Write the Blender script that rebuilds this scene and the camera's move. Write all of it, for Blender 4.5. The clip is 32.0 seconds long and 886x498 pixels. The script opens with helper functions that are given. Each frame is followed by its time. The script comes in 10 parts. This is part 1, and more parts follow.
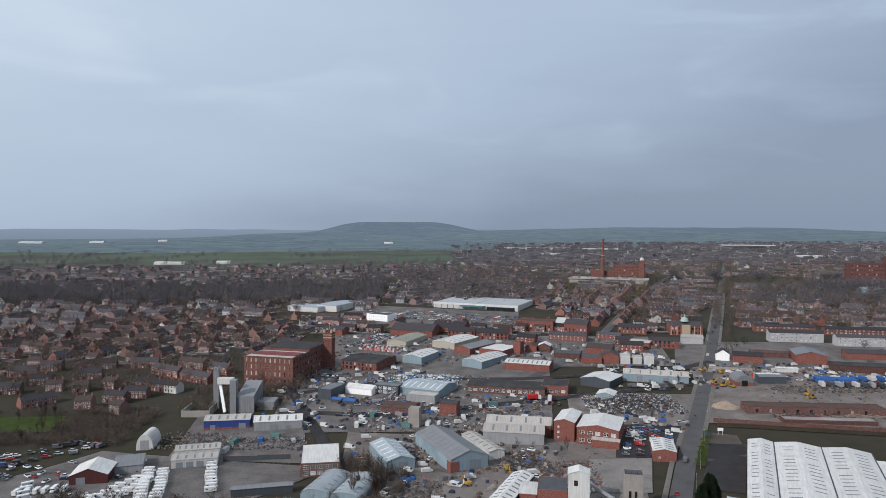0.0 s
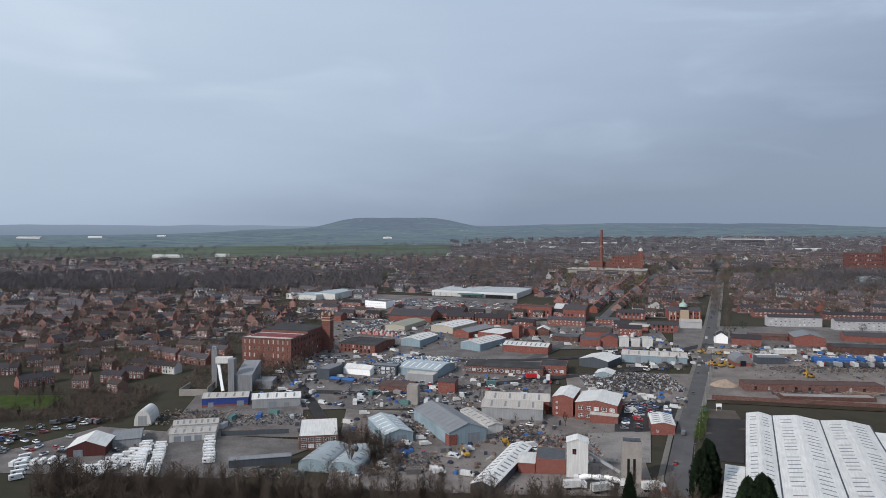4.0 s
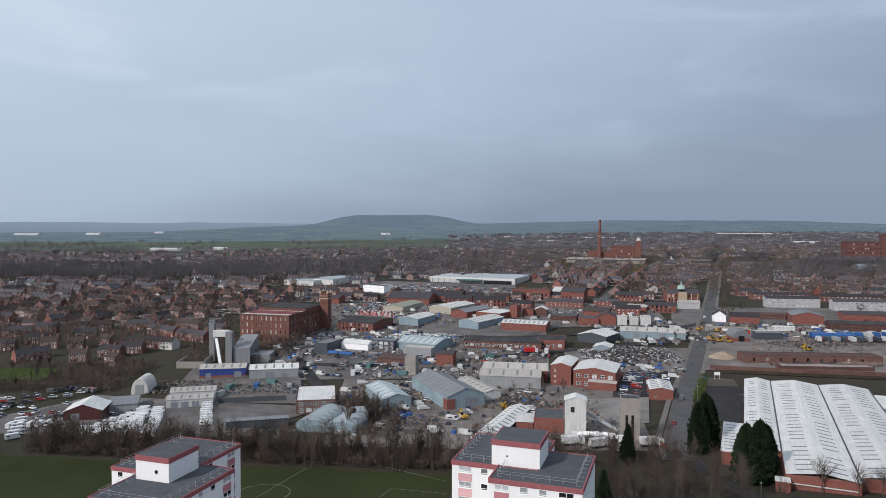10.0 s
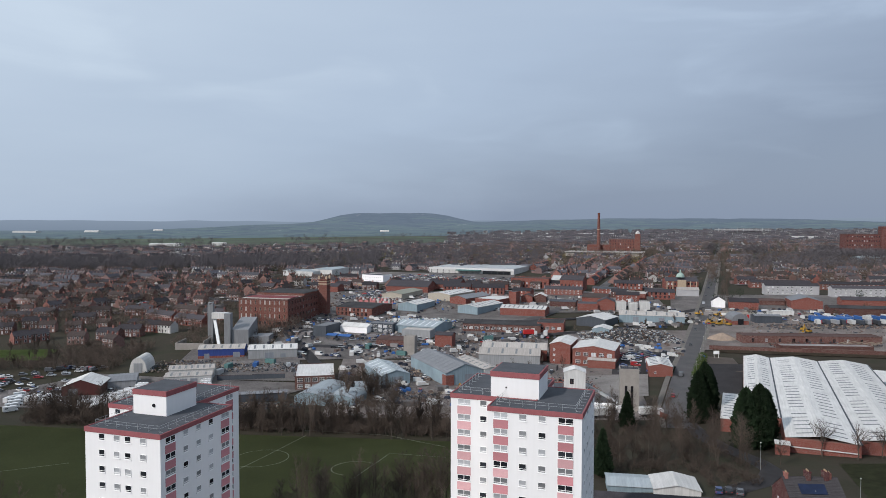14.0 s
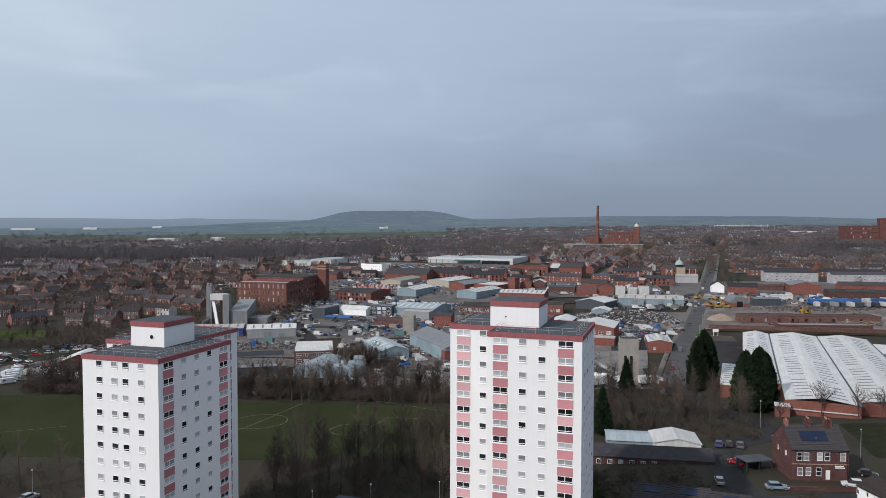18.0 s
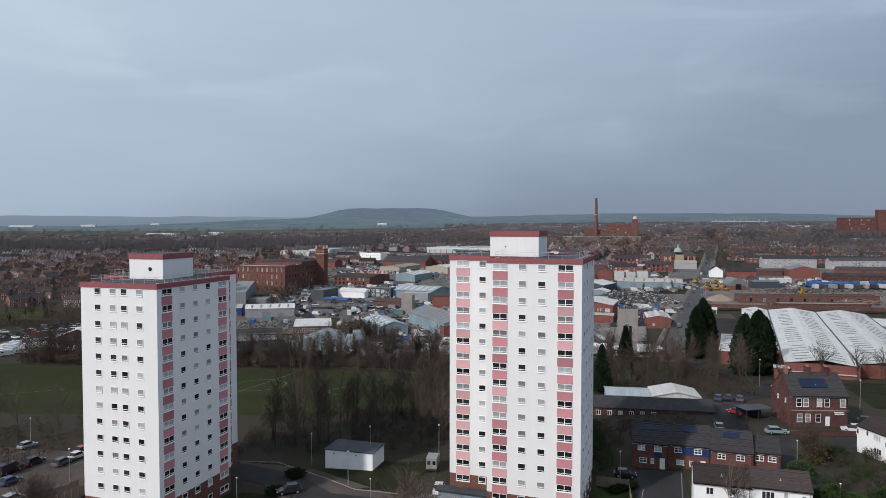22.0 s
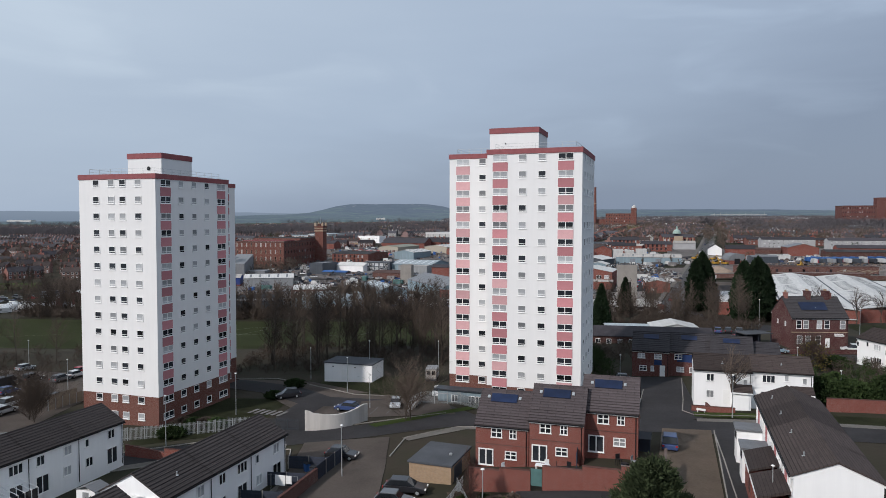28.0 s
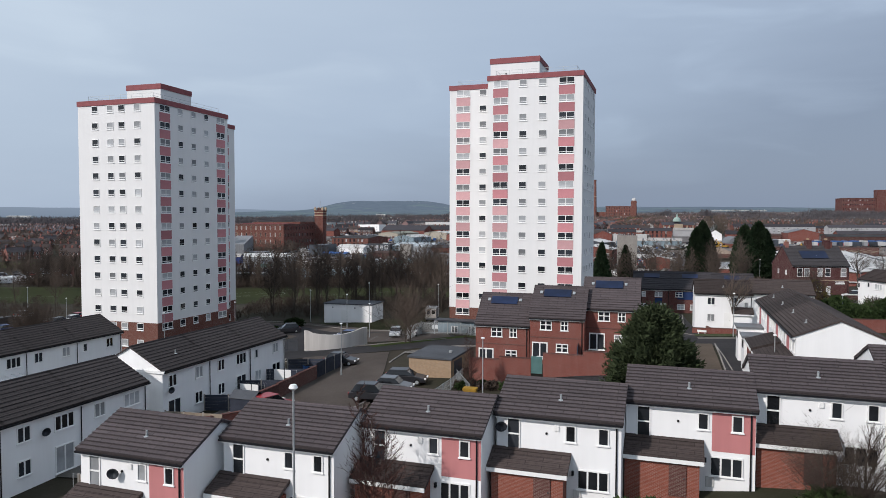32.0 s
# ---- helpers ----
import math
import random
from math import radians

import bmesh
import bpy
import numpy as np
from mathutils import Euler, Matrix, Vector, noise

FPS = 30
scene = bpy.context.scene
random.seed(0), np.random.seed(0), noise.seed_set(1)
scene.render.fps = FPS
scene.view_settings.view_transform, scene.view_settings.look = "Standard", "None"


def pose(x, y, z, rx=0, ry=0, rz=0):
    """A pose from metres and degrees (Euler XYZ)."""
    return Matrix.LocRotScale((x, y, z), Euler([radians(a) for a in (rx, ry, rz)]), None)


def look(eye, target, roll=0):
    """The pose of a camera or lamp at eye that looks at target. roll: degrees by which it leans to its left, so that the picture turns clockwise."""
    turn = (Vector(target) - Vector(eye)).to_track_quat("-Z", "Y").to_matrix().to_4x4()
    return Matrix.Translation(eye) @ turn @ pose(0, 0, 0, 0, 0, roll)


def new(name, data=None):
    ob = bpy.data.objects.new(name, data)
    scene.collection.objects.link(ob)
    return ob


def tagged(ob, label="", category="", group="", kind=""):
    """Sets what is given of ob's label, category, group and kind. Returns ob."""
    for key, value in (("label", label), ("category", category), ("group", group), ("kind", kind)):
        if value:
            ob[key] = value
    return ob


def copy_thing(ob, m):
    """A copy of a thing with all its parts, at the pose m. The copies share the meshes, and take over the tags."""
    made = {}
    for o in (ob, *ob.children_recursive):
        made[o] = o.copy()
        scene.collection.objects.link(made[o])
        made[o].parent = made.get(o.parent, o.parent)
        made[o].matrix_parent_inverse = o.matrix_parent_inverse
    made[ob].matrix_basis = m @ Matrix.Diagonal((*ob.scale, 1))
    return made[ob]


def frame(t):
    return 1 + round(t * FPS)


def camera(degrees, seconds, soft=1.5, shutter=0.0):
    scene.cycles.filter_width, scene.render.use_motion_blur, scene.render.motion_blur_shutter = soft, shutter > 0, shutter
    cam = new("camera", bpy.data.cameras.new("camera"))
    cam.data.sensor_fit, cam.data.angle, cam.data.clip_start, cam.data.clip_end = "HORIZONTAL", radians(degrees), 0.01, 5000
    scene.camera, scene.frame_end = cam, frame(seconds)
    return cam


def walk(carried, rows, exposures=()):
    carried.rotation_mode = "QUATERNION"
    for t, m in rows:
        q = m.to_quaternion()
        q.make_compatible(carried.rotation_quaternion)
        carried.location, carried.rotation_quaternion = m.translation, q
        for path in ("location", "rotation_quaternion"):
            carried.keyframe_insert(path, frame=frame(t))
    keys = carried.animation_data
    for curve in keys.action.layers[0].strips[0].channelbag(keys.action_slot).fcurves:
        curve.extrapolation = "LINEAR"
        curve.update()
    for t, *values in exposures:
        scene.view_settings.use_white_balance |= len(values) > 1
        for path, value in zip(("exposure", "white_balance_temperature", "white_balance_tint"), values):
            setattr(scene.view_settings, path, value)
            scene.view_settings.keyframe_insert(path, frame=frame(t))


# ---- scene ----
cam = camera(65.26, 32.0, soft=0.8)
# seconds, place, turn: a straight descent with a slight drift
PATH = [
    (0, -0.2, 0.05, 115.57, 88.066, -0.176, 0.659),
    (1, -0.13, 0.11, 112.63, 87.985, -0.173, 0.634),
    (2, -0.06, 0.17, 109.51, 87.924, -0.17, 0.608),
    (3, 0.01, 0.23, 106.34, 87.889, -0.166, 0.583),
    (4, 0.07, 0.27, 103.28, 87.874, -0.162, 0.559),
    (5, 0.14, 0.31, 100.33, 87.871, -0.158, 0.534),
    (6, 0.19, 0.33, 97.42, 87.873, -0.152, 0.51),
    (7, 0.24, 0.34, 94.49, 87.875, -0.146, 0.487),
    (8, 0.29, 0.33, 91.55, 87.876, -0.14, 0.464),
    (9, 0.33, 0.32, 88.6, 87.875, -0.133, 0.442),
    (10, 0.36, 0.32, 85.65, 87.874, -0.126, 0.42),
    (11, 0.38, 0.32, 82.71, 87.873, -0.12, 0.399),
    (12, 0.4, 0.33, 79.78, 87.871, -0.115, 0.378),
    (13, 0.41, 0.36, 76.83, 87.867, -0.11, 0.358),
    (14, 0.41, 0.4, 73.88, 87.863, -0.106, 0.338),
    (15, 0.41, 0.45, 70.89, 87.857, -0.102, 0.317),
    (16, 0.4, 0.49, 67.9, 87.849, -0.097, 0.295),
    (17, 0.38, 0.52, 64.89, 87.839, -0.09, 0.27),
    (18, 0.35, 0.54, 61.9, 87.827, -0.08, 0.243),
    (19, 0.32, 0.53, 58.92, 87.813, -0.067, 0.212),
    (20, 0.28, 0.49, 55.98, 87.798, -0.052, 0.18),
    (21, 0.23, 0.45, 53.08, 87.781, -0.037, 0.146),
    (22, 0.19, 0.39, 50.24, 87.764, -0.024, 0.114),
    (23, 0.14, 0.33, 47.46, 87.744, -0.014, 0.085),
    (24, 0.11, 0.27, 44.71, 87.724, -0.01, 0.059),
    (25, 0.08, 0.22, 41.94, 87.703, -0.013, 0.039),
    (26, 0.05, 0.17, 39.12, 87.682, -0.022, 0.024),
    (27, 0.04, 0.14, 36.2, 87.659, -0.037, 0.014),
    (28, 0.02, 0.1, 33.22, 87.637, -0.055, 0.007),
    (29, 0.01, 0.07, 30.19, 87.614, -0.078, 0.003),
    (30, 0.01, 0.05, 27.15, 87.591, -0.103, 0.001),
    (31, 0, 0.02, 24.05, 87.567, -0.13, -0),
    (31.5, 0, 0.01, 22.58, 87.555, -0.144, -0),
    (32, 0, 0, 21.76, 87.544, -0.158, 0),
]
walk(cam, [(t, pose(x, y, z, rx, ry, rz)) for t, x, y, z, rx, ry, rz in PATH], exposures=[(0, 0.05), (13, 0.05), (21, -0.09), (29, -0.08), (32, 0.0)])

# ---- light ----
SUN_DIR = Vector((-0.62, -0.55, 0.56)).normalized()
world = bpy.data.worlds.new("sky")
scene.world = world
world.use_nodes = True
wn, wl = world.node_tree.nodes, world.node_tree.links
wn.clear()
w_out = wn.new("ShaderNodeOutputWorld")
w_bg = wn.new("ShaderNodeBackground")
w_sky = wn.new("ShaderNodeTexSky")
w_sky.sky_type = "NISHITA"
w_sky.sun_disc = False
w_sky.sun_elevation = math.asin(SUN_DIR.z)
w_sky.sun_rotation = math.atan2(SUN_DIR.x, SUN_DIR.y)
w_sky.air_density, w_sky.dust_density, w_sky.ozone_density = 1.0, 3.0, 1.0
# thin grey cloud over the whole sky, brighter towards the zenith and the west
w_tc = wn.new("ShaderNodeTexCoord")
w_sep = wn.new("ShaderNodeSeparateXYZ")
wl.new(w_tc.outputs["Generated"], w_sep.inputs[0])
w_map = wn.new("ShaderNodeMapping")
w_map.inputs["Scale"].default_value = (1.0, 1.0, 4.5)
wl.new(w_tc.outputs["Generated"], w_map.inputs[0])
w_noise = wn.new("ShaderNodeTexNoise")
w_noise.inputs["Scale"].default_value = 2.3
w_noise.inputs["Detail"].default_value = 5
w_noise.inputs["Roughness"].default_value = 0.5
wl.new(w_map.outputs[0], w_noise.inputs["Vector"])


def w_math(op, a, b):
    n = wn.new("ShaderNodeMath")
    n.operation = op
    for k, v in ((0, a), (1, b)):
        if isinstance(v, (int, float)):
            n.inputs[k].default_value = v
        else:
            wl.new(v, n.inputs[k])
    return n.outputs[0]


w_ramp = wn.new("ShaderNodeValToRGB")
w_up = w_math("ADD", w_math("ADD", w_math("MULTIPLY", w_sep.outputs["Z"], 1.55), 0.12), w_math("MULTIPLY", w_math("SUBTRACT", w_noise.outputs["Fac"], 0.5), 0.42))
w_map2 = wn.new("ShaderNodeMapping")
w_map2.inputs["Scale"].default_value = (1.6, 1.0, 5.0)
w_map2.inputs["Rotation"].default_value = (0.0, 0.12, 0.3)
wl.new(w_tc.outputs["Generated"], w_map2.inputs[0])
w_wisp = wn.new("ShaderNodeTexNoise")
w_wisp.inputs["Scale"].default_value = 2.6
w_wisp.inputs["Detail"].default_value = 7
w_wisp.inputs["Roughness"].default_value = 0.46
w_wisp.inputs["Distortion"].default_value = 0.6
wl.new(w_map2.outputs[0], w_wisp.inputs["Vector"])
w_soft = wn.new("ShaderNodeValToRGB")
w_soft.color_ramp.elements[0].position, w_soft.color_ramp.elements[1].position = 0.48, 0.78
w_soft.color_ramp.interpolation = "EASE"
wl.new(w_wisp.outputs["Fac"], w_soft.inputs[0])
w_up = w_math("ADD", w_up, w_math("MULTIPLY", w_math("MULTIPLY", w_soft.outputs[0], w_math("MINIMUM", w_math("MAXIMUM", w_math("MULTIPLY", w_sep.outputs["Z"], 5.0), 0.0), 1.0)), 0.24))
w_side = w_math("ADD", w_up, w_math("MULTIPLY", w_sep.outputs["X"], -0.62))
w_low = w_math("MAXIMUM", w_math("SUBTRACT", 1.0, w_math("MULTIPLY", w_math("MAXIMUM", w_sep.outputs["Z"], 0.0), 9.0)), 0.0)
w_side = w_math("SUBTRACT", w_side, w_math("MULTIPLY", w_math("MULTIPLY", w_low, w_low), 0.05))
wl.new(w_side, w_ramp.inputs[0])
els = w_ramp.color_ramp.elements
els[0].position, els[0].color = 0.0, (0.284, 0.351, 0.475, 1)
els[1].position, els[1].color = 1.0, (0.65, 0.765, 0.905, 1)
e = els.new(0.42)
e.color = (0.468, 0.572, 0.73, 1)
w_cloud = wn.new("ShaderNodeBackground")
wl.new(w_ramp.outputs[0], w_cloud.inputs[0])
w_cloud.inputs[1].default_value = 0.92
wl.new(w_sky.outputs[0], w_bg.inputs[0])
w_bg.inputs[1].default_value = 0.10
w_mix = wn.new("ShaderNodeMixShader")
w_mix.inputs[0].default_value = 0.9
wl.new(w_bg.outputs[0], w_mix.inputs[1])
wl.new(w_cloud.outputs[0], w_mix.inputs[2])
wl.new(w_mix.outputs[0], w_out.inputs[0])

sun = new("sun", bpy.data.lights.new("sun", "SUN"))
sun.data.energy = 3.1
sun.data.angle = radians(1.5)
sun.data.color = (1.0, 0.938, 0.90)
sun.matrix_basis = look(SUN_DIR * 300, (0, 0, 0))


# ---- materials ----
def shade(c, k):
    return (min(c[0] * k, 1), min(c[1] * k, 1), min(c[2] * k, 1), 1)


class Nodes:
    """A node material under construction."""

    def __init__(self, name):
        self.m = bpy.data.materials.new(name)
        self.m.use_nodes = True
        self.t = self.m.node_tree
        self.b = self.t.nodes["Principled BSDF"]
        self.tc = self.add("ShaderNodeTexCoord").outputs["Object"]

    def add(self, kind):
        return self.t.nodes.new(kind)

    def link(self, a, b):
        self.t.links.new(a, b)

    def noise(self, scale, detail=4.0, rough=0.6, vec=None):
        n = self.add("ShaderNodeTexNoise")
        n.inputs["Scale"].default_value, n.inputs["Detail"].default_value, n.inputs["Roughness"].default_value = scale, detail, rough
        self.link(vec or self.tc, n.inputs["Vector"])
        return n.outputs["Fac"]

    def ramp(self, fac, stops):
        n = self.add("ShaderNodeValToRGB")
        el = n.color_ramp.elements
        for i, (p, c) in enumerate(stops):
            e = el[i] if i < 2 else el.new(p)
            e.position, e.color = p, c
        self.link(fac, n.inputs[0])
        return n.outputs[0]

    def mix(self, fac, a, b, kind="MIX"):
        n = self.add("ShaderNodeMix")
        n.data_type, n.blend_type = "RGBA", kind
        for sock, v in ((n.inputs[0], fac), (n.inputs[6], a), (n.inputs[7], b)):
            if isinstance(v, (int, float)):
                sock.default_value = v
            elif isinstance(v, tuple):
                sock.default_value = v
            else:
                self.link(v, sock)
        return n.outputs[2]

    def math(self, op, a, b=0.0):
        n = self.add("ShaderNodeMath")
        n.operation = op
        for k, v in ((0, a), (1, b)):
            if isinstance(v, (int, float)):
                n.inputs[k].default_value = v
            else:
                self.link(v, n.inputs[k])
        return n.outputs[0]

    def bump(self, h, strength, dist=0.02):
        n = self.add("ShaderNodeBump")
        n.inputs["Strength"].default_value, n.inputs["Distance"].default_value = strength, dist
        self.link(h, n.inputs["Height"])
        self.link(n.outputs[0], self.b.inputs["Normal"])

    def wallvec(self):
        """Runs along any upright wall, and up it."""
        s, c = self.add("ShaderNodeSeparateXYZ"), self.add("ShaderNodeCombineXYZ")
        self.link(self.tc, s.inputs[0])
        self.link(self.math("ADD", s.outputs[0], s.outputs[1]), c.inputs[0])
        self.link(s.outputs[2], c.inputs[1])
        return c.outputs[0]

    def done(self, col, rough=0.8, metal=0.0, spec=0.35):
        if isinstance(col, tuple):
            self.b.inputs["Base Color"].default_value = col
        else:
            self.link(col, self.b.inputs["Base Color"])
        self.b.inputs["Roughness"].default_value = rough
        self.b.inputs["Metallic"].default_value = metal
        self.b.inputs["Specular IOR Level"].default_value = spec
        return self.m

    def rnd(self, col, amount):
        """Each object a little lighter or darker than the next."""
        o = self.add("ShaderNodeObjectInfo")
        k = self.math("ADD", self.math("MULTIPLY", o.outputs["Random"], 2 * amount), 1 - amount)
        c = self.add("ShaderNodeCombineXYZ")
        for i in range(3):
            self.link(k, c.inputs[i])
        return self.mix(1.0, col, c.outputs[0], "MULTIPLY")


def plain(name, c, rough=0.8, metal=0.0, var=0.18, scale=1.2, fine=14.0, bump=0.15, rnd=0.0, spec=0.12):
    n = Nodes(name)
    col = n.ramp(n.noise(scale), [(0.3, shade(c, 1 - var)), (0.7, shade(c, 1 + var))])
    f = n.noise(fine, 3)
    col = n.mix(0.35, col, n.ramp(f, [(0.3, shade(c, 1 - var * 1.3)), (0.7, shade(c, 1 + var * 1.1))]))
    if rnd:
        col = n.rnd(col, rnd)
    if bump:
        n.bump(f, bump)
    return n.done(col, rough, metal, spec)


def brick(name, c, mortar=(0.30, 0.27, 0.24), rnd=0.0, scale=1.0, blotch=0.25):
    n = Nodes(name)
    v = n.wallvec()
    t = n.add("ShaderNodeTexBrick")
    n.link(v, t.inputs["Vector"])
    t.inputs["Scale"].default_value = scale
    t.inputs["Brick Width"].default_value, t.inputs["Row Height"].default_value, t.inputs["Mortar Size"].default_value = 0.225, 0.075, 0.009
    t.inputs["Color1"].default_value, t.inputs["Color2"].default_value = shade(c, 0.8), shade(c, 1.2)
    t.inputs["Mortar"].default_value = (*mortar, 1)
    col = n.mix(n.noise(0.35, 5), t.outputs["Color"], shade(c, 1 - blotch))
    col = n.mix(0.25, col, n.ramp(n.noise(2.5), [(0.3, shade(c, 0.65)), (0.7, shade(c, 1.3))]))
    if rnd:
        col = n.rnd(col, rnd)
    n.bump(t.outputs["Fac"], -0.3, 0.01)
    return n.done(col, 0.88, 0.0, 0.15)


def sheet(name, c, pitch=0.3, along="x", rough=0.55, metal=0.0, var=0.12, rnd=0.0, streak=0.25):
    """Profiled metal or cement sheet with ribs and weather streaks."""
    n = Nodes(name)
    w = n.add("ShaderNodeTexWave")
    w.bands_direction = along.upper()
    w.inputs["Scale"].default_value = 1 / pitch / 2
    w.inputs["Distortion"].default_value = 0
    n.link(n.tc, w.inputs["Vector"])
    mp = n.add("ShaderNodeMapping")
    mp.inputs["Scale"].default_value = (1.6, 0.12, 0.12) if along == "x" else (0.12, 1.6, 0.12)
    n.link(n.tc, mp.inputs[0])
    col = n.ramp(n.noise(1.0, 5, vec=mp.outputs[0]), [(0.3, shade(c, 1 - streak)), (0.65, shade(c, 1 + var))])
    col = n.mix(0.3, col, n.ramp(n.noise(0.12), [(0.35, shade(c, 0.75)), (0.65, shade(c, 1.1))]))
    col = n.mix(n.math("MULTIPLY", w.outputs["Fac"], 0.14), col, shade(c, 0.55))
    if rnd:
        col = n.rnd(col, rnd)
    n.bump(w.outputs["Fac"], 0.5, 0.03)
    return n.done(col, rough, metal)


def tiled(name, c, rnd=0.12, row=0.3045, w=1.9):
    """Lapped roof tiles: each a little different, with moss and weather over them."""
    n = Nodes(name)
    t = n.add("ShaderNodeTexBrick")
    mp = n.add("ShaderNodeMapping")
    mp.inputs["Location"].default_value = (0.0, 0.265, 0.0)
    n.link(n.tc, mp.inputs[0])
    n.link(mp.outputs[0], t.inputs["Vector"])
    t.inputs["Scale"].default_value = 1.0
    t.inputs["Brick Width"].default_value, t.inputs["Row Height"].default_value, t.inputs["Mortar Size"].default_value = w, row, 0.022
    t.inputs["Color1"].default_value, t.inputs["Color2"].default_value = shade(c, 0.86), shade(c, 1.14)
    # dark lines along the course edges: lap shade put into the colour
    t.inputs["Mortar"].default_value = shade(c, 0.36)
    col = n.mix(n.math("MULTIPLY", n.noise(0.9, 5), 0.5), t.outputs["Color"], n.ramp(n.noise(5.0, 4), [(0.3, shade(c, 0.6)), (0.7, shade((c[0] * 1.3, c[1] * 1.25, c[2] * 1.15), 1.15))]))
    col = n.rnd(col, rnd)
    n.bump(n.noise(16, 3), 0.3, 0.02)
    return n.done(col, 0.85, 0.0, 0.15)


def glassy(name, c, rough=0.12, rnd=0.0, spec=0.6):
    n = Nodes(name)
    col = n.ramp(n.noise(0.6), [(0.3, shade(c, 0.7)), (0.7, shade(c, 1.3))])
    if rnd:
        col = n.rnd(col, rnd)
    return n.done(col, rough, 0.0, spec)


def render_mat(name, c, stain=0.16):
    """Painted render with rain stains that run down."""
    n = Nodes(name)
    mp = n.add("ShaderNodeMapping")
    mp.inputs["Scale"].default_value = (1.4, 1.4, 0.10)
    n.link(n.tc, mp.inputs[0])
    col = n.ramp(n.noise(1.0, 5, vec=mp.outputs[0]), [(0.28, shade(c, 1 - stain)), (0.6, shade(c, 1.0))])
    col = n.mix(0.3, col, n.ramp(n.noise(0.25), [(0.3, shade(c, 0.9)), (0.7, shade(c, 1.03))]))
    n.bump(n.noise(30, 2), 0.12, 0.01)
    return n.done(col, 0.85)


M = {}
M["white_render"] = render_mat("white_render", (0.84, 0.84, 0.84), 0.07)
M["tower_render"] = render_mat("tower_render", (0.75, 0.745, 0.74), 0.05)
M["pink"] = plain("pink_panel", (0.47, 0.205, 0.222), 0.75, var=0.1, rnd=0.22)
M["pink_pale"] = plain("faded_pink_panel", (0.58, 0.34, 0.35), 0.75, var=0.1, rnd=0.16)
M["pink_wall"] = render_mat("pink_wall", (0.50, 0.20, 0.20))
M["red_trim"] = plain("red_trim", (0.265, 0.092, 0.098), 0.7, var=0.16)
M["roof_felt"] = plain("roof_felt", (0.075, 0.08, 0.09), 0.9, var=0.25, scale=0.35)
M["tile"] = tiled("concrete_tile", (0.084, 0.070, 0.074))
M["tile_brown"] = tiled("brown_tile", (0.056, 0.044, 0.042), 0.25)
M["slate"] = plain("slate", (0.046, 0.042, 0.047), 0.75, var=0.3, scale=0.7, fine=6, bump=0.3, rnd=0.4)
M["brick_red"] = brick("brick_red", (0.20, 0.060, 0.047))
M["brick_tower"] = brick("brick_brown", (0.15, 0.055, 0.042))
M["brick_mill"] = brick("brick_mill", (0.165, 0.056, 0.044), blotch=0.4)
M["brick_house"] = brick("brick_house", (0.22, 0.085, 0.07), rnd=0.4)
M["brick_dark"] = brick("brick_dark", (0.10, 0.042, 0.036), rnd=0.25)
M["brick_maroon"] = brick("brick_maroon", (0.125, 0.040, 0.036))
M["tile_dark"] = tiled("dark_tile", (0.046, 0.043, 0.048))
M["slate_pale"] = tiled("weathered_slate", (0.062, 0.058, 0.062), row=0.3)
M["tile_old"] = tiled("old_brown_tile", (0.050, 0.043, 0.043))
M["brick_buff"] = brick("brick_buff", (0.36, 0.25, 0.16))
M["upvc"] = plain("white_plastic", (0.78, 0.78, 0.77), 0.4, var=0.04, bump=0)
M["black_plastic"] = plain("black_plastic", (0.015, 0.015, 0.017), 0.45, var=0.2, bump=0)
M["glass_dark"] = glassy("window_glass", (0.022, 0.025, 0.03), 0.08, 0.6, 0.45)
M["curtain"] = glassy("net_curtain", (0.30, 0.31, 0.32), 0.3, 0.55)
M["asphalt"] = plain("asphalt", (0.080, 0.077, 0.081), 0.92, var=0.22, scale=0.15, fine=3, bump=0.2)
M["concrete_tan"] = plain("tan_concrete", (0.21, 0.165, 0.13), 0.93, var=0.2, scale=0.25, fine=4, bump=0.2)
M["asphalt_red"] = plain("weathered_tarmac", (0.16, 0.135, 0.12), 0.92, var=0.2, scale=0.2, fine=4, bump=0.2)
M["concrete"] = plain("concrete", (0.27, 0.25, 0.23), 0.9, var=0.22, scale=0.25, fine=4)
M["yard"] = plain("yard_dust", (0.30, 0.265, 0.25), 0.95, var=0.4, scale=0.07, fine=1.2)
M["yard_grey"] = plain("oily_concrete", (0.245, 0.225, 0.218), 0.92, var=0.4, scale=0.06, fine=0.9)
M["roof_felt_red"] = plain("reddish_felt", (0.085, 0.055, 0.05), 0.9, var=0.25, scale=0.2)
M["brick_pub"] = brick("brick_pub", (0.080, 0.024, 0.025))
M["brick_porch"] = brick("brick_porch", (0.25, 0.075, 0.05), (0.42, 0.38, 0.34))
M["road_grey"] = plain("worn_road", (0.168, 0.164, 0.168), 0.9, var=0.2, scale=0.1, fine=2)
M["navy_panel"] = plain("navy_panel", (0.025, 0.045, 0.12), 0.5, var=0.2)
M["cream_wall"] = render_mat("stained_cream_render", (0.56, 0.53, 0.50), 0.30)
M["pitch_paint"] = plain("faded_pitch_line", (0.30, 0.32, 0.25), 0.9, var=0.35, scale=0.4)
# greyer, bluer version of the twig colour, with distance haze mixed in
M["far_twig"] = plain("hazed_twigs", (0.105, 0.097, 0.104), 0.95, var=0.3, bump=0)
M["worn_paint"] = plain("worn_road_paint", (0.20, 0.19, 0.185), 0.9, var=0.4, scale=0.8)
M["twig_red"] = plain("reddish_twigs", (0.075, 0.040, 0.034), 0.9, var=0.3, bump=0)
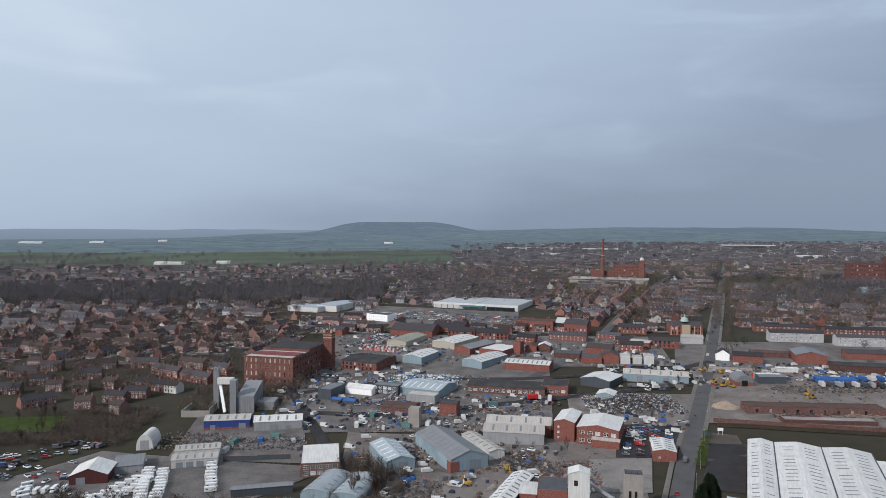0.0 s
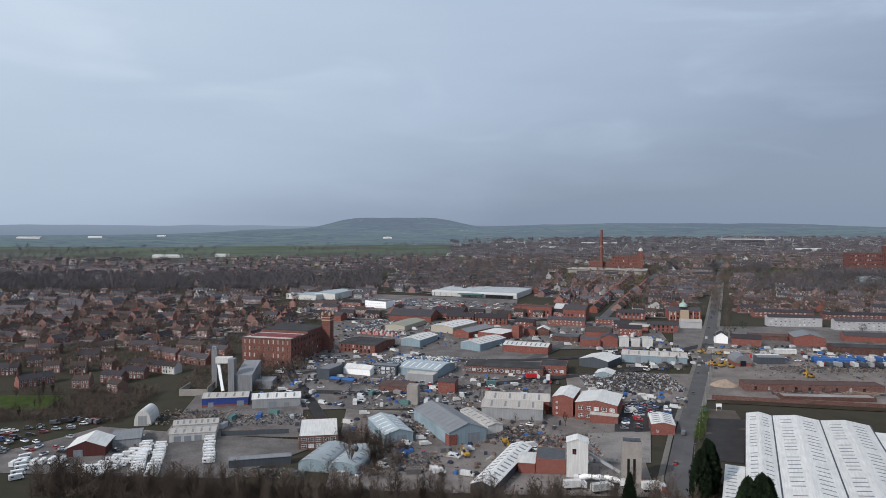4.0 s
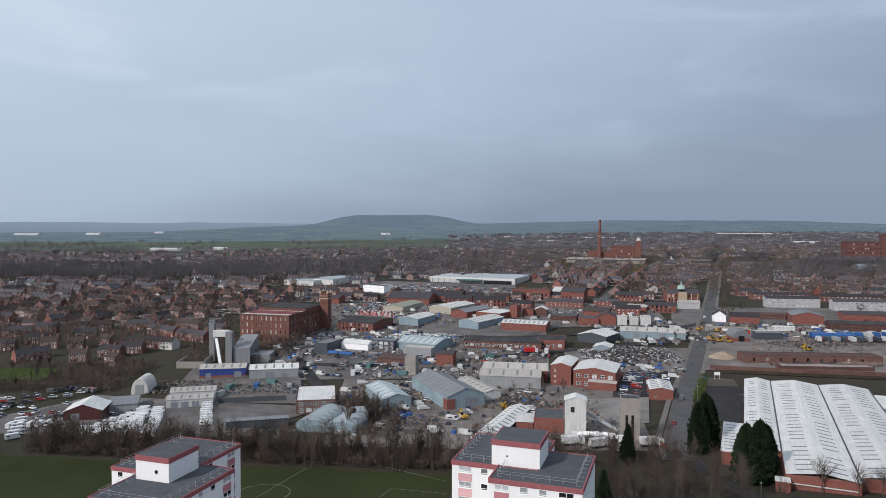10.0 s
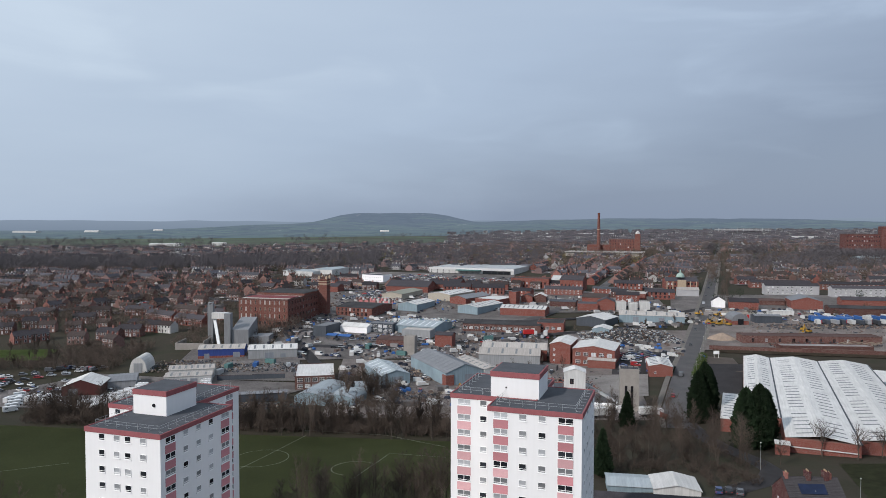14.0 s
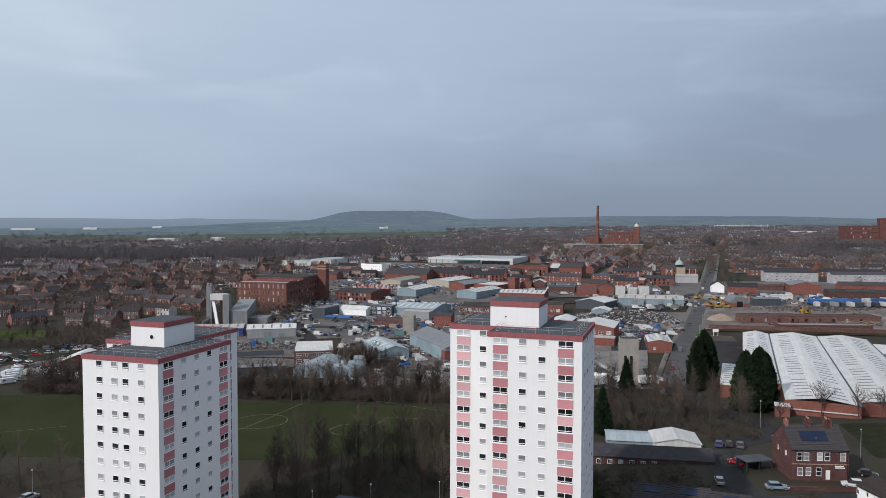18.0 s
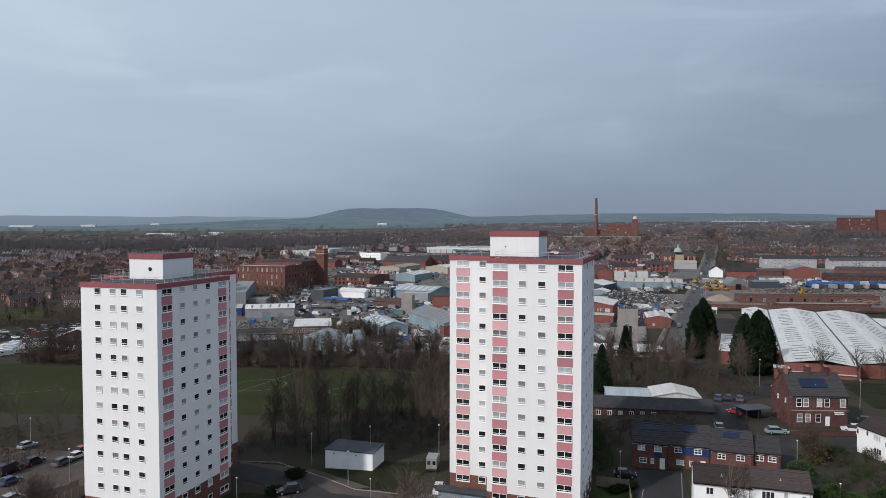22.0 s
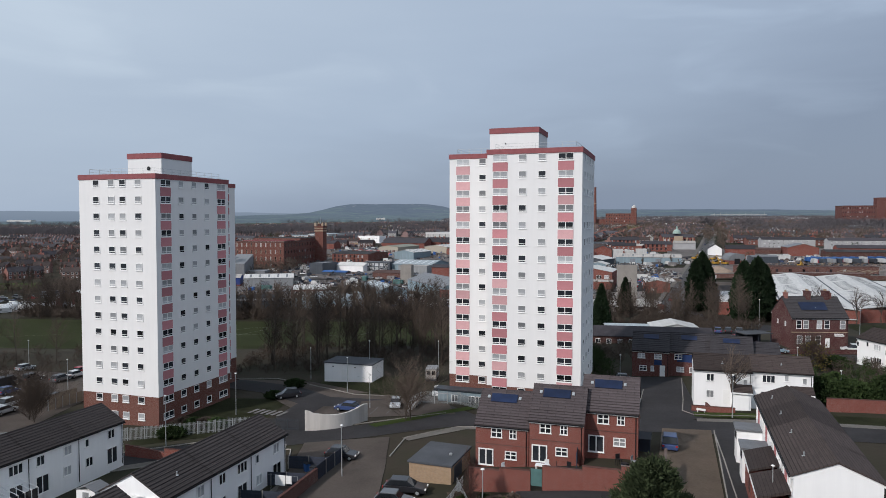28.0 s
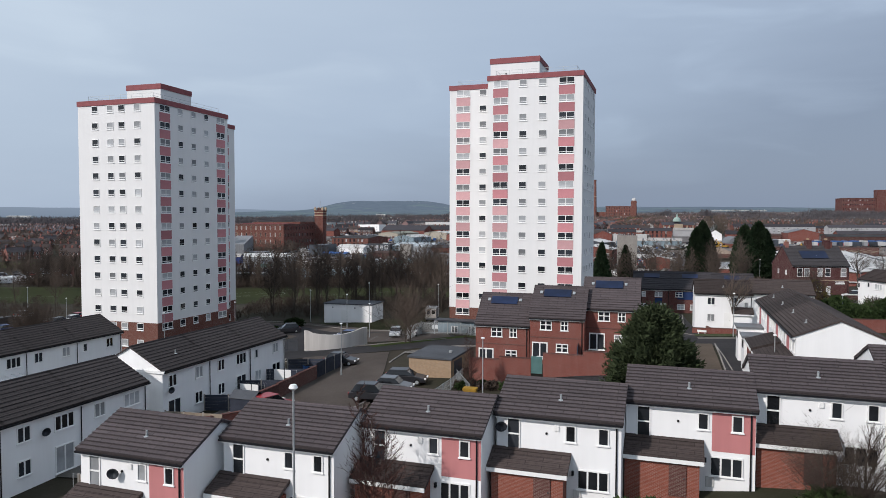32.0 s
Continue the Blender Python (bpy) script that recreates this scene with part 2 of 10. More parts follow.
M["needles"] = plain("pine_needles", (0.034, 0.045, 0.022), 0.9, var=0.6, scale=1.2, rnd=0.2, bump=0)
M["galv"] = plain("galvanised_steel", (0.42, 0.44, 0.45), 0.5, 0.6, var=0.15)
M["steel_dark"] = plain("dark_steel", (0.06, 0.065, 0.075), 0.5, 0.3, var=0.2)
M["timber"] = plain("weathered_timber", (0.23, 0.19, 0.15), 0.9, var=0.3, scale=1.5, rnd=0.2)
M["timber_dark"] = plain("painted_fence", (0.035, 0.04, 0.055), 0.8, var=0.3, rnd=0.2)
M["soil"] = plain("soil", (0.09, 0.07, 0.05), 0.95, var=0.35, scale=0.6)
M["bark"] = plain("bark", (0.070, 0.058, 0.049), 0.95, var=0.3, scale=1.5, fine=9, bump=0.4, rnd=0.25)
M["twig"] = plain("twigs", (0.088, 0.068, 0.056), 0.95, var=0.3, rnd=0.35, bump=0)
M["leaf_dark"] = plain("dark_needles", (0.016, 0.028, 0.014), 0.9, var=0.5, scale=2.5, rnd=0.3, bump=0)
M["leaf_green"] = plain("green_leaves", (0.035, 0.055, 0.02), 0.9, var=0.5, scale=2.0, rnd=0.35, bump=0)
M["leaf_olive"] = plain("budding_leaves", (0.16, 0.13, 0.045), 0.9, var=0.4, scale=2.0, rnd=0.35, bump=0)
M["solar"] = glassy("solar_panel", (0.010, 0.018, 0.050), 0.3, 0.2, 0.3)
M["roof_white"] = sheet("white_sheet_roof", (0.56, 0.55, 0.53), 0.5, rnd=0.12)
M["roof_grey"] = sheet("grey_sheet_roof", (0.155, 0.16, 0.17), 0.5, rnd=0.15)
M["roof_cement"] = sheet("cement_sheet_roof", (0.37, 0.345, 0.32), 0.5, rough=0.85, rnd=0.15)
M["roof_blue"] = sheet("pale_blue_roof", (0.30, 0.34, 0.36), 0.5, rnd=0.15)
M["clad_blue"] = sheet("teal_cladding", (0.22, 0.29, 0.33), 0.4)
M["clad_white"] = sheet("white_cladding", (0.52, 0.52, 0.51), 0.4, rnd=0.12)
M["clad_grey"] = sheet("grey_cladding", (0.27, 0.28, 0.29), 0.4)
M["clad_dark"] = sheet("dark_cladding", (0.06, 0.07, 0.085), 0.4)
M["clad_navy"] = sheet("navy_cladding", (0.025, 0.05, 0.20), 0.4)
M["red_paint"] = plain("red_paint", (0.42, 0.03, 0.03), 0.5, var=0.15)
M["yellow_paint"] = plain("yellow_paint", (0.36, 0.21, 0.035), 0.6, var=0.3, rnd=0.2)
M["blue_paint"] = plain("blue_paint", (0.035, 0.10, 0.27), 0.5, var=0.2, rnd=0.2)
M["green_paint"] = plain("green_paint", (0.085, 0.165, 0.16), 0.6, var=0.25)
M["scrap"] = plain("scrap_metal", (0.12, 0.09, 0.078), 0.7, 0.2, var=0.6, scale=0.5, fine=3, rnd=0.5)
M["rubber"] = plain("rubber", (0.02, 0.02, 0.02), 0.9, var=0.2, bump=0)
M["stone"] = plain("sandstone", (0.38, 0.30, 0.22), 0.9, var=0.2)
M["copper_green"] = plain("verdigris", (0.30, 0.40, 0.36), 0.8, var=0.15)


# ---- building helpers ----
def box(bm, x0, y0, z0, x1, y1, z1, mi=0, m=None):
    co = [(x, y, z) for x in (x0, x1) for y in (y0, y1) for z in (z0, z1)]
    vs = [bm.verts.new(m @ Vector(c) if m else c) for c in co]
    for f in ((0, 1, 3, 2), (4, 6, 7, 5), (0, 4, 5, 1), (2, 3, 7, 6), (0, 2, 6, 4), (1, 5, 7, 3)):
        bm.faces.new([vs[i] for i in f]).material_index = mi
    return vs


def prism(bm, pts, z0, z1, mi=0):
    """An upright prism over the polygon pts."""
    lo = [bm.verts.new((x, y, z0)) for x, y in pts]
    hi = [bm.verts.new((x, y, z1)) for x, y in pts]
    n = len(pts)
    bm.faces.new(lo[::-1]).material_index = mi
    bm.faces.new(hi).material_index = mi
    for i in range(n):
        bm.faces.new((lo[i], lo[(i + 1) % n], hi[(i + 1) % n], hi[i])).material_index = mi


def tube(bm, p, q, r0, r1=None, n=6, mi=0, cap=True):
    p, q = Vector(p), Vector(q)
    r1 = r0 if r1 is None else r1
    d = (q - p).normalized()
    a = d.orthogonal().normalized()
    b = d.cross(a)
    ring = lambda c, r: [bm.verts.new(c + r * (math.cos(t) * a + math.sin(t) * b)) for t in [2 * math.pi * k / n for k in range(n)]]
    A, B = ring(p, r0), ring(q, r1)
    for i in range(n):
        bm.faces.new((A[i], A[(i + 1) % n], B[(i + 1) % n], B[i])).material_index = mi
    if cap:
        bm.faces.new(A[::-1]).material_index = mi
        bm.faces.new(B).material_index = mi


def mesh_of(name, bm, *mats):
    bmesh.ops.recalc_face_normals(bm, faces=bm.faces)
    me = bpy.data.meshes.new(name)
    bm.to_mesh(me)
    bm.free()
    for k in mats:
        me.materials.append(M[k] if isinstance(k, str) else k)
    return me


def part(name, bm, mats, parent, label="", m=None):
    """One mesh object under a thing or a part. bm may be a finished mesh."""
    me = bm if isinstance(bm, bpy.types.Mesh) else mesh_of(name, bm, *([mats] if isinstance(mats, str) else mats))
    ob = new(name, me)
    ob.parent = parent
    if m is not None:
        ob.matrix_basis = m
    if label:
        ob["label"] = label
    return ob


def thing(name, m, label, category, group="", kind=""):
    ob = new(name)
    ob.empty_display_size = 0.5
    ob.matrix_basis = m
    return tagged(ob, label, category, group, kind)


def single(name, bm, mats, m, label, category, group="", kind=""):
    ob = part(name, bm, mats, None, "", m)
    return tagged(ob, label, category, group, kind)


def boxes(*rows):
    bm = bmesh.new()
    for r in rows:
        box(bm, *r)
    return bm


# ---- ground ----
GY = (-60, 80, 125, 170, 230, 350, 500, 640, 840, 1200, 1900, 2600, 3400)
GX = (-60, 0, 60, 160)   # metres across at 100 m away, widening with distance
GZ = ((0.8, 5.2, 7.6, 7.0), (0.3, 4.6, 6.3, 6.0), (0.0, 2.2, 5.2, 5.0), (-0.5, 1.2, 4.6, 5.0), (-3.5, -2.0, 0.0, 2.0), (-8.5, -6.0, -1.5, 1.0), (-4.0, -1.0, 2.5, 8.0), (1.0, 4.0, 7.0, 10.0),
      (5.0, 11.0, 13.5, 16.0), (9.0, 17.0, 20.0, 26.0), (14.0, 27.0, 33.0, 42.0), (20.0, 32.0, 42.0, 55.0), (24.0, 38.0, 48.0, 70.0))


def ground(x, y):
    """Height of the land: the estate on a shelf, a valley floor beyond it, then a long rise."""
    k = max(y, 100.0) / 130.0 if y > 150 else 1.0
    u = x / max(1.0, 1.0 + (k - 1.0) * min(1.0, max(0.0, (y - 150) / 80.0)))

    def along(row):
        if u <= GX[0]:
            return row[0]
        for i in range(3):
            if u <= GX[i + 1]:
                f = (u - GX[i]) / (GX[i + 1] - GX[i])
                f = f * f * (3 - 2 * f) * 0.5 + f * 0.5
                return row[i] + (row[i + 1] - row[i]) * f
        return row[3]

    if 10 < y < 92:
        # the court behind the front houses climbs to the east
        rise = 1.55 * math.exp(-((x - 20) / 11) ** 2) * min(1.0, (92 - y) / 13) * min(1.0, (y - 10) / 12)
    else:
        rise = 0.0
    if y <= GY[0]:
        return along(GZ[0])
    for j in range(len(GY) - 1):
        if y <= GY[j + 1]:
            f = (y - GY[j]) / (GY[j + 1] - GY[j])
            a, b = along(GZ[j]), along(GZ[j + 1])
            return a + (b - a) * (f * f * (3 - 2 * f) * 0.5 + f * 0.5) + rise
    return along(GZ[-1])


# ---- sheet of land ----
def land_material():
    n = Nodes("land")
    big = n.noise(0.0045, 6, 0.62)
    mid = n.noise(0.03, 5, 0.65)
    fine = n.noise(0.6, 4, 0.7)
    v = n.add("ShaderNodeTexVoronoi")
    v.inputs["Scale"].default_value = 0.0055
    n.link(n.tc, v.inputs["Vector"])
    # far field greens lightened and greyed: distance haze mixed into the colour
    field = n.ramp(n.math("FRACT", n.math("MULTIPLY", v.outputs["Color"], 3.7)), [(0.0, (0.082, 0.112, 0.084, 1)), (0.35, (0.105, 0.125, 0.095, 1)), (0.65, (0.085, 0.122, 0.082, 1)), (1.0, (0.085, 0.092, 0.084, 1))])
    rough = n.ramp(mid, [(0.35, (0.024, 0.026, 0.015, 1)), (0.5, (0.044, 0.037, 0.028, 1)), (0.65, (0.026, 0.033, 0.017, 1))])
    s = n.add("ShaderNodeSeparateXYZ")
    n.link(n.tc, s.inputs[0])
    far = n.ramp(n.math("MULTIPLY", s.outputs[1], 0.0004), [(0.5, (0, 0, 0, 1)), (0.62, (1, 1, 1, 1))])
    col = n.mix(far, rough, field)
    col = n.mix(n.math("MULTIPLY", fine, 0.5), col, (0.042, 0.034, 0.025, 1))
    col = n.mix(n.ramp(big, [(0.45, (0, 0, 0, 1)), (0.6, (0.6, 0.6, 0.6, 1))]), col, (0.045, 0.042, 0.032, 1))
    n.bump(fine, 0.5, 0.2)
    return n.done(col, 0.95, 0, 0.1)


def hills(x, y):
    """The long low hill and the moors behind it."""
    z = ground(x, y)
    if y > 2600:
        d = (y - 2600) / 1400
        r = min(1, d)
        r = r * r * (3 - 2 * r)
        z += r * 62 * math.exp(-((x - 1500) / 1500) ** 4) * min(1, d / 1.4)
        top = math.exp(-((x + 340) / 450) ** 4) * math.exp(-((y - 4500) / 420) ** 2)
        z += 84 * top + r * 34 * math.exp(-((x + 950) / 620) ** 2)
        z += r * 7 * noise.noise((x * 0.004, y * 0.002, 3.0)) + r * 4 * noise.noise((x * 0.013, y * 0.01, 8.0))
    return z


def far_material():
    """Fields and woods miles off, in glowing colours with the haze painted in."""
    n = Nodes("hazed_hills")
    mp = n.add("ShaderNodeMapping")
    mp.inputs["Scale"].default_value = (0.7, 1.6, 1.0)
    n.link(n.tc, mp.inputs[0])
    v = n.add("ShaderNodeTexVoronoi")
    v.inputs["Scale"].default_value = 0.006
    n.link(mp.outputs[0], v.inputs["Vector"])
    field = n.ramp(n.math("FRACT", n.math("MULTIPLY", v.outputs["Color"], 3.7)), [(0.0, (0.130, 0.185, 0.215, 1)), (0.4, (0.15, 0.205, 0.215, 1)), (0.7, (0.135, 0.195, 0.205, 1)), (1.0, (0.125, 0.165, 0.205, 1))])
    s = n.add("ShaderNodeSeparateXYZ")
    n.link(n.tc, s.inputs[0])
    # woods cover the hilltop and run in belts below it
    wooded = n.math("ADD", n.noise(0.0035, 6, 0.6, mp.outputs[0]), n.math("MULTIPLY", n.math("SUBTRACT", s.outputs[2], 85.0), 0.0035))
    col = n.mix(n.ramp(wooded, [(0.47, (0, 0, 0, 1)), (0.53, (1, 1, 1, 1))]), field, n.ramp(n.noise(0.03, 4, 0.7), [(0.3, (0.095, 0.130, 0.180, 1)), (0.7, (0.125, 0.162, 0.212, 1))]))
    edge = n.add("ShaderNodeTexVoronoi")
    edge.feature = "DISTANCE_TO_EDGE"
    edge.inputs["Scale"].default_value = 0.006
    n.link(mp.outputs[0], edge.inputs["Vector"])
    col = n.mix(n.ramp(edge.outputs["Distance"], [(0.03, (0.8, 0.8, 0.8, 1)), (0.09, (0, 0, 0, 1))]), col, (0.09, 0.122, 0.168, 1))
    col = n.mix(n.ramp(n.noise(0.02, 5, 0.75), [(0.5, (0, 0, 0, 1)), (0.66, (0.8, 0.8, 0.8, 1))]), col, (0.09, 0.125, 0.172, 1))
    spot = n.add("ShaderNodeTexVoronoi")
    spot.inputs["Scale"].default_value = 0.022
    n.link(n.tc, spot.inputs["Vector"])
    few = n.math("MULTIPLY", n.ramp(spot.outputs["Distance"], [(0.16, (1, 1, 1, 1)), (0.24, (0, 0, 0, 1))]), n.ramp(n.noise(0.0028, 3), [(0.5, (0, 0, 0, 1)), (0.56, (0.75, 0.75, 0.75, 1))]))
    col = n.mix(few, col, n.ramp(n.math("FRACT", n.math("MULTIPLY", spot.outputs["Color"], 5.3)), [(0.0, (0.15, 0.165, 0.21, 1)), (0.6, (0.19, 0.19, 0.225, 1)), (1.0, (0.42, 0.45, 0.5, 1))]))
    # paler and bluer with distance: haze put into the colour
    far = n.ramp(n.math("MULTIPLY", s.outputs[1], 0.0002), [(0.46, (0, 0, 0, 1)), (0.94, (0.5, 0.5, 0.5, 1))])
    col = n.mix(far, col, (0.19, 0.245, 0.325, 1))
    # the land itself glows to hold the painted haze
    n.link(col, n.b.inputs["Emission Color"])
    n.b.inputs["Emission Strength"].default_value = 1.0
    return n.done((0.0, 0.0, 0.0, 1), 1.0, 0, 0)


def land_rows(name, ys, mat, label, category):
    us = [-60 + 2.5 * k for k in range(-40, 100)]
    verts, faces = [], []
    for y in ys:
        k = max(1.0, y / 130.0)
        for u in us:
            x = u * k * (1.0 if y > 300 else 1.15)
            # the open land lies a little below the surfacing laid on it
            verts.append((x, y, hills(x, y) - (0.4 * min(1.0, max(0.0, (y - 270) / 60)))))
    w = len(us)
    for j in range(len(ys) - 1):
        for i in range(w - 1):
            a = j * w + i
            faces.append((a, a + 1, a + w + 1, a + w))
    me = bpy.data.meshes.new(name)
    me.from_pydata(verts, [], faces)
    me.materials.append(mat)
    me.polygons.foreach_set("use_smooth", [True] * len(me.polygons))
    return tagged(new(name, me), label, category, kind="structure")


def land_sheet():
    ys = list(range(-60, 176, 4)) + [176]
    y = 182.0
    while y < 4750:
        ys.append(y)
        y *= 1.03
    near = [y for y in ys if y < 2400]
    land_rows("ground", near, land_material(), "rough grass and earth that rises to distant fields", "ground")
    land_rows("backdrop", near[-1:] + [y for y in ys if y >= 2400], far_material(), "glowing blue-green hill with haze painted over its fields and woods", "hills")


land_sheet()


def moor_backdrop():
    """Moorland on the skyline, behind everything, its pale haze a painted glow."""
    bm = bmesh.new()
    prev = None
    for i in range(121):
        a = radians(-50 + i * 100 / 120)
        x, y = 4920 * math.sin(a), 4920 * math.cos(a)
        z = 86 + 12 * noise.noise((i * 0.09, 0.3, 0)) + 7 * noise.noise((i * 0.35, 2.0, 0)) + 34 * math.exp(-((i - 104) / 14) ** 2)
        cur = (bm.verts.new((x, y, -150)), bm.verts.new((x * 1.003, y * 1.003, z)))
        if prev:
            bm.faces.new((prev[0], cur[0], cur[1], prev[1]))
        prev = cur
    n = Nodes("hazed_moor")
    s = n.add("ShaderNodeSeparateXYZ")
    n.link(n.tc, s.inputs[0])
    # paler upwards: haze painted as an emission gradient
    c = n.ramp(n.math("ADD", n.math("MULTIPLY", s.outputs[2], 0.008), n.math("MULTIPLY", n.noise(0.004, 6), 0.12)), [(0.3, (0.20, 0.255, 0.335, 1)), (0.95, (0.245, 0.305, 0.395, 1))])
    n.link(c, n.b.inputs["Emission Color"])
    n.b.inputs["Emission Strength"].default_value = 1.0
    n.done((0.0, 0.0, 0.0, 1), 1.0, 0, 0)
    single("backdrop", bm, [n.m], Matrix(), "moorland on the far skyline, painted in glowing pale blue haze", "hills", kind="structure")


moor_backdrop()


def strip(name, pts, width, mat, lift, label, category="road", step=6.0):
    """A ribbon of surfacing along a line of (x, y), lying on the land."""
    bm = bmesh.new()
    P = []
    for (x0, y0), (x1, y1) in zip(pts, pts[1:]):
        n = max(1, int(math.hypot(x1 - x0, y1 - y0) / step))
        P += [(x0 + (x1 - x0) * k / n, y0 + (y1 - y0) * k / n) for k in range(n)]
    P.append(pts[-1])
    prev = None
    for i, (x, y) in enumerate(P):
        a, b = P[max(0, i - 1)], P[min(len(P) - 1, i + 1)]
        d = Vector((b[0] - a[0], b[1] - a[1])).normalized()
        nx, ny = -d.y * width / 2, d.x * width / 2
        cur = [bm.verts.new((x + nx * s, y + ny * s, hills(x + nx * s, y + ny * s) + lift)) for s in (1, 0.33, -0.33, -1)]
        if prev:
            for k in range(3):
                bm.faces.new((prev[k], cur[k], cur[k + 1], prev[k + 1]))
        prev = cur
    bmesh.ops.solidify(bm, geom=bm.faces[:], thickness=0.12)
    return single(name, bm, mat, Matrix(), label, category, kind="structure")


def patch(name, pts, mat, lift, label, category="pavement", step=5.0):
    """A paved area with corners pts, lying on the land."""
    bm = bmesh.new()
    (x0, y0), (x1, y1), (x2, y2), (x3, y3) = pts
    nu = max(2, int(math.hypot(x1 - x0, y1 - y0) / step))
    nv = max(2, int(math.hypot(x3 - x0, y3 - y0) / step))
    g = []
    for j in range(nv + 1):
        t = j / nv
        row = []
        for i in range(nu + 1):
            s = i / nu
            x = (x0 * (1 - s) + x1 * s) * (1 - t) + (x3 * (1 - s) + x2 * s) * t
            y = (y0 * (1 - s) + y1 * s) * (1 - t) + (y3 * (1 - s) + y2 * s) * t
            row.append(bm.verts.new((x, y, hills(x, y) + lift)))
        g.append(row)
    for j in range(nv):
        for i in range(nu):
            bm.faces.new((g[j][i], g[j][i + 1], g[j + 1][i + 1], g[j + 1][i]))
    bmesh.ops.solidify(bm, geom=bm.faces[:], thickness=0.12)
    return single(name, bm, mat, Matrix(), label, category, kind="structure")


# ---- tower blocks ----
STOREY = 2.65


def window_meshes(w, h, lights=1, frame_w=0.08, low=0.34):
    """A casement window: one joined frame with bars, opening light and sloped sill, and its panes. In the xz plane, facing -y."""
    fb, t = bmesh.new(), frame_w
    xs = [-w / 2, -w / 2 + t]
    for k in range(1, lights):
        xs += [-w / 2 + w * k / lights - t * 0.6, -w / 2 + w * k / lights + t * 0.6]
    xs += [w / 2 - t, w / 2]
    zs = [-h / 2 - 0.03, -h / 2 + 0.02, -h / 2 + t + (0.07 if 0 < low < 0.5 else 0.0)]
    if low:
        zs += [-h / 2 + low - t / 2 + 0.02, -h / 2 + low + t / 2 + 0.02]
    zs += [h / 2 - t, h / 2]
    made = {}

    def v(i, k, back):
        if (i, k, back) not in made:
            out = 0.05 * ((i == len(xs) - 1) - (i == 0)) if k < 2 else 0.0
            made[i, k, back] = fb.verts.new((xs[i] + out, 0.03 if back else (-0.09 if k < 2 else -0.05), zs[k]))
        return made[i, k, back]

    full = {(i, k) for i in range(len(xs) - 1) for k in range(len(zs) - 1) if i % 2 == 0 or k == 0 or k % 2 == 1}
    for i, k in sorted(full):
        for back in (False, True):
            fb.faces.new([v(*c, back) for c in ((i, k), (i + 1, k), (i + 1, k + 1), (i, k + 1))])
        for (a, b), nb in ((((i, k), (i + 1, k)), (i, k - 1)), (((i + 1, k), (i + 1, k + 1)), (i + 1, k)), (((i + 1, k + 1), (i, k + 1)), (i, k + 1)), (((i, k + 1), (i, k)), (i - 1, k))):
            if nb not in full:
                fb.faces.new((v(*a, False), v(*b, False), v(*b, True), v(*a, True)))
    bmesh.ops.recalc_face_normals(fb, faces=fb.faces)
    pb = bmesh.new()
    box(pb, -w / 2 + t, 0.0, -h / 2 + t, w / 2 - t, 0.02, h / 2 - t)
    return fb, pb


WIN, WHOLE = {}, {}


def framed_plate(bm, w, h, lights, low, t=0.09):
    """A window in one piece: a proud frame with its panes set back, facing -y."""
    xs = [-w / 2]
    for k in range(lights):
        xs += [-w / 2 + w * k / lights + t, -w / 2 + w * (k + 1) / lights - (t if k == lights - 1 else 0)]
    xs.append(w / 2)
    zs = [-h / 2, -h / 2 + t] + ([-h / 2 + low, -h / 2 + low + t] if low else []) + [h / 2 - t, h / 2]
    made = {}

    def v(x, y, z):
        k = (round(x, 4), y, round(z, 4))
        if k not in made:
            made[k] = bm.verts.new((x, y, z))
        return made[k]

    for i in range(len(xs) - 1):
        for j in range(len(zs) - 1):
            c = [(xs[i], zs[j]), (xs[i + 1], zs[j]), (xs[i + 1], zs[j + 1]), (xs[i], zs[j + 1])]
            pane = i % 2 == 1 and j % 2 == 1
            y = -0.005 if pane else -0.06
            bm.faces.new([v(x, y, z) for x, z in c]).material_index = 1 if pane else 0
            if pane:
                for (x0, z0), (x1, z1) in zip(c, c[1:] + c[:1]):
                    bm.faces.new((v(x0, -0.06, z0), v(x1, -0.06, z1), v(x1, y, z1), v(x0, y, z0)))
    rim = [(-w / 2, -h / 2), (w / 2, -h / 2), (w / 2, h / 2), (-w / 2, h / 2)]
    for a, b in zip(rim, rim[1:] + rim[:1]):
        line = [(x, a[1]) for x in (xs if b[0] > a[0] else xs[::-1])] if a[1] == b[1] else [(a[0], z) for z in (zs if b[1] > a[1] else zs[::-1])]
        for (x0, z0), (x1, z1) in zip(line, line[1:]):
            bm.faces.new((v(x0, -0.06, z0), v(x1, -0.06, z1), v(x1, 0.03, z1), v(x0, 0.03, z0)))


def window_set(key, w, h, lights=1, low=0.34, frame="upvc", bar=0.08):
    f, p = window_meshes(w, h, lights, bar, low)
    fm = mesh_of("window_frame", f, frame)
    pd, pc = mesh_of("pane", p, "glass_dark"), None
    pc = pd.copy()
    pc.materials.clear()
    pc.materials.append(M["curtain"])
    WIN[key] = (fm, pd, pc)
    whole = []
    for glass in (pd, pc):
        b = bmesh.new()
        framed_plate(b, w, h, lights, low)
        whole.append(mesh_of("window", b, frame, glass.materials[0]))
    WHOLE[key] = whole


window_set("single", 1.25, 1.2)
window_set("double", 2.4, 1.2, 2)
window_set("house", 1.1, 1.15, 2, 0)
window_set("slim", 0.62, 1.0, 1, 0)
window_set("wide", 1.75, 1.15, 3, 0)
window_set("tall", 0.8, 2.2, 1, 1.1)
window_set("patio", 1.7, 2.05, 2, 0)
window_set("cottage", 1.3, 1.12, 2, 0.6, bar=0.1)
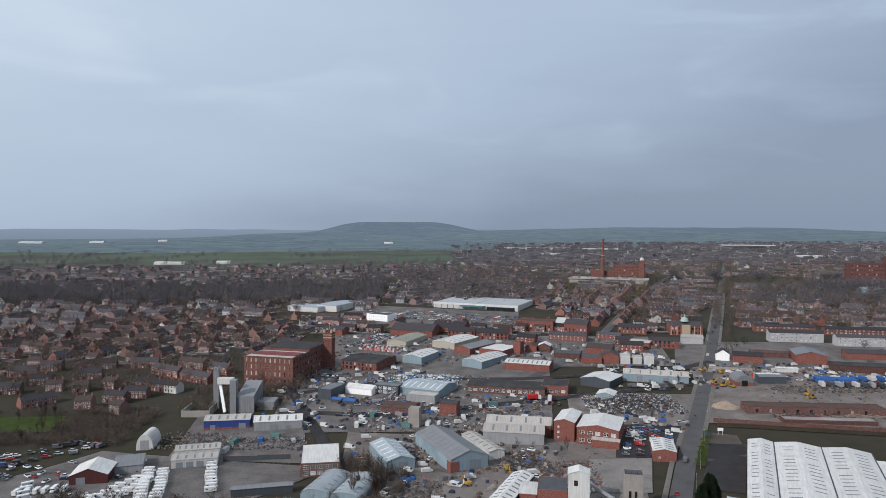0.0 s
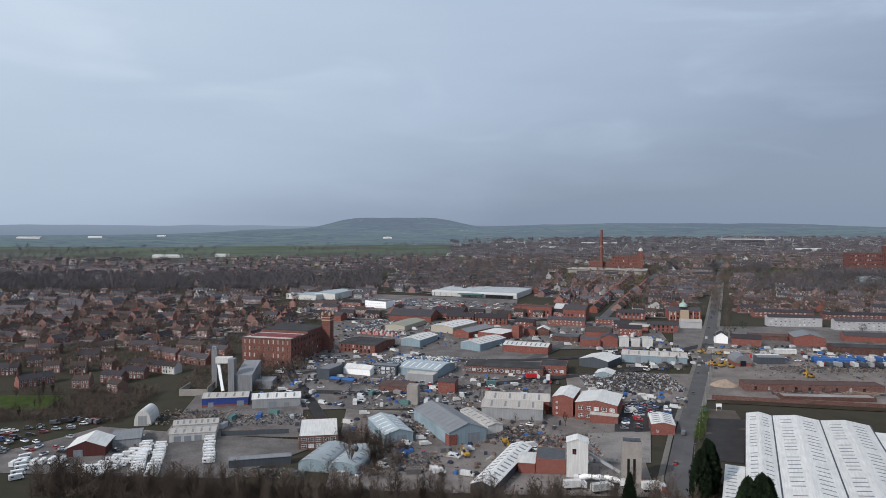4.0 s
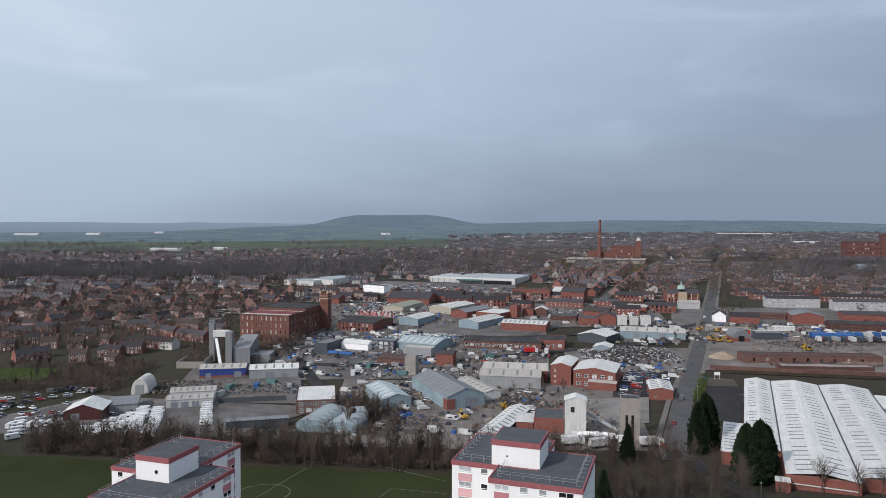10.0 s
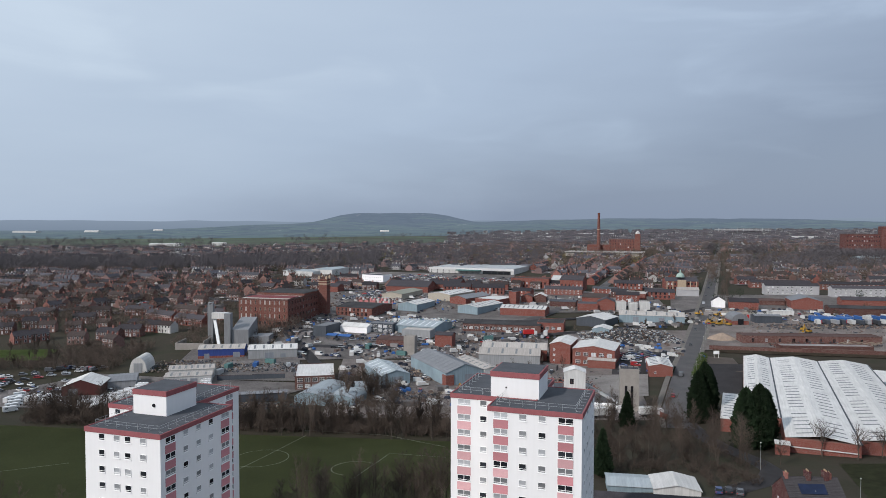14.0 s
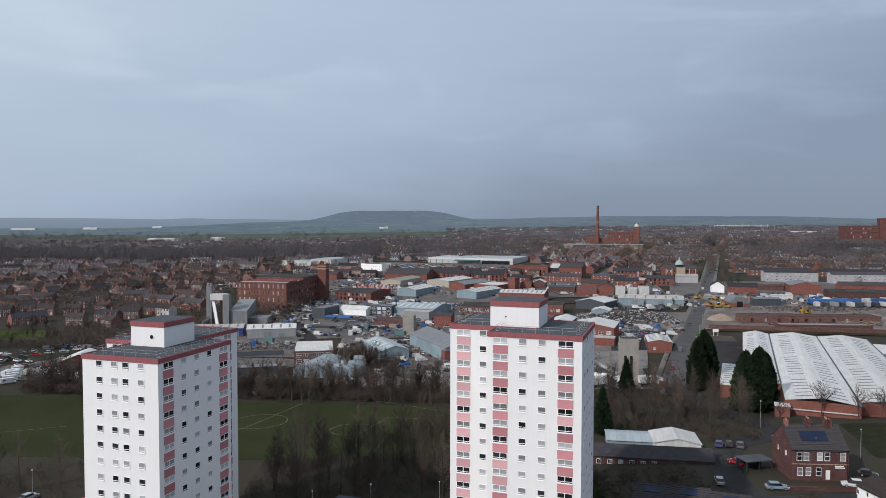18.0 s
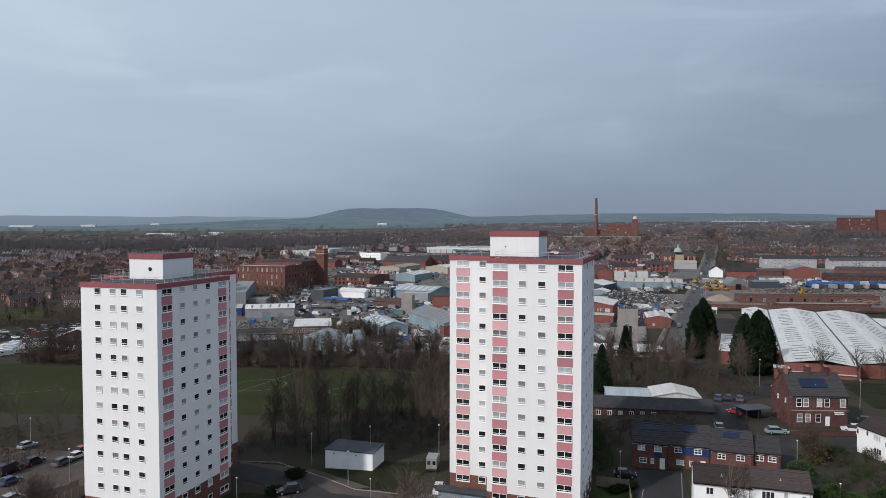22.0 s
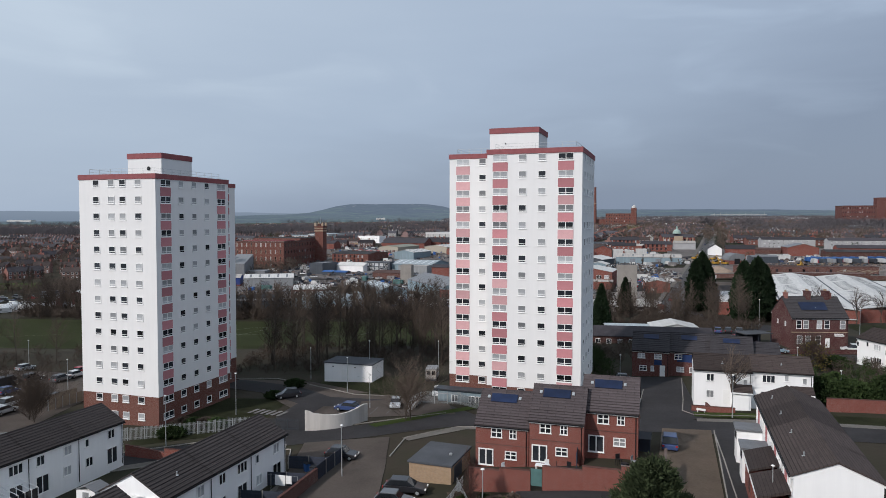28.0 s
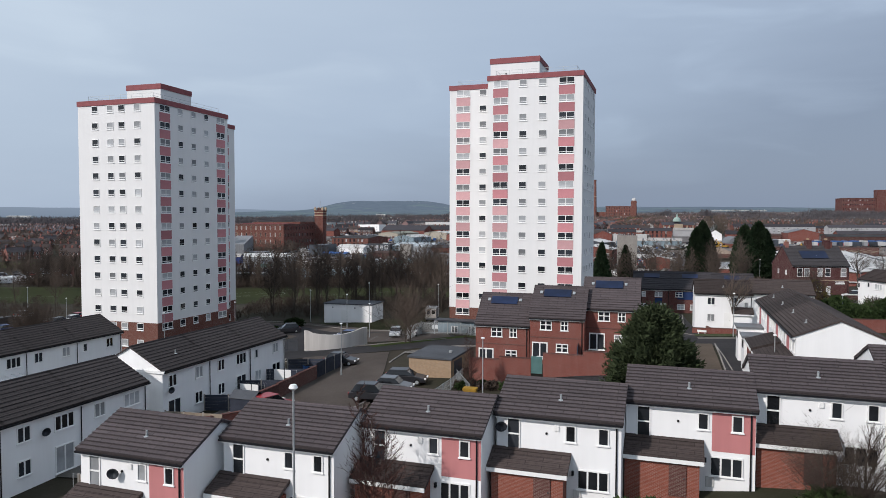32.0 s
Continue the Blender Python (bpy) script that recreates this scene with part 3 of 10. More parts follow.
window_set("cottage_slim", 0.85, 1.1, 2, 0.6, bar=0.09)
window_set("cottage_low", 1.35, 0.98, 2, 0.52, bar=0.1)
window_set("garden_door", 1.75, 1.95, 2, 0, bar=0.13)


def put_window(key, parent, m, rng, curtain=0.3, name="window", far=False):
    if far:
        return part(name, WHOLE[key][1 if rng.random() < curtain else 0], None, parent, "", m)
    fm, pd, pc = WIN[key]
    w = part(name, fm, None, parent, "", m)
    part("pane", pc if rng.random() < curtain else pd, None, w)
    return w


def face_pose(x, y, z, deg):
    return pose(x, y, z, 0, 0, deg)


def tower(m, H, slabs, facades, pent, brick_rows, rows, label, seed, faded=None):
    """slabs: (x0, y0, x1, y1). facades: (x, y of the start, turn, plane, columns), each column ('single'|'strip', distance along)."""
    rng = random.Random(seed)
    t = thing("tower_block", m, label, "tower block", "pair of tower blocks")
    zb = H - 0.85 - STOREY * (rows - brick_rows) + 0.1
    for x0, y0, x1, y1 in slabs:
        part("wall", boxes((x0, y0, zb, x1, y1, H - 0.5)), "tower_render", t, "white rendered upper wall")
        part("wall", boxes((x0 + 0.03, y0 + 0.03, -1.5, x1 - 0.03, y1 - 0.03, zb - 0.002)), "brick_tower", t, "brown brick base")
        b = bmesh.new()
        o = 0.12
        for r in ((x0 - o, y0 - o, x1 + o, y0 + 0.1), (x0 - o, y1 - 0.1, x1 + o, y1 + o), (x0 - o, y0 + 0.1, x0 + 0.1, y1 - 0.1), (x1 - 0.1, y0 + 0.1, x1 + o, y1 - 0.1)):
            box(b, r[0], r[1], H - 0.8, r[2], r[3], H)
        part("fascia", b, "red_trim", t, "dark pink roof fascia")
    x0, y0, x1, y1 = slabs[0]
    part("roof", boxes((x0 + 0.1, y0 + 0.1, H - 0.48, x1 - 0.1, y1 - 0.1, H - 0.12)), "roof_felt", t, "grey felt flat roof")
    a0, b0, a1, b1 = slabs[1]
    part("roof", boxes((a0 + 0.1, b0 + 0.1, H - 0.48, a1 - 0.1, b1 - 0.1, H - 0.124)), "roof_felt", t, "grey felt flat roof")
    # lift house
    px0, py0, px1, py1, ph = pent
    lift = part("lift_house", boxes((px0, py0, H - 0.12, px1, py1, H + ph - 1.0)), "tower_render", t, "white lift motor room")
    part("fascia", boxes((px0 - 0.1, py0 - 0.1, H + ph - 1.0, px1 + 0.1, py1 + 0.1, H + ph - 0.1)), "red_trim", lift)
    part("roof", boxes((px0 + 0.15, py0 + 0.15, H + ph - 0.1, px1 - 0.15, py1 - 0.15, H + ph - 0.05)), "roof_felt", lift)
    b = bmesh.new()
    vx, vr = (px1 - 2.6, 0.33) if faded is None else (px0 + 2.7, 0.12)
    tube(b, (vx, py0 - 0.02, H + 1.6), (vx, py0 - 0.1, H + 1.6), vr, n=16)
    part("vent", b, "black_plastic", lift)
    # guard rails on the roof
    for x0, y0, x1, y1 in slabs:
        b = bmesh.new()
        i = 1.1
        for (ax, ay), (bx, by) in (((x0 + i, y0 + i), (x1 - i, y0 + i)), ((x0 + i, y0 + i), (x0 + i, y1 - i)), ((x1 - i, y0 + i), (x1 - i, y1 - i))):
            n = int(math.hypot(bx - ax, by - ay) / 2)
            for k in range(n + 1):
                x, y = ax + (bx - ax) * k / n, ay + (by - ay) * k / n
                if px0 - 0.2 < x < px1 + 0.2 and py0 - 0.2 < y < py1 + 0.2:
                    continue
                tube(b, (x, y, H - 0.12), (x, y, H + 0.95), 0.025, n=4, cap=False)
                tube(b, (x, y, H + 0.02), (x + (0.7 if ax == bx else 0), y + (0.7 if ay == by else 0), H + 0.02), 0.03, n=4)
            for z in (0.5, 0.95):
                tube(b, (ax, ay, H + z), (bx, by, H + z), 0.022, n=4)
        part("guard_rail", b, "galv", t, "thin galvanised roof guard rail")
    panel_me, strip_me = {}, {}
    pb = boxes((-1.22, -0.035, -(STOREY - 1.2) / 2, 1.22, 0.02, (STOREY - 1.2) / 2))
    panel = mesh_of("panel", pb, "pink")
    pale = panel.copy()
    pale.materials.clear()
    pale.materials.append(M["pink_pale"])
    for number, (fx, fy, deg, cols) in enumerate(facades):
        d = Vector((math.cos(radians(deg)), math.sin(radians(deg)), 0))
        for kind, s in cols:
            for r in range(rows):
                z = H - 1.45 - STOREY * r
                p = Vector((fx, fy, z)) + d * s + Vector((d.y, -d.x, 0)) * 0.015
                low_floor = r >= rows - 6
                put_window("double" if kind == "strip" else "single", t, face_pose(p.x, p.y, p.z, deg), rng, 0.22 if low_floor else 0.6)
                if kind == "strip" and r < rows - 1 - (1 if brick_rows > 1 else 0):
                    part("panel", pale if number == faded or (faded is not None and rng.random() < 0.3) else panel, None, t, "", face_pose(p.x, p.y, z - STOREY / 2, deg))
    return t


# the farther-left block, thirteen white storeys over two of brick
A = radians(-17.5)
tower(pose(-44.7, 107.9, 0, 0, 0, -17.5), 40.5, ((-14.9, 0, 0, 18.9), (-22.2, 12.8, -7.3, 31.7)),
      ((-14.9, 0, 0, [("single", 3.4), ("single", 6.4), ("single", 8.6), ("single", 11.6)]),
       (0, 0, 90, [("strip", 2.3), ("single", 6.0), ("single", 9.3), ("single", 12.7), ("strip", 16.8)]),
       (-7.3, 18.9, 90, [("single", 3.0), ("strip", 9.6)]),
       (-22.2, 12.8, 0, [("single", 2.0), ("single", 5.2)])),
      (-13.4, 9.2, -6.4, 17.2, 4.3), 2, 15, "white rendered tower block with pink panels and a two-storey brick base", 5)
tower(pose(21.3, 106.2, 0, 0, 0, -18.5), 44.5, ((-15, 0, 0, 16.5), (-23.3, 6.1, -8.3, 22.9)),
      ((-15, 0, 0, [("strip", 2.1), ("single", 5.7), ("single", 8.8), ("strip", 12.5)]),
       (-23.3, 6.1, 0, [("strip", 2.4), ("single", 5.85)]),
       (0, 0, 90, [("single", 3.0), ("single", 6.5), ("single", 10.0), ("single", 13.5)])),
      (-16.3, 6.6, -8.0, 14.6, 4.3), 2, 16, "white rendered tower block with pink and red panels", 9, faded=1)


# ---- houses ----
def roof_mesh(w, d, eave, rise, over=0.25, end=0.12, courses=11, mat="tile", lip=0.035, ridge_cap=True):
    """Two tiled slopes in lapped courses, with thickness and a ridge cap. Ridge along x."""
    bm = bmesh.new()
    half = d / 2 + over
    k = rise / (d / 2)
    for side in (-1, 1):
        prof = []
        for i in range(courses):
            for s, up in ((i / courses, lip), ((i + 1) / courses, 0.0)):
                y = half * (1 - s)
                prof.append((side * y, eave + rise - k * y + up + 0.06))
        prof += [(0.0, eave + rise - 0.06), (side * half, eave + rise - k * half - 0.06)]
        A = [bm.verts.new((-end, d / 2 + y, z)) for y, z in prof]
        B = [bm.verts.new((w + end, d / 2 + y, z)) for y, z in prof]
        n = len(prof)
        for i in range(n):
            bm.faces.new((A[i], A[(i + 1) % n], B[(i + 1) % n], B[i]))
        bm.faces.new(A)
        bm.faces.new(B[::-1])
    if ridge_cap:
        z = eave + rise + 0.06
        tube(bm, (-end, d / 2, z), (w + end, d / 2, z), 0.09, n=6)
    return mesh_of("roof", bm, mat)


def course_parts(roof, w, d, eave, rise, over, courses, mat, end=0.12):
    """Each lapped course of tiles as a piece of its own on the roof."""
    half, k = d / 2 + over, rise / (d / 2)
    for side in (-1, 1):
        for i in range(courses):
            y0, y1 = half * (1 - i / courses) + 0.02, half * (1 - (i + 1) / courses) - 0.05
            bm = bmesh.new()
            prof = [(side * y0, eave + rise - k * y0 + 0.06), (side * y0, eave + rise - k * y0 + 0.16), (side * y1, eave + rise - k * y1 + 0.085), (side * y1, eave + rise - k * y1 + 0.05)]
            A = [bm.verts.new((-end - 0.01, d / 2 + a, b)) for a, b in prof]
            B = [bm.verts.new((w + end + 0.01, d / 2 + a, b)) for a, b in prof]
            for j in range(4):
                bm.faces.new((A[j], A[(j + 1) % 4], B[(j + 1) % 4], B[j]))
            bm.faces.new(A)
            bm.faces.new(B[::-1])
            part("tile_course", bm, mat, roof)


def wall_mesh(w, d, eave, rise, mat, foot=-1.2):
    bm = bmesh.new()
    prof = [(0, foot), (d, foot), (d, eave), (d / 2, eave + rise - 0.05), (0, eave)]
    A = [bm.verts.new((0, y, z)) for y, z in prof]
    B = [bm.verts.new((w, y, z)) for y, z in prof]
    n = len(prof)
    for i in range(n):
        bm.faces.new((A[i], A[(i + 1) % n], B[(i + 1) % n], B[i]))
    bm.faces.new(A)
    bm.faces.new(B[::-1])
    return mesh_of("wall", bm, mat)


def door_part(parent, x, y, z, deg, mat="upvc", h=2.05):
    bm = boxes((-0.46, -0.06, 0, 0.46, 0.03, h))
    box(bm, -0.30, -0.075, h * 0.55, 0.30, -0.05, h * 0.9)
    d = part("door", bm, mat, parent, "", pose(x, y, z, 0, 0, deg))
    part("door_handle", boxes((0.32, -0.11, h * 0.5 - 0.04, 0.38, -0.06, h * 0.5 + 0.04)), "steel_dark", d)
    return d


def dish(parent, x, y, z, deg):
    bm = bmesh.new()
    c = bm.verts.new((0, 0.1, 0))
    ring = [bm.verts.new((0.34 * math.cos(a), -0.05, 0.30 * math.sin(a))) for a in [k * math.pi / 6 for k in range(12)]]
    for i in range(12):
        bm.faces.new((c, ring[i], ring[(i + 1) % 12]))
    bmesh.ops.solidify(bm, geom=bm.faces[:], thickness=0.02)
    tube(bm, (0, 0.1, 0), (0, 0.34, -0.1), 0.025, n=5)
    tube(bm, (0, 0.05, -0.28), (0, -0.38, -0.05), 0.015, n=4)
    part("satellite_dish", bm, "steel_dark", parent, "grey satellite dish", pose(x, y - 0.34, z, 0, 0, deg))


def house(m, w, d, eave, rise, label, wall="white_render", roof="tile", front=(), back=(), gables=(), group="", courses=11, rng=None,
          name="terraced_house", pipe=True, vent=True, chimney=None, doors=(), over=0.25, curtain=0.22, pieces=False):
    """front, back: (window kind, x, z). Front faces -y. gables: (kind, y, z, end)."""
    rng = rng or random.Random(1)
    h = thing(name, m, label, "house", group)
    part("wall", wall_mesh(w, d, eave, rise, wall), None, h)
    rf = part("roof", roof_mesh(w, d, eave, rise, over, courses=courses, mat=roof, lip=0.0 if pieces else 0.06), None, h, "tiled pitched roof")
    if pieces:
        course_parts(rf, w, d, eave, rise, over, courses, roof)
    for side, y in ((-1, 0.0), (1, d)):
        yy = y + side * (over + 0.02)
        k = rise / (d / 2) * over
        bm = boxes((-0.1, min(yy, yy + side * 0.11), eave - k - 0.12, w + 0.1, max(yy, yy + side * 0.11), eave - k - 0.02))
        part("gutter", bm, "black_plastic", h)
        bm = boxes((-0.02, min(y + side * 0.02, yy), eave - k - 0.22, w + 0.02, max(y + side * 0.02, yy), eave - k - 0.05))
        part("fascia", bm, "upvc", h)
    if pipe:
        bm = bmesh.new()
        tube(bm, (w - 0.25, -0.08, -0.5), (w - 0.25, -0.08, eave - 0.35), 0.045, n=6)
        tube(bm, (w - 0.25, -0.08, eave - 0.35), (w - 0.25, -over - 0.05, eave - 0.1), 0.045, n=6)
        part("downpipe", bm, "black_plastic", h)
    if vent:
        bm = bmesh.new()
        yv = d * 0.2
        zv = eave + rise * 2 * yv / d
        tube(bm, (w * 0.5, yv, zv), (w * 0.5, yv, zv + 0.42), 0.065, n=8)
        tube(bm, (w * 0.5, yv, zv + 0.06), (w * 0.5, yv, zv + 0.12), 0.2, 0.1, n=8)
        part("roof_vent", bm, "galv", h)
    for kind, x, z in front:
        put_window(kind, h, pose(x, -0.01, z), rng, curtain)
    for kind, x, z in back:
        put_window(kind, h, pose(x, d + 0.01, z, 0, 0, 180), rng, curtain)
    for kind, y, z, e in gables:
        put_window(kind, h, pose(-0.01 if e == 0 else w + 0.01, y, z, 0, 0, -90 if e == 0 else 90), rng, curtain)
    for x, mat in doors:
        door_part(h, x, -0.01, 0.1, 0, mat)
    if chimney is not None:
        for x in chimney:
            zt = eave + rise
            bm = boxes((x - 0.35, d / 2 - 0.55, zt - 0.8, x + 0.35, d / 2 + 0.55, zt + 0.9), (x - 0.42, d / 2 - 0.62, zt + 0.9, x + 0.42, d / 2 + 0.62, zt + 1.02))
            c = part("chimney", bm, "brick_house", h)
            bm = bmesh.new()
            for yy in (-0.3, 0.0, 0.3):
                tube(bm, (x, d / 2 + yy, zt + 1.02), (x, d / 2 + yy, zt + 1.42), 0.11, 0.09, 7)
            part("chimney_pot", bm, "brick_buff", c)
    return h


def lean_to(h, x0, x1, proj, low, high, wall="brick_red", roof="tile_brown", y=0.0, door=None):
    """A porch with a single-pitch roof that falls to the front."""
    p = part("porch", boxes((x0 + 0.15, y - proj + 0.2, -1.0, x1 - 0.15, y - 0.005, low)), wall, h, "porch with a single-pitch tiled roof")
    bm = bmesh.new()
    n = 6
    prof = []
    for i in range(n):
        for s, up in ((i / n, 0.03), ((i + 1) / n, 0.0)):
            prof.append((y - proj * (1 - s), low + 0.05 + (high - low) * s + up + 0.08))
    prof += [(y, high - 0.1), (y - proj, low - 0.06)]
    A = [bm.verts.new((x0 - 0.1, a, b)) for a, b in prof]
    B = [bm.verts.new((x1 + 0.1, a, b)) for a, b in prof]
    for i in range(len(prof)):
        bm.faces.new((A[i], A[(i + 1) % len(prof)], B[(i + 1) % len(prof)], B[i]))
    bm.faces.new(A)
    bm.faces.new(B[::-1])
    part("porch_roof", bm, roof, p)
    part("fascia", boxes((x0 - 0.08, y - proj - 0.06, low - 0.16, x1 + 0.08, y - proj - 0.003, low + 0.06)), "upvc", p)
    if door:
        door_part(p, door, y - proj + 0.19, 0.1, 0, "brick_dark")
    return p


ROT = -18.5

# the staggered white row in front
rng = random.Random(31)
row_x = (-20.39, -12.47, -4.52, 3.13, 10.75, 18.1, 25.6)
row_y = (38.5, 38.9, 39.4, 39.5, 40.1, 39.75, 39.8)
row_z = (3.89, 4.44, 5.1, 5.75, 6.31, 7.05, 7.65)
for k in range(7):
    pink = k % 2 == 0
    front = [("tall", 1.0, 3.75), ("slim", 4.25, 4.05), ("slim", 6.05, 4.05), ("wide", 5.5, 1.55)]
    h = house(pose(row_x[k], row_y[k], row_z[k], 0, 0, ROT), 7.0, 6.2, 5.0, 1.3,
              "white rendered terraced house with a pink panel and dark tiled roof" if pink else "white rendered terraced house with a dark tiled roof and low porch",
              front=front, back=[("house", 1.6, 3.95), ("slim", 3.6, 3.95), ("wide", 5.4, 3.95), ("patio", 1.8, 1.1), ("wide", 5.2, 1.5)], group="staggered white terrace", rng=rng, curtain=0.12, pieces=True)
    if pink:
        part("panel", boxes((4.72, -0.006, 2.4, 6.98, 0.02, 4.78)), "pink_wall", h, "pink painted panel")
    part("fascia", boxes((0.0, -0.05, 4.62, 7.0, -0.02, 4.95)), "upvc", h)
    lean_to(h, -0.1, 4.2, 1.55, 2.15, 2.85, wall="brick_porch", door=2.9)
    if k in (0, 3):
        dish(h, 2.6 if k == 0 else 0.35, -0.02, 3.9 if k == 0 else 4.2, 20)
    bm = bmesh.new()
    tube(bm, (2.9, -0.06, 3.95), (2.9, 0.02, 3.95), 0.07, n=8)
    part("wall_vent", bm, "black_plastic", h)
    part("meter_box", boxes((4.42, -0.09, 0.35, 4.85, 0.0, 0.95)), "clad_white", h, "pale plastic meter box")
    if k % 3 != 1:
        part("alarm_box", boxes((3.35, -0.08, 4.15, 3.6, 0.0, 4.45)), "upvc", h, "white alarm box")
    part("wall_light", boxes((4.33, -0.16, 1.75, 4.45, 0.0, 2.0)), "black_plastic", h)

# rows that run away from the street, seen from their garden side
def garden_row(m, units, uw, label, base_front, group, wall="white_render", roof="tile_old", d=7.0, eave=5.0, rise=1.9, steps=0.0):
    out = []
    for u in range(units):
        mm = m @ pose(u * uw, 0, steps * u)
        fr = list(base_front[u % len(base_front)])
        h = house(mm, uw, d, eave, rise, label, wall=wall, roof=roof, front=fr,
                  back=[("wide", 1.6, 3.8), ("house", 4.6, 3.8), ("wide", 1.6, 1.5)], group=group, rng=rng, courses=10, vent=(u == 0))
        out.append(h)
    return out


PAT = ([("house", 1.3, 3.85), ("house", 5.0, 3.85), ("patio", 1.5, 1.1), ("house", 4.9, 1.45)],
       [("house", 1.6, 3.85), ("wide", 5.0, 3.85), ("house", 1.6, 1.45), ("patio", 5.0, 1.1)],
       [("slim", 1.0, 3.85), ("house", 4.8, 3.85), ("house", 1.3, 1.45), ("patio", 4.9, 1.1)])
r2 = garden_row(pose(-25.0, 61.2, 3.2, 0, 0, 71.5), 3, 6.8, "white rendered terraced house with a mossy dark roof", PAT, "white terrace by the gardens")
part("verge", boxes((-0.16, -0.3, 4.72, -0.02, 3.5, 4.95)), "upvc", r2[0]).matrix_basis = Matrix()
dish(r2[0], 0.7, -0.02, 3.1, -10)
r3 = garden_row(pose(-34.1, 33.5, 2.8, 0, 0, 71.5), 4, 6.75, "white rendered terraced house with paired garden windows", (PAT[1], PAT[0], PAT[1]), "white terrace near the lawn")
dish(r3[2], 3.1, -0.02, 3.6, -10)
r1 = garden_row(pose(-52.2, 56.4, 2.3, 0, 0, 71.5), 5, 6.8, "white rendered terraced house with a garden conservatory", (PAT[0], PAT[2], PAT[1]), "white terrace beside the tower")
for j, (x0, x1) in ((2, (1.5, 5.5)),):
    cons = part("conservatory", boxes((x0, -2.6, -0.5, x1, -0.01, 0.6)), "upvc", r1[j], "white glazed conservatory")
    bm = bmesh.new()
    for k in range(6):
        x = x0 + (x1 - x0) * k / 5
        box(bm, x - 0.04, -2.6, 0.6, x + 0.04, -2.52, 2.1)
        tube(bm, (x, -2.6, 2.1), (x, -0.02, 2.7), 0.04, n=4)
    part("conservatory_frame", bm, "upvc", cons)
    part("pane", boxes((x0, -2.57, 0.62, x1, -2.55, 2.08)), "glass_dark", cons)
# the row that runs away on the opposite side, its low gable turned to the camera
rr = []
for u in range(4):
    fr = [("tall", 1.0, 3.6), ("slim", 4.6, 3.95), ("slim", 6.0, 3.95)]
    rr.append(house(pose(37.5, 82.0, 7.35, 0, 0, -108.5) @ pose(u * 6.8, 0, 0), 6.8, 6.5, 5.0, 1.35, "white rendered terraced house with a low brown-tiled roof", roof="tile_brown", front=fr,
                    back=[("wide", 1.6, 3.8), ("wide", 5.0, 3.8)], group="white terrace with plain gable", rng=rng, courses=12, pipe=False))
    part("panel", boxes((2.2, -0.03, 2.3, 3.5, 0.02, 4.8)), "pink_wall", rr[-1], "pink painted panel")
for u in (0, 1):
    pb = part("porch", boxes((3.4, -2.6, -1.9, 6.3, -0.005, 2.35)), "white_render", rr[u], "white flat-roofed porch and store")
    part("porch_roof", boxes((3.25, -2.8, 2.35, 6.45, -0.01, 2.55)), "roof_grey", pb, "grey felt flat roof")
    part("porch_window", boxes((4.4, -2.66, 1.2, 5.7, -2.605, 2.0)), "glass_dark", pb)
for u in (2, 3):
    lean_to(rr[u], 0.2, 5.8, 2.6, 2.3, 3.1, wall="brick_red", door=4.8)

# white pair across the green
PW = ([("house", 2.3, 3.9), ("slim", 5.6, 4.1), ("slim", 7.2, 3.4), ("house", 2.3, 1.4)], [("wide", 2.2, 3.95), ("slim", 4.6, 4.2), ("slim", 7.0, 3.9), ("wide", 2.0, 1.5)])
for u in range(2):
    h = house(pose(38.2, 104.4, 5.7, 0, 0, -17.5) @ pose(u * 8.15, 0, 0.25 * u), 8.1, 7.0, 5.1, 1.7, "white rendered house with a brown-tiled roof and small porch", roof="tile_brown", front=PW[u],
              back=[("wide", 2.0, 3.8), ("wide", 6.0, 3.8)], group="white pair across the green", rng=rng, courses=9)
    lean_to(h, 5.2, 8.0, 1.8, 2.2, 3.0, wall="white_render")
    door_part(h, 4.6, -0.01, 0.1, 0)
for u in range(2):
    house(pose(86.5, 110.5, 5.2, 0, 0, 71.5) @ pose(u * 7.2 - 2, 0, 0), 7.2, 7, 5.0, 1.7, "white rendered house behind dark hedges", front=PAT[2], roof="tile", back=PW[1], group="white houses by the hedge", rng=rng, courses=9)

# red-brick terrace with solar panels, in front of the tower
BT = ((3.8, 79.0, 4.95, 6.15), (9.75, 77.0, 6.0, 6.0), (15.7, 77.6, 6.95, 6.2))
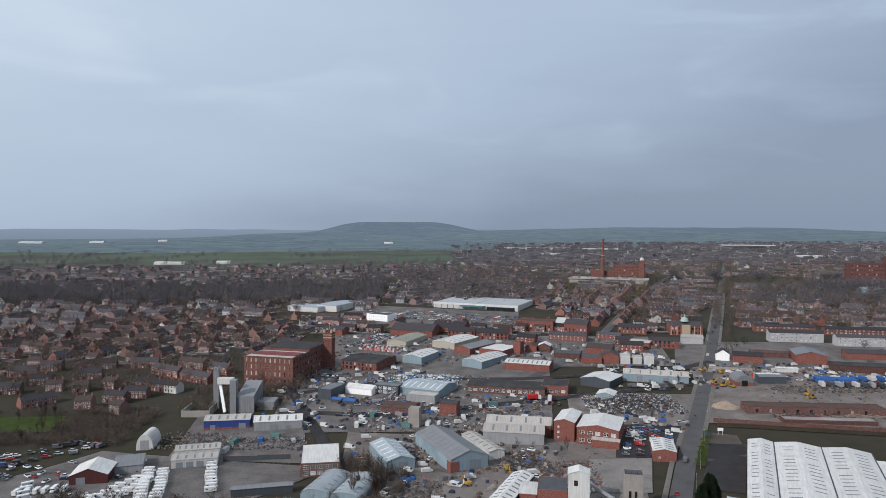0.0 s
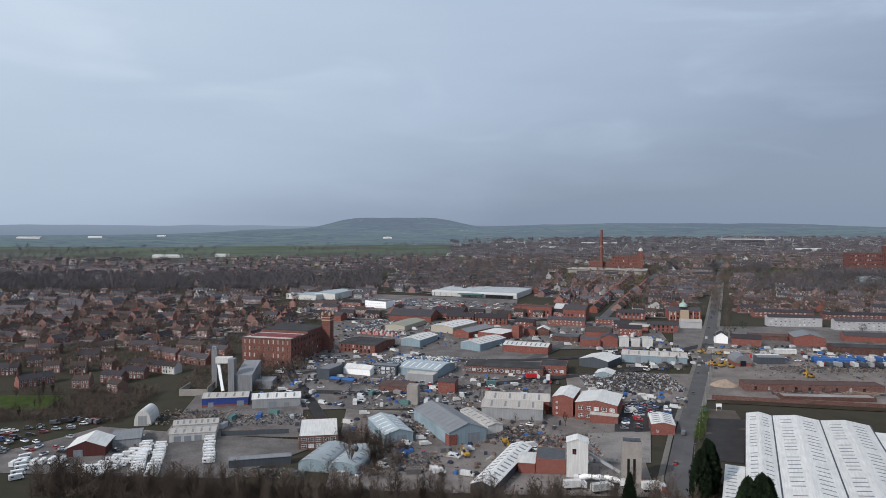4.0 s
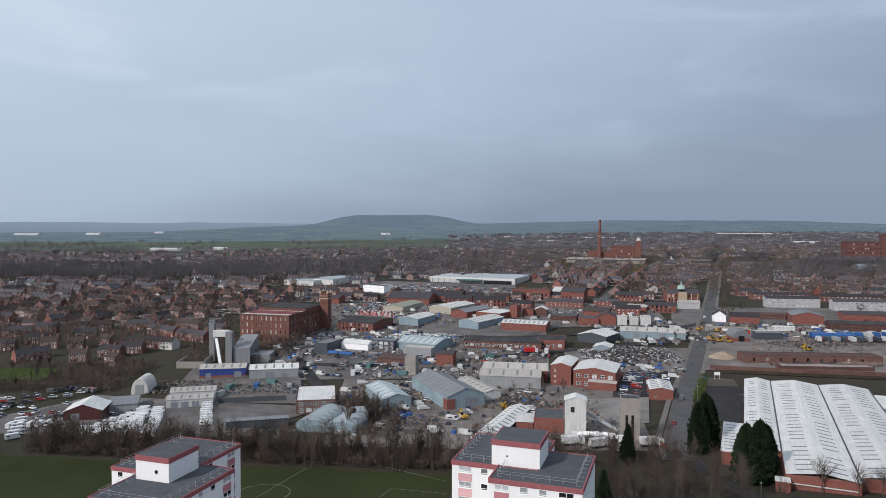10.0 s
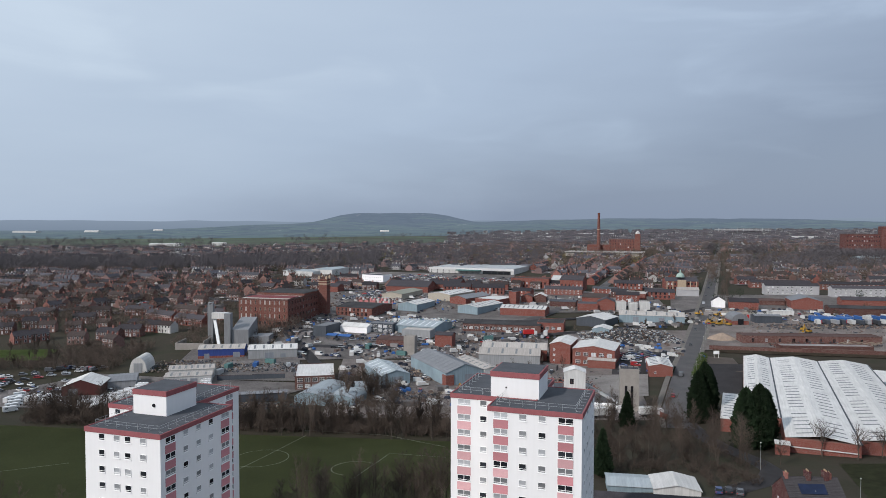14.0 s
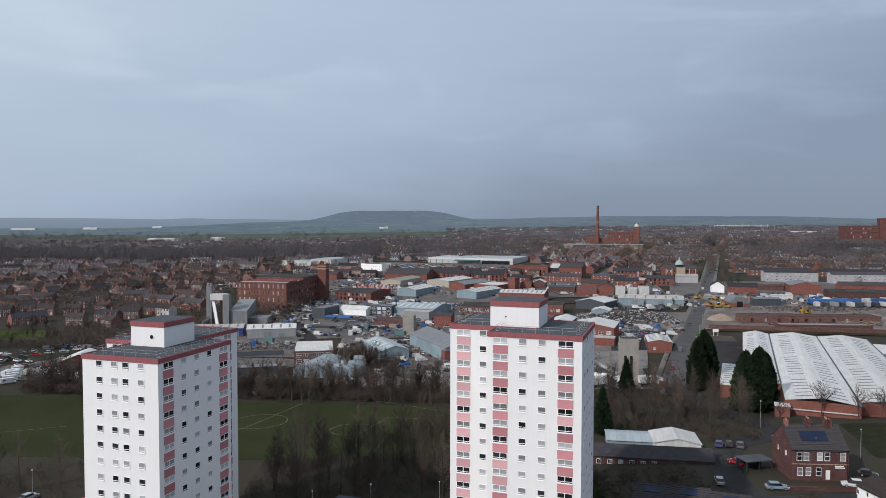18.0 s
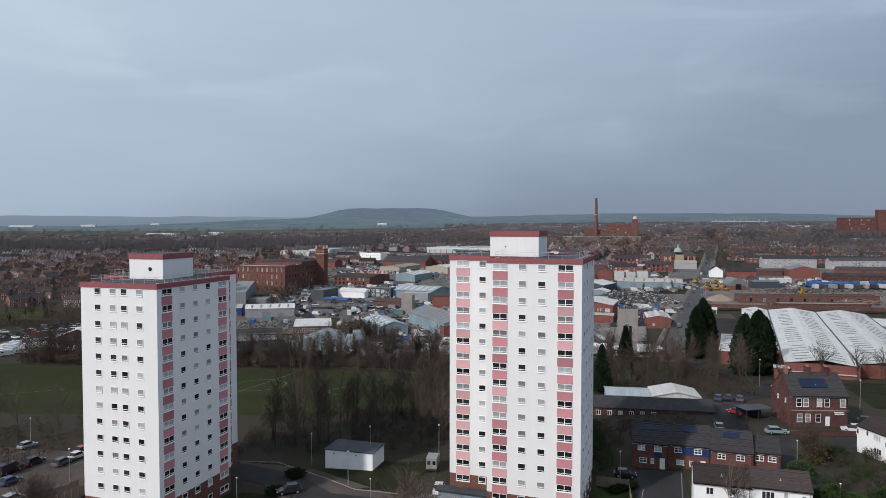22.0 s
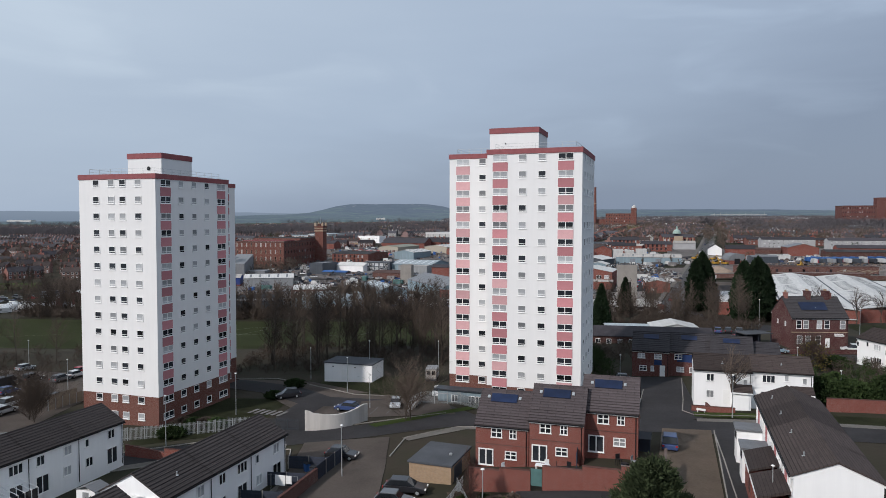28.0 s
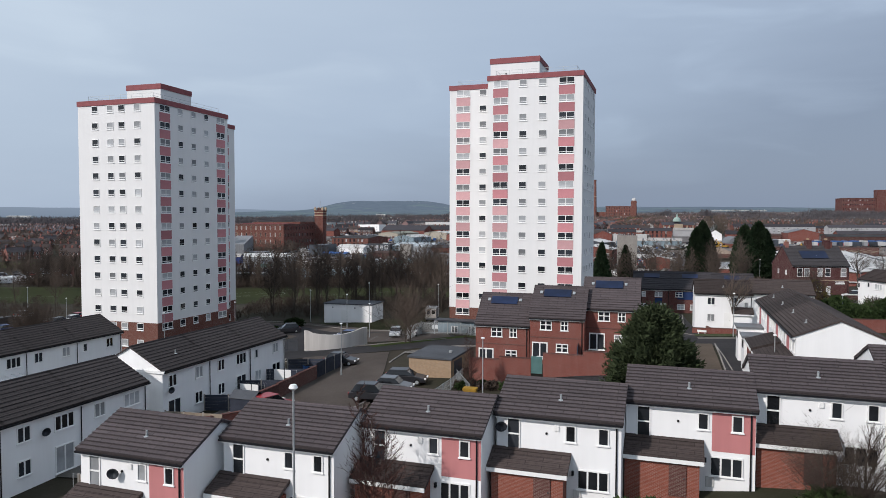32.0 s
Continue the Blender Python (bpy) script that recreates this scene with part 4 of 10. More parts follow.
for u, (x, y, z, w) in enumerate(BT):
    h = house(pose(x, y, z, 0, 0, -17.0), w, 7.8, 5.0, 3.0, "red brick terraced house with a grey roof and solar panel", wall="brick_red", roof="tile",
              front=[("cottage", w * (0.40, 0.30, 0.39)[u], 4.02), ("cottage_slim", w * (0.71, 0.64, 0.70)[u], 4.02), ("garden_door", w * (0.2, 0.19, 0.27)[u], 1.15), ("cottage_low", w * (0.67, 0.6, 0.68)[u], 1.55)],
              back=[("house", 1.5, 3.9), ("house", 4.5, 3.9), ("house", 4.5, 1.4)], group="red brick terrace", rng=rng, courses=14, curtain=0.2, vent=False)
    a = math.degrees(math.atan2(3.0, 3.9))
    bm = boxes((-1.55, -0.6, 0.0, 1.55, 0.6, 0.07))
    p = part("solar_panel", bm, "solar", h, "dark blue solar panel", pose(w * 0.5 - 0.3, 2.85, 5.0 + 2.85 / 3.9 * 3.0 + 0.14, a, 0, 0))
    bm = bmesh.new()
    for x0 in (-1.85, 1.85):
        box(bm, x0 - 0.15, -0.1, -0.05, x0 + 0.15, 0.3, 0.06)
    part("bracket", bm, "galv", p)
    part("string_course", boxes((-0.01, -0.03, 2.62, w + 0.01, -0.005, 2.72)), "brick_dark", h)
# dark brick terrace with blue panels behind it
T2 = ((35.6, 129.2, 4.2, 6.6), (41.8, 127.9, 4.2, 7.6), (48.6, 124.4, 4.2, 7.0), (55.6, 123.2, 4.2, 4.5))
for u, (x, y, z, w) in enumerate(T2):
    h = house(pose(x, y, z, 0, 0, -18.5), w, 7.6, 4.9, 2.8 if u < 3 else 1.8, "dark brick terraced house with navy panels and dark roof", wall="brick_maroon", roof="tile_dark",
              front=[("cottage_low", w * 0.25, 3.8), ("cottage_low", w * 0.7, 3.8), ("cottage_low", w * 0.3, 1.5), ("slim", w * 0.55, 1.5)],
              back=[("house", 1.5, 3.7)], group="dark brick terrace", rng=rng, courses=10, vent=False, doors=((w * 0.82, "upvc"),))
    if u in (0, 1):
        part("panel", boxes((w * (0.60 if u == 0 else 0.22), -0.03, 2.2 if u == 0 else 2.9, w * (0.80 if u == 0 else 0.99), 0.02, 3.1 if u == 0 else 4.3)), "navy_panel", h, "navy cladding panel")
    if u < 3:
        a = math.degrees(math.atan2(2.8, 3.8))
        part("solar_panel", boxes((-1.4, -0.55, 0.0, 1.4, 0.55, 0.07)), "solar", h, "dark blue solar panel", pose(w * 0.5, 2.7, 4.9 + 2.7 / 3.8 * 2.8 + 0.14, a, 0, 0))

window_set("sash", 1.15, 1.85, 1, 0.95)
# corner pub in red brick
pub = house(pose(77.2, 152.5, 5.1, 0, 0, -3), 12.2, 10.5, 6.8, 4.0, "two-storey red brick pub with slate roof and solar panels", wall="brick_pub", roof="slate_pale",
            front=[("sash", 1.6, 5.2), ("sash", 3.1, 5.2), ("sash", 6.0, 5.2), ("sash", 7.6, 5.2), ("sash", 11.0, 5.2), ("sash", 1.8, 1.8), ("sash", 3.6, 1.8), ("sash", 5.8, 1.8)],
            back=[("house", 3, 5), ("house", 10, 5)], gables=[("slim", 3, 5, 0), ("slim", 7, 5, 0)], name="pub", rng=rng, chimney=(0.8, 10.4), doors=((7.8, "upvc"),), courses=14, curtain=0.75)
part("solar_panel", boxes((-2.9, -1.3, 0.0, 2.9, 1.3, 0.08)), "solar", pub, "dark blue solar panels", pose(5.7, 2.6, 6.8 + 2.6 / 5.25 * 4.0 + 0.2, math.degrees(math.atan2(4.0, 5.25)), 0, 0))
for cx in (5.6, 9.6):
    cs = part("chimney", boxes((cx - 0.5, 4.4, 9.6, cx + 0.5, 6.1, 12.0), (cx - 0.6, 4.3, 12.0, cx + 0.6, 6.2, 12.2)), "brick_pub", pub, "broad red brick chimney stack")
    bm = bmesh.new()
    for yy in (4.8, 5.3, 5.8):
        tube(bm, (cx, yy, 12.2), (cx, yy, 12.6), 0.13, 0.1, 7)
    part("chimney_pot", bm, "brick_buff", cs)
part("sign", boxes((9.2, -0.06, 3.0, 11.2, -0.01, 3.2), (9.3, -0.06, 2.6, 11.4, -0.01, 2.85)), "upvc", pub, "pale lettering bars")
part("band", boxes((-0.01, -0.05, 3.4, 12.2, -0.02, 3.55)), "stone", pub)


# ---- estate: roads, walls, fences, garages ----
strip("road", [(-110, 74), (-75, 82), (-45, 90), (-24, 95.5), (-11.5, 97.5), (2, 102), (14, 101), (24, 96), (40, 91.5), (70, 82), (110, 70)], 7.5, "asphalt", 0.05, "grey tarmac estate road with worn edges", "road", 3)
strip("road", [(-13, 93), (-12.5, 80), (-12.5, 66), (-14, 50)], 11.5, "asphalt_red", 0.09, "brown weathered tarmac court", "road", 3)
strip("road", [(32.7, 91.9), (30.6, 85.8), (23.9, 65.8), (19.6, 53)], 6.2, "concrete_tan", 0.08, "tan worn concrete drive between houses", "road", 3)
strip("pavement", [(37.2, 90.4), (35.1, 84.3), (28.2, 63.9), (24, 51.6)], 2.4, "asphalt", 0.12, "dark tarmac footpath beside the drive", "pavement", 3)
strip("road", [(36.6, 88.6), (29.6, 65.5), (26.2, 55)], 2.2, "asphalt", 0.10, "dark tarmac footpath", "path", 3)
strip("road", [(2, 104), (-3, 114), (-12, 116), (-22, 120), (-30, 130), (-42, 138), (-70, 142)], 6.5, "asphalt", 0.06, "grey tarmac service road", "road", 3)
strip("road", [(-20, 99), (-24, 110), (-22, 120)], 5.5, "asphalt", 0.10, "grey tarmac turning loop", "road", 3)
patch("pavement", [(-112, 104), (-66, 104), (-66, 148), (-112, 156)], "asphalt_red", 0.05, "grey tarmac car park beside the tower")
patch("pavement", [(-42.9, 143), (-25.6, 136), (0.6, 112), (-19.5, 106)], "asphalt_red", 0.045, "wide brown-grey tarmac turning area")
patch("pavement", [(-14, 106), (2, 106), (0, 121), (-14, 118)], "asphalt_red", 0.07, "brown tarmac parking court")
patch("pavement", [(27.2, 93), (37.0, 97.5), (43.6, 125.5), (35.4, 128)], "asphalt", 0.075, "dark tarmac cul-de-sac", "road", 3.0)
strip("road", [(60, 108), (66, 130), (64, 150), (66, 165), (76, 180), (88.7, 188), (94.5, 198), (95, 210), (92.5, 223.5), (89.7, 240), (90.5, 258), (93.5, 281)], 6.5, "asphalt", 0.06, "tarmac side road past the pub", "road", 4)
strip("road", [(55, 139), (75, 140), (95, 142), (140, 138)], 7, "asphalt", 0.065, "tarmac road in front of the pub", "road", 4)
patch("pavement", [(4, 58), (20, 54), (22, 62), (6, 66)], "asphalt", 0.07, "dark tarmac garage court")
for a, b, wd in (((-3, 57), (20, 51), 2.0), ((-30, 52), (-16, 47), 2.5)):
    strip("pavement", [a, b], wd, "concrete", 0.1, "pale concrete path")
patch("pavement", [(-26, 33), (30, 14), (34, 24), (-22, 43)], "concrete", 0.06, "pale concrete forecourt")
# kerbs and road marks
def kerb(pts, label="pale concrete kerb"):
    bm = bmesh.new()
    for (x0, y0), (x1, y1) in zip(pts, pts[1:]):
        n = max(1, int(math.hypot(x1 - x0, y1 - y0) / 3))
        for k in range(n):
            p, q = [(x0 + (x1 - x0) * s, y0 + (y1 - y0) * s) for s in (k / n, (k + 1) / n)]
            tube(bm, (*p, hills(*p) + 0.08), (*q, hills(*q) + 0.08), 0.09, n=4, cap=True)
    single("kerb", bm, "concrete", Matrix(), label, "kerb", kind="structure")


kerb([(-75, 86.5), (-45, 94.3), (-27, 99.2)])
kerb([(-15, 101), (-8, 103.5), (0.5, 107)])
kerb([(-45, 85.8), (-24, 91.2), (-20, 90), (-19, 84)])
kerb([(-6.5, 84), (-5, 92.5), (2, 97.5), (14, 96.8), (22, 92.5)])
kerb([(-8, 121), (-16, 124), (-22, 130), (-34, 141), (-60, 146)])
kerb([(35.2, 88.4), (28.4, 65.8), (25, 55)])
kerb([(28.6, 87.6), (21.8, 66.6)])
bm = bmesh.new()
for k in range(6):
    box(bm, -0.28, -1.3, 0, 0.28, 1.3, 0.02, m=pose(-31.5 + 1.1 * k, 114.2 - 0.62 * k, ground(-31.5 + 1.1 * k, 114.2 - 0.62 * k) + 0.2, 0, 0, -25))
single("zebra_crossing", bm, "worn_paint", Matrix(), "worn white zebra crossing stripes on tarmac", "road marking", kind="structure")
bm = bmesh.new()
for k in range(5):
    box(bm, -0.06, -2.2, 0, 0.06, 2.2, 0.02, m=pose(-13.5 + 2.5 * k, 109.5 + 0.2 * k, ground(-9, 110) + 0.17, 0, 0, -12))
box(bm, -0.08, -8, 0, 0.08, 5.0, 0.02, m=pose(-8.6, 62, ground(-8.6, 62) + 0.22, 0, 0, -22))
single("parking_lines", bm, "worn_paint", Matrix(), "faded white parking bay lines", "road marking", kind="structure")

# lawn patches
M["grass"] = plain("mown_grass", (0.075, 0.105, 0.03), 0.95, var=0.35, scale=0.25, fine=5, bump=0.4)
M["grass_dark"] = plain("rough_grass", (0.046, 0.050, 0.026), 0.95, var=0.4, scale=0.3, fine=5, bump=0.4)
patch("ground", [(-24, 126), (-6, 121), (-2, 138), (-24, 140)], "grass_dark", 0.04, "rough green lawn beside the hut", "lawn")
patch("ground", [(36, 95.5), (60, 88), (62, 94), (40, 101)], "grass_dark", 0.045, "rough green lawn before white houses", "lawn")
patch("ground", [(-46, 97.5), (-29, 101), (-27, 122), (-40, 126)], "grass_dark", 0.04, "rough lawn at the tower foot", "lawn")
patch("ground", [(24, 110), (31, 108), (33, 122), (28, 126)], "grass", 0.04, "bright green lawn behind palings", "lawn")
patch("ground", [(-8, 58), (3, 55), (4, 66), (-3, 70)], "soil", 0.05, "bare planting bed with shrubs", "garden bed")
patch("ground", [(-46, 47), (-33, 43), (-26, 62), (-36, 68)], "grass_dark", 0.045, "back gardens of rough grass", "lawn")
patch("ground", [(-22.5, 62), (-17.5, 62), (-12, 82), (-17, 83)], "concrete", 0.05, "paved back gardens", "garden")

# brick garage with a flat roof
gar = thing("garage", pose(-3.7, 75.3, 4.3, 0, 0, -20), "buff brick garage with a flat felt roof", "garage")
part("wall", boxes((0, 0, -0.8, 4.9, 6.8, 2.35)), "brick_buff", gar)
part("roof", boxes((-0.15, -0.15, 2.35, 5.05, 6.95, 2.55)), "roof_felt", gar)
part("roof_vent", boxes((3.6, 3.0, 2.55, 3.9, 3.3, 2.75)), "galv", gar)
part("door", boxes((4.88, 1.0, 0, 4.93, 3.6, 2.05)), "steel_dark", gar)

# curved white wall by the turning
bm = bmesh.new()
prev = None
N = 18
for i in range(N + 1):
    s = i / N
    p = Vector((-19.9, 99.3, 0)).lerp(Vector((-11.4, 104.0, 0)), s)
    out = Vector((0.48, -0.87, 0))
    p += out * (1.7 * math.sin(math.pi * min(1, s * 1.05)))
    top = 5.45 - (0.5 * math.sin(math.pi * min(1.0, s * 1.1)) if s < 0.92 else 0.0) + (0.25 if s < 0.06 else 0)
    zb = ground(p.x, p.y) - 0.3
    q = p - out * 0.3
    cur = [bm.verts.new((p.x, p.y, zb)), bm.verts.new((p.x, p.y, top)), bm.verts.new((q.x, q.y, top)), bm.verts.new((q.x, q.y, zb))]
    if prev:
        for a in range(4):
            bm.faces.new((prev[a], prev[(a + 1) % 4], cur[(a + 1) % 4], cur[a]))
    else:
        bm.faces.new(cur)
    prev = cur
bm.faces.new(prev[::-1])
single("garden_wall", bm, "cream_wall", Matrix(), "curved white rendered entrance wall with weather stains", "wall")

# service hut
hut = thing("service_hut", pose(-23.5, 136.4, 1.7, 0, 0, -16), "white flat-roofed service hut with a dark edge", "hut")
part("wall", boxes((0, 0, -0.8, 10.1, 6.2, 3.3)), "white_render", hut)
part("roof", boxes((-0.15, -0.15, 3.3, 10.25, 6.35, 3.5)), "roof_felt", hut)
part("door", boxes((3.7, -0.05, 0.1, 5.2, 0.0, 2.2)), "upvc", hut, "white double door")
for x in (1.9, 6.6):
    part("wall_light", boxes((x - 0.12, -0.15, 2.6, x + 0.12, 0.0, 2.8)), "steel_dark", hut)
# entrance lobby at the foot of the tower
lob = thing("entrance_lobby", pose(-1.6, 114.2, 1.9, 0, 0, -18.5), "grey glazed entrance lobby at the tower foot", "porch")
part("wall", boxes((0, 2.4, -0.5, 8.6, 4.4, 2.75)), "clad_blue", lob)
part("roof", boxes((-0.5, 2.0, 2.75, 9.0, 4.4, 2.95)), "steel_dark", lob)
for x in (3.0, 6.0, 7.2):
    put_window("house", lob, pose(x, 2.39, 1.4), rng, 0.1)


def comb(bm, ln, n, pale, levels, rails, slope, m, thick):
    """Pales joined by their rails as one sheet with thickness. levels: heights; rails: which bands between levels run across."""
    cols = []
    for j in range(n):
        x = (j + 0.5) * ln / n
        cols += [x - pale / 2, x + pale / 2]
    cols = [0.0] + cols + [ln]
    made = {}

    def v(i, k, s):
        if (i, k, s) not in made:
            made[i, k, s] = bm.verts.new(m @ Vector((cols[i], s * thick / 2, levels[k] + slope * cols[i])))
        return made[i, k, s]

    full = {(i, k) for i in range(len(cols) - 1) for k in range(len(levels) - 1) if i % 2 == 1 or k in rails}
    for i, k in full:
        for s in (-1, 1):
            bm.faces.new([v(*c, s) for c in ((i, k), (i + 1, k), (i + 1, k + 1), (i, k + 1))])
        for (a, b), nb in ((((i, k), (i + 1, k)), (i, k - 1)), (((i + 1, k), (i + 1, k + 1)), (i + 1, k)), (((i + 1, k + 1), (i, k + 1)), (i, k + 1)), (((i, k + 1), (i, k)), (i - 1, k))):
            if nb not in full:
                bm.faces.new((v(*a, -1), v(*b, -1), v(*b, 1), v(*a, 1)))


def fence(pts, h, style, label, step=2.4, mat=None):
    """Posts and infill along a line. style: palisade, boards, rail."""
    f = thing("fence", Matrix.Translation((pts[0][0], pts[0][1], ground(*pts[0]))), label, "fence")
    o = f.matrix_basis.translation
    for (x0, y0), (x1, y1) in zip(pts, pts[1:]):
        L = math.hypot(x1 - x0, y1 - y0)
        n = max(1, round(L / step))
        for k in range(n):
            p, q = [(x0 + (x1 - x0) * s, y0 + (y1 - y0) * s) for s in (k / n, (k + 1) / n)]
            a = Vector((*p, ground(*p))) - o
            b = Vector((*q, ground(*q))) - o
            bm = bmesh.new()
            box(bm, -0.06, -0.06, -0.3, 0.06, 0.06, h + 0.05, m=Matrix.Translation(a))
            part("post", bm, "concrete" if style == "boards" else mat or "galv", f)
            bm = bmesh.new()
            d = (b - a)
            ln = d.length
            ang = math.degrees(math.atan2(d.y, d.x))
            m = Matrix.Translation(a) @ Matrix.Rotation(radians(ang), 4, "Z")
            sl = (b.z - a.z) / ln
            if style == "boards":
                for j in range(5):
                    vs = box(bm, 0.07, -0.025, 0.05 + j * (h - 0.05) / 5, ln - 0.07, 0.025, 0.03 + (j + 1) * (h - 0.05) / 5, m=m)
                    for v in vs:
                        v.co.z += sl * (m.inverted() @ v.co).x
            elif style == "palisade":
                comb(bm, ln, int(ln / 0.17), 0.06, [0.06, 0.32, 0.38, h - 0.33, h - 0.27, h], (1, 3), sl, m, 0.03)
            else:
                comb(bm, ln, max(2, int(ln / 0.25)), 0.024, [0.10, 0.14, h * 0.5 - 0.02, h * 0.5 + 0.02, h - 0.03, h + 0.03], (0, 2, 4), sl, m, 0.024)
            part("panel", bm, mat or ("timber" if style == "boards" else "galv"), f)
    return f


fence([(-56, 99.5), (-44, 101), (-29, 103)], 1.9, "palisade", "grey steel palisade fence along the tower lawn")
fence([(-5.5, 108), (-3.6, 115), (3, 113.2)], 2.1, "palisade", "galvanised steel palisade fence by the entrance")
fence([(3, 113.2), (6, 108.5), (24, 102.5), (29, 104)], 1.8, "palisade", "galvanised palings behind the brick terrace")
fence([(29, 104), (32, 118), (27, 121)], 1.9, "boards", "weathered timber panel fence round a lawn")
fence([(-12.2, 83.5), (-14.2, 77)], 1.8, "boards", "dark painted fence panels between concrete posts", mat="timber_dark")
for y, x in ((82, -18.5), (77, -20), (72, -21.4), (66.5, -23.1)):
    fence([(x, y), (x + 5.2, y - 1.7)], 1.6, "boards", "dark painted garden divider fence", mat="timber_dark")
fence([(-24.5, 60.5), (-18.5, 57.6)], 1.8, "boards", "pale weathered timber garden fence", mat="timber")
fence([(-24, 45), (-19, 43.2), (-17.5, 49)], 1.8, "boards", "pale timber fence in front of a lawn", mat="timber")
fence([(-16.4, 58.5), (-18.3, 57.2), (-20, 57.0)], 1.0, "rail", "galvanised guard rail above the brick wall")
fence([(2.6, 66.5), (1.5, 73.2)], 1.0, "rail", "galvanised guard rail beside the garage")
fence([(-32.5, 104), (-24.5, 101.2), (-21, 99.8)], 1.8, "palisade", "dark steel gate and palings beside the white wall", mat="steel_dark")


def brick_wall(pts, h, label, thick=0.22, mat="brick_red", zs=None):
    foot = {p: z for p, z in zip(pts, zs or [ground(*p) for p in pts])}
    w = thing("garden_wall", Matrix.Translation((pts[0][0], pts[0][1], foot[pts[0]])), label, "wall")
    o = w.matrix_basis.translation
    for (x0, y0), (x1, y1) in zip(pts, pts[1:]):
        a, b = Vector((x0, y0, foot[(x0, y0)])) - o, Vector((x1, y1, foot[(x1, y1)])) - o
        d = b - a
        m = Matrix.Translation(a) @ Matrix.Rotation(math.atan2(d.y, d.x), 4, "Z")
        part("wall", boxes((0, -thick / 2, -2.2 if zs else -0.8, d.xy.length, thick / 2, h + d.z * 0.5)), mat, w, "", m)
        part("coping", boxes((-0.03, -thick / 2 - 0.04, h + d.z * 0.5, d.xy.length + 0.03, thick / 2 + 0.04, h + d.z * 0.5 + 0.08)), "brick_dark", w, "", m)
    return w


brick_wall([(2.8, 71.8), (5.9, 70.9), (9.0, 70.0)], 1.8, "red brick garden wall of the terrace", zs=(5.4, 5.6, 6.0))
brick_wall([(10.2, 69.7), (14.0, 68.4), (17.6, 67.3), (21.5, 66.2), (23.5, 72)], 1.8, "red brick garden wall of the terrace", zs=(6.2, 6.6, 7.1, 7.4, 7.4))
single("garden_gate", boxes((0, -0.05, 0.1, 1.15, 0.03, 1.85), (0, -0.07, 0.3, 1.15, -0.05, 0.42), (0, -0.07, 1.5, 1.15, -0.05, 1.62)), "green_paint", pose(9.02, 70.0, 6.0, 0, 0, -17), "faded green timber garden gate", "gate")
brick_wall([(-14.2, 77), (-15.4, 73), (-16.6, 69), (-17.8, 65.5)], 1.5, "long brick wall between gardens and parking", 0.25, "brick_dark")
brick_wall([(-17.8, 65.5), (-17.0, 60.0), (-20.5, 57.3)], 1.5, "low red brick wall round gardens")
brick_wall([(55.2, 98.6), (62.9, 97.0), (74, 93.5), (90, 88.5)], 1.9, "long red brick wall beside the hedge")
brick_wall([(38.6, 100.8), (42.5, 99.6)], 0.8, "low brick front garden wall")


# ---- works and warehouses in the valley ----
def gable_roof(w, d, h, rise, axis, mat, over=0.3, thick=0.14):
    """Two flat slopes with thickness; axis names the ridge's direction."""
    bm = bmesh.new()
    a, b = (d, w) if axis == "x" else (w, d)
    prof = [(-over, h - rise * over / (a / 2)), (a / 2, h + rise), (a + over, h - rise * over / (a / 2)), (a + over, h - rise * over / (a / 2) + thick), (a / 2, h + rise + thick), (-over, h - rise * over / (a / 2) + thick)]
    vs = []
    for e in (-over, b + over):
        vs.append([bm.verts.new((e, p, z) if axis == "x" else (p, e, z)) for p, z in prof])
    n = len(prof)
    for i in range(n):
        bm.faces.new((vs[0][i], vs[0][(i + 1) % n], vs[1][(i + 1) % n], vs[1][i]))
    bm.faces.new((vs[0][0], vs[0][1], vs[0][4], vs[0][5]))
    bm.faces.new((vs[0][1], vs[0][2], vs[0][3], vs[0][4]))
    bm.faces.new((vs[1][0], vs[1][5], vs[1][4], vs[1][1]))
    bm.faces.new((vs[1][1], vs[1][4], vs[1][3], vs[1][2]))
    return mesh_of("roof", bm, mat)


def gable_walls(w, d, h, rise, axis, mat, foot=-2.0):
    bm = bmesh.new()
    a, b = (d, w) if axis == "x" else (w, d)
    prof = [(0, foot), (a, foot), (a, h), (a / 2, h + rise - 0.02), (0, h)]
    if rise == 0:
        prof.pop(3)
    vs = [[bm.verts.new((e, p, z) if axis == "x" else (p, e, z)) for p, z in prof] for e in (0, b)]
    n = len(prof)
    for i in range(n):
        bm.faces.new((vs[0][i], vs[0][(i + 1) % n], vs[1][(i + 1) % n], vs[1][i]))
    bm.faces.new(vs[0])
    bm.faces.new(vs[1][::-1])
    return mesh_of("wall", bm, mat)


M["rooflight"] = plain("rooflight", (0.16, 0.17, 0.18), 0.5, var=0.2, bump=0)
M["rooflight_pale"] = plain("pale_rooflight", (0.55, 0.58, 0.6), 0.4, var=0.2, bump=0)
SHUT = sheet("roller_shutter", (0.20, 0.22, 0.25), 0.12, "x")


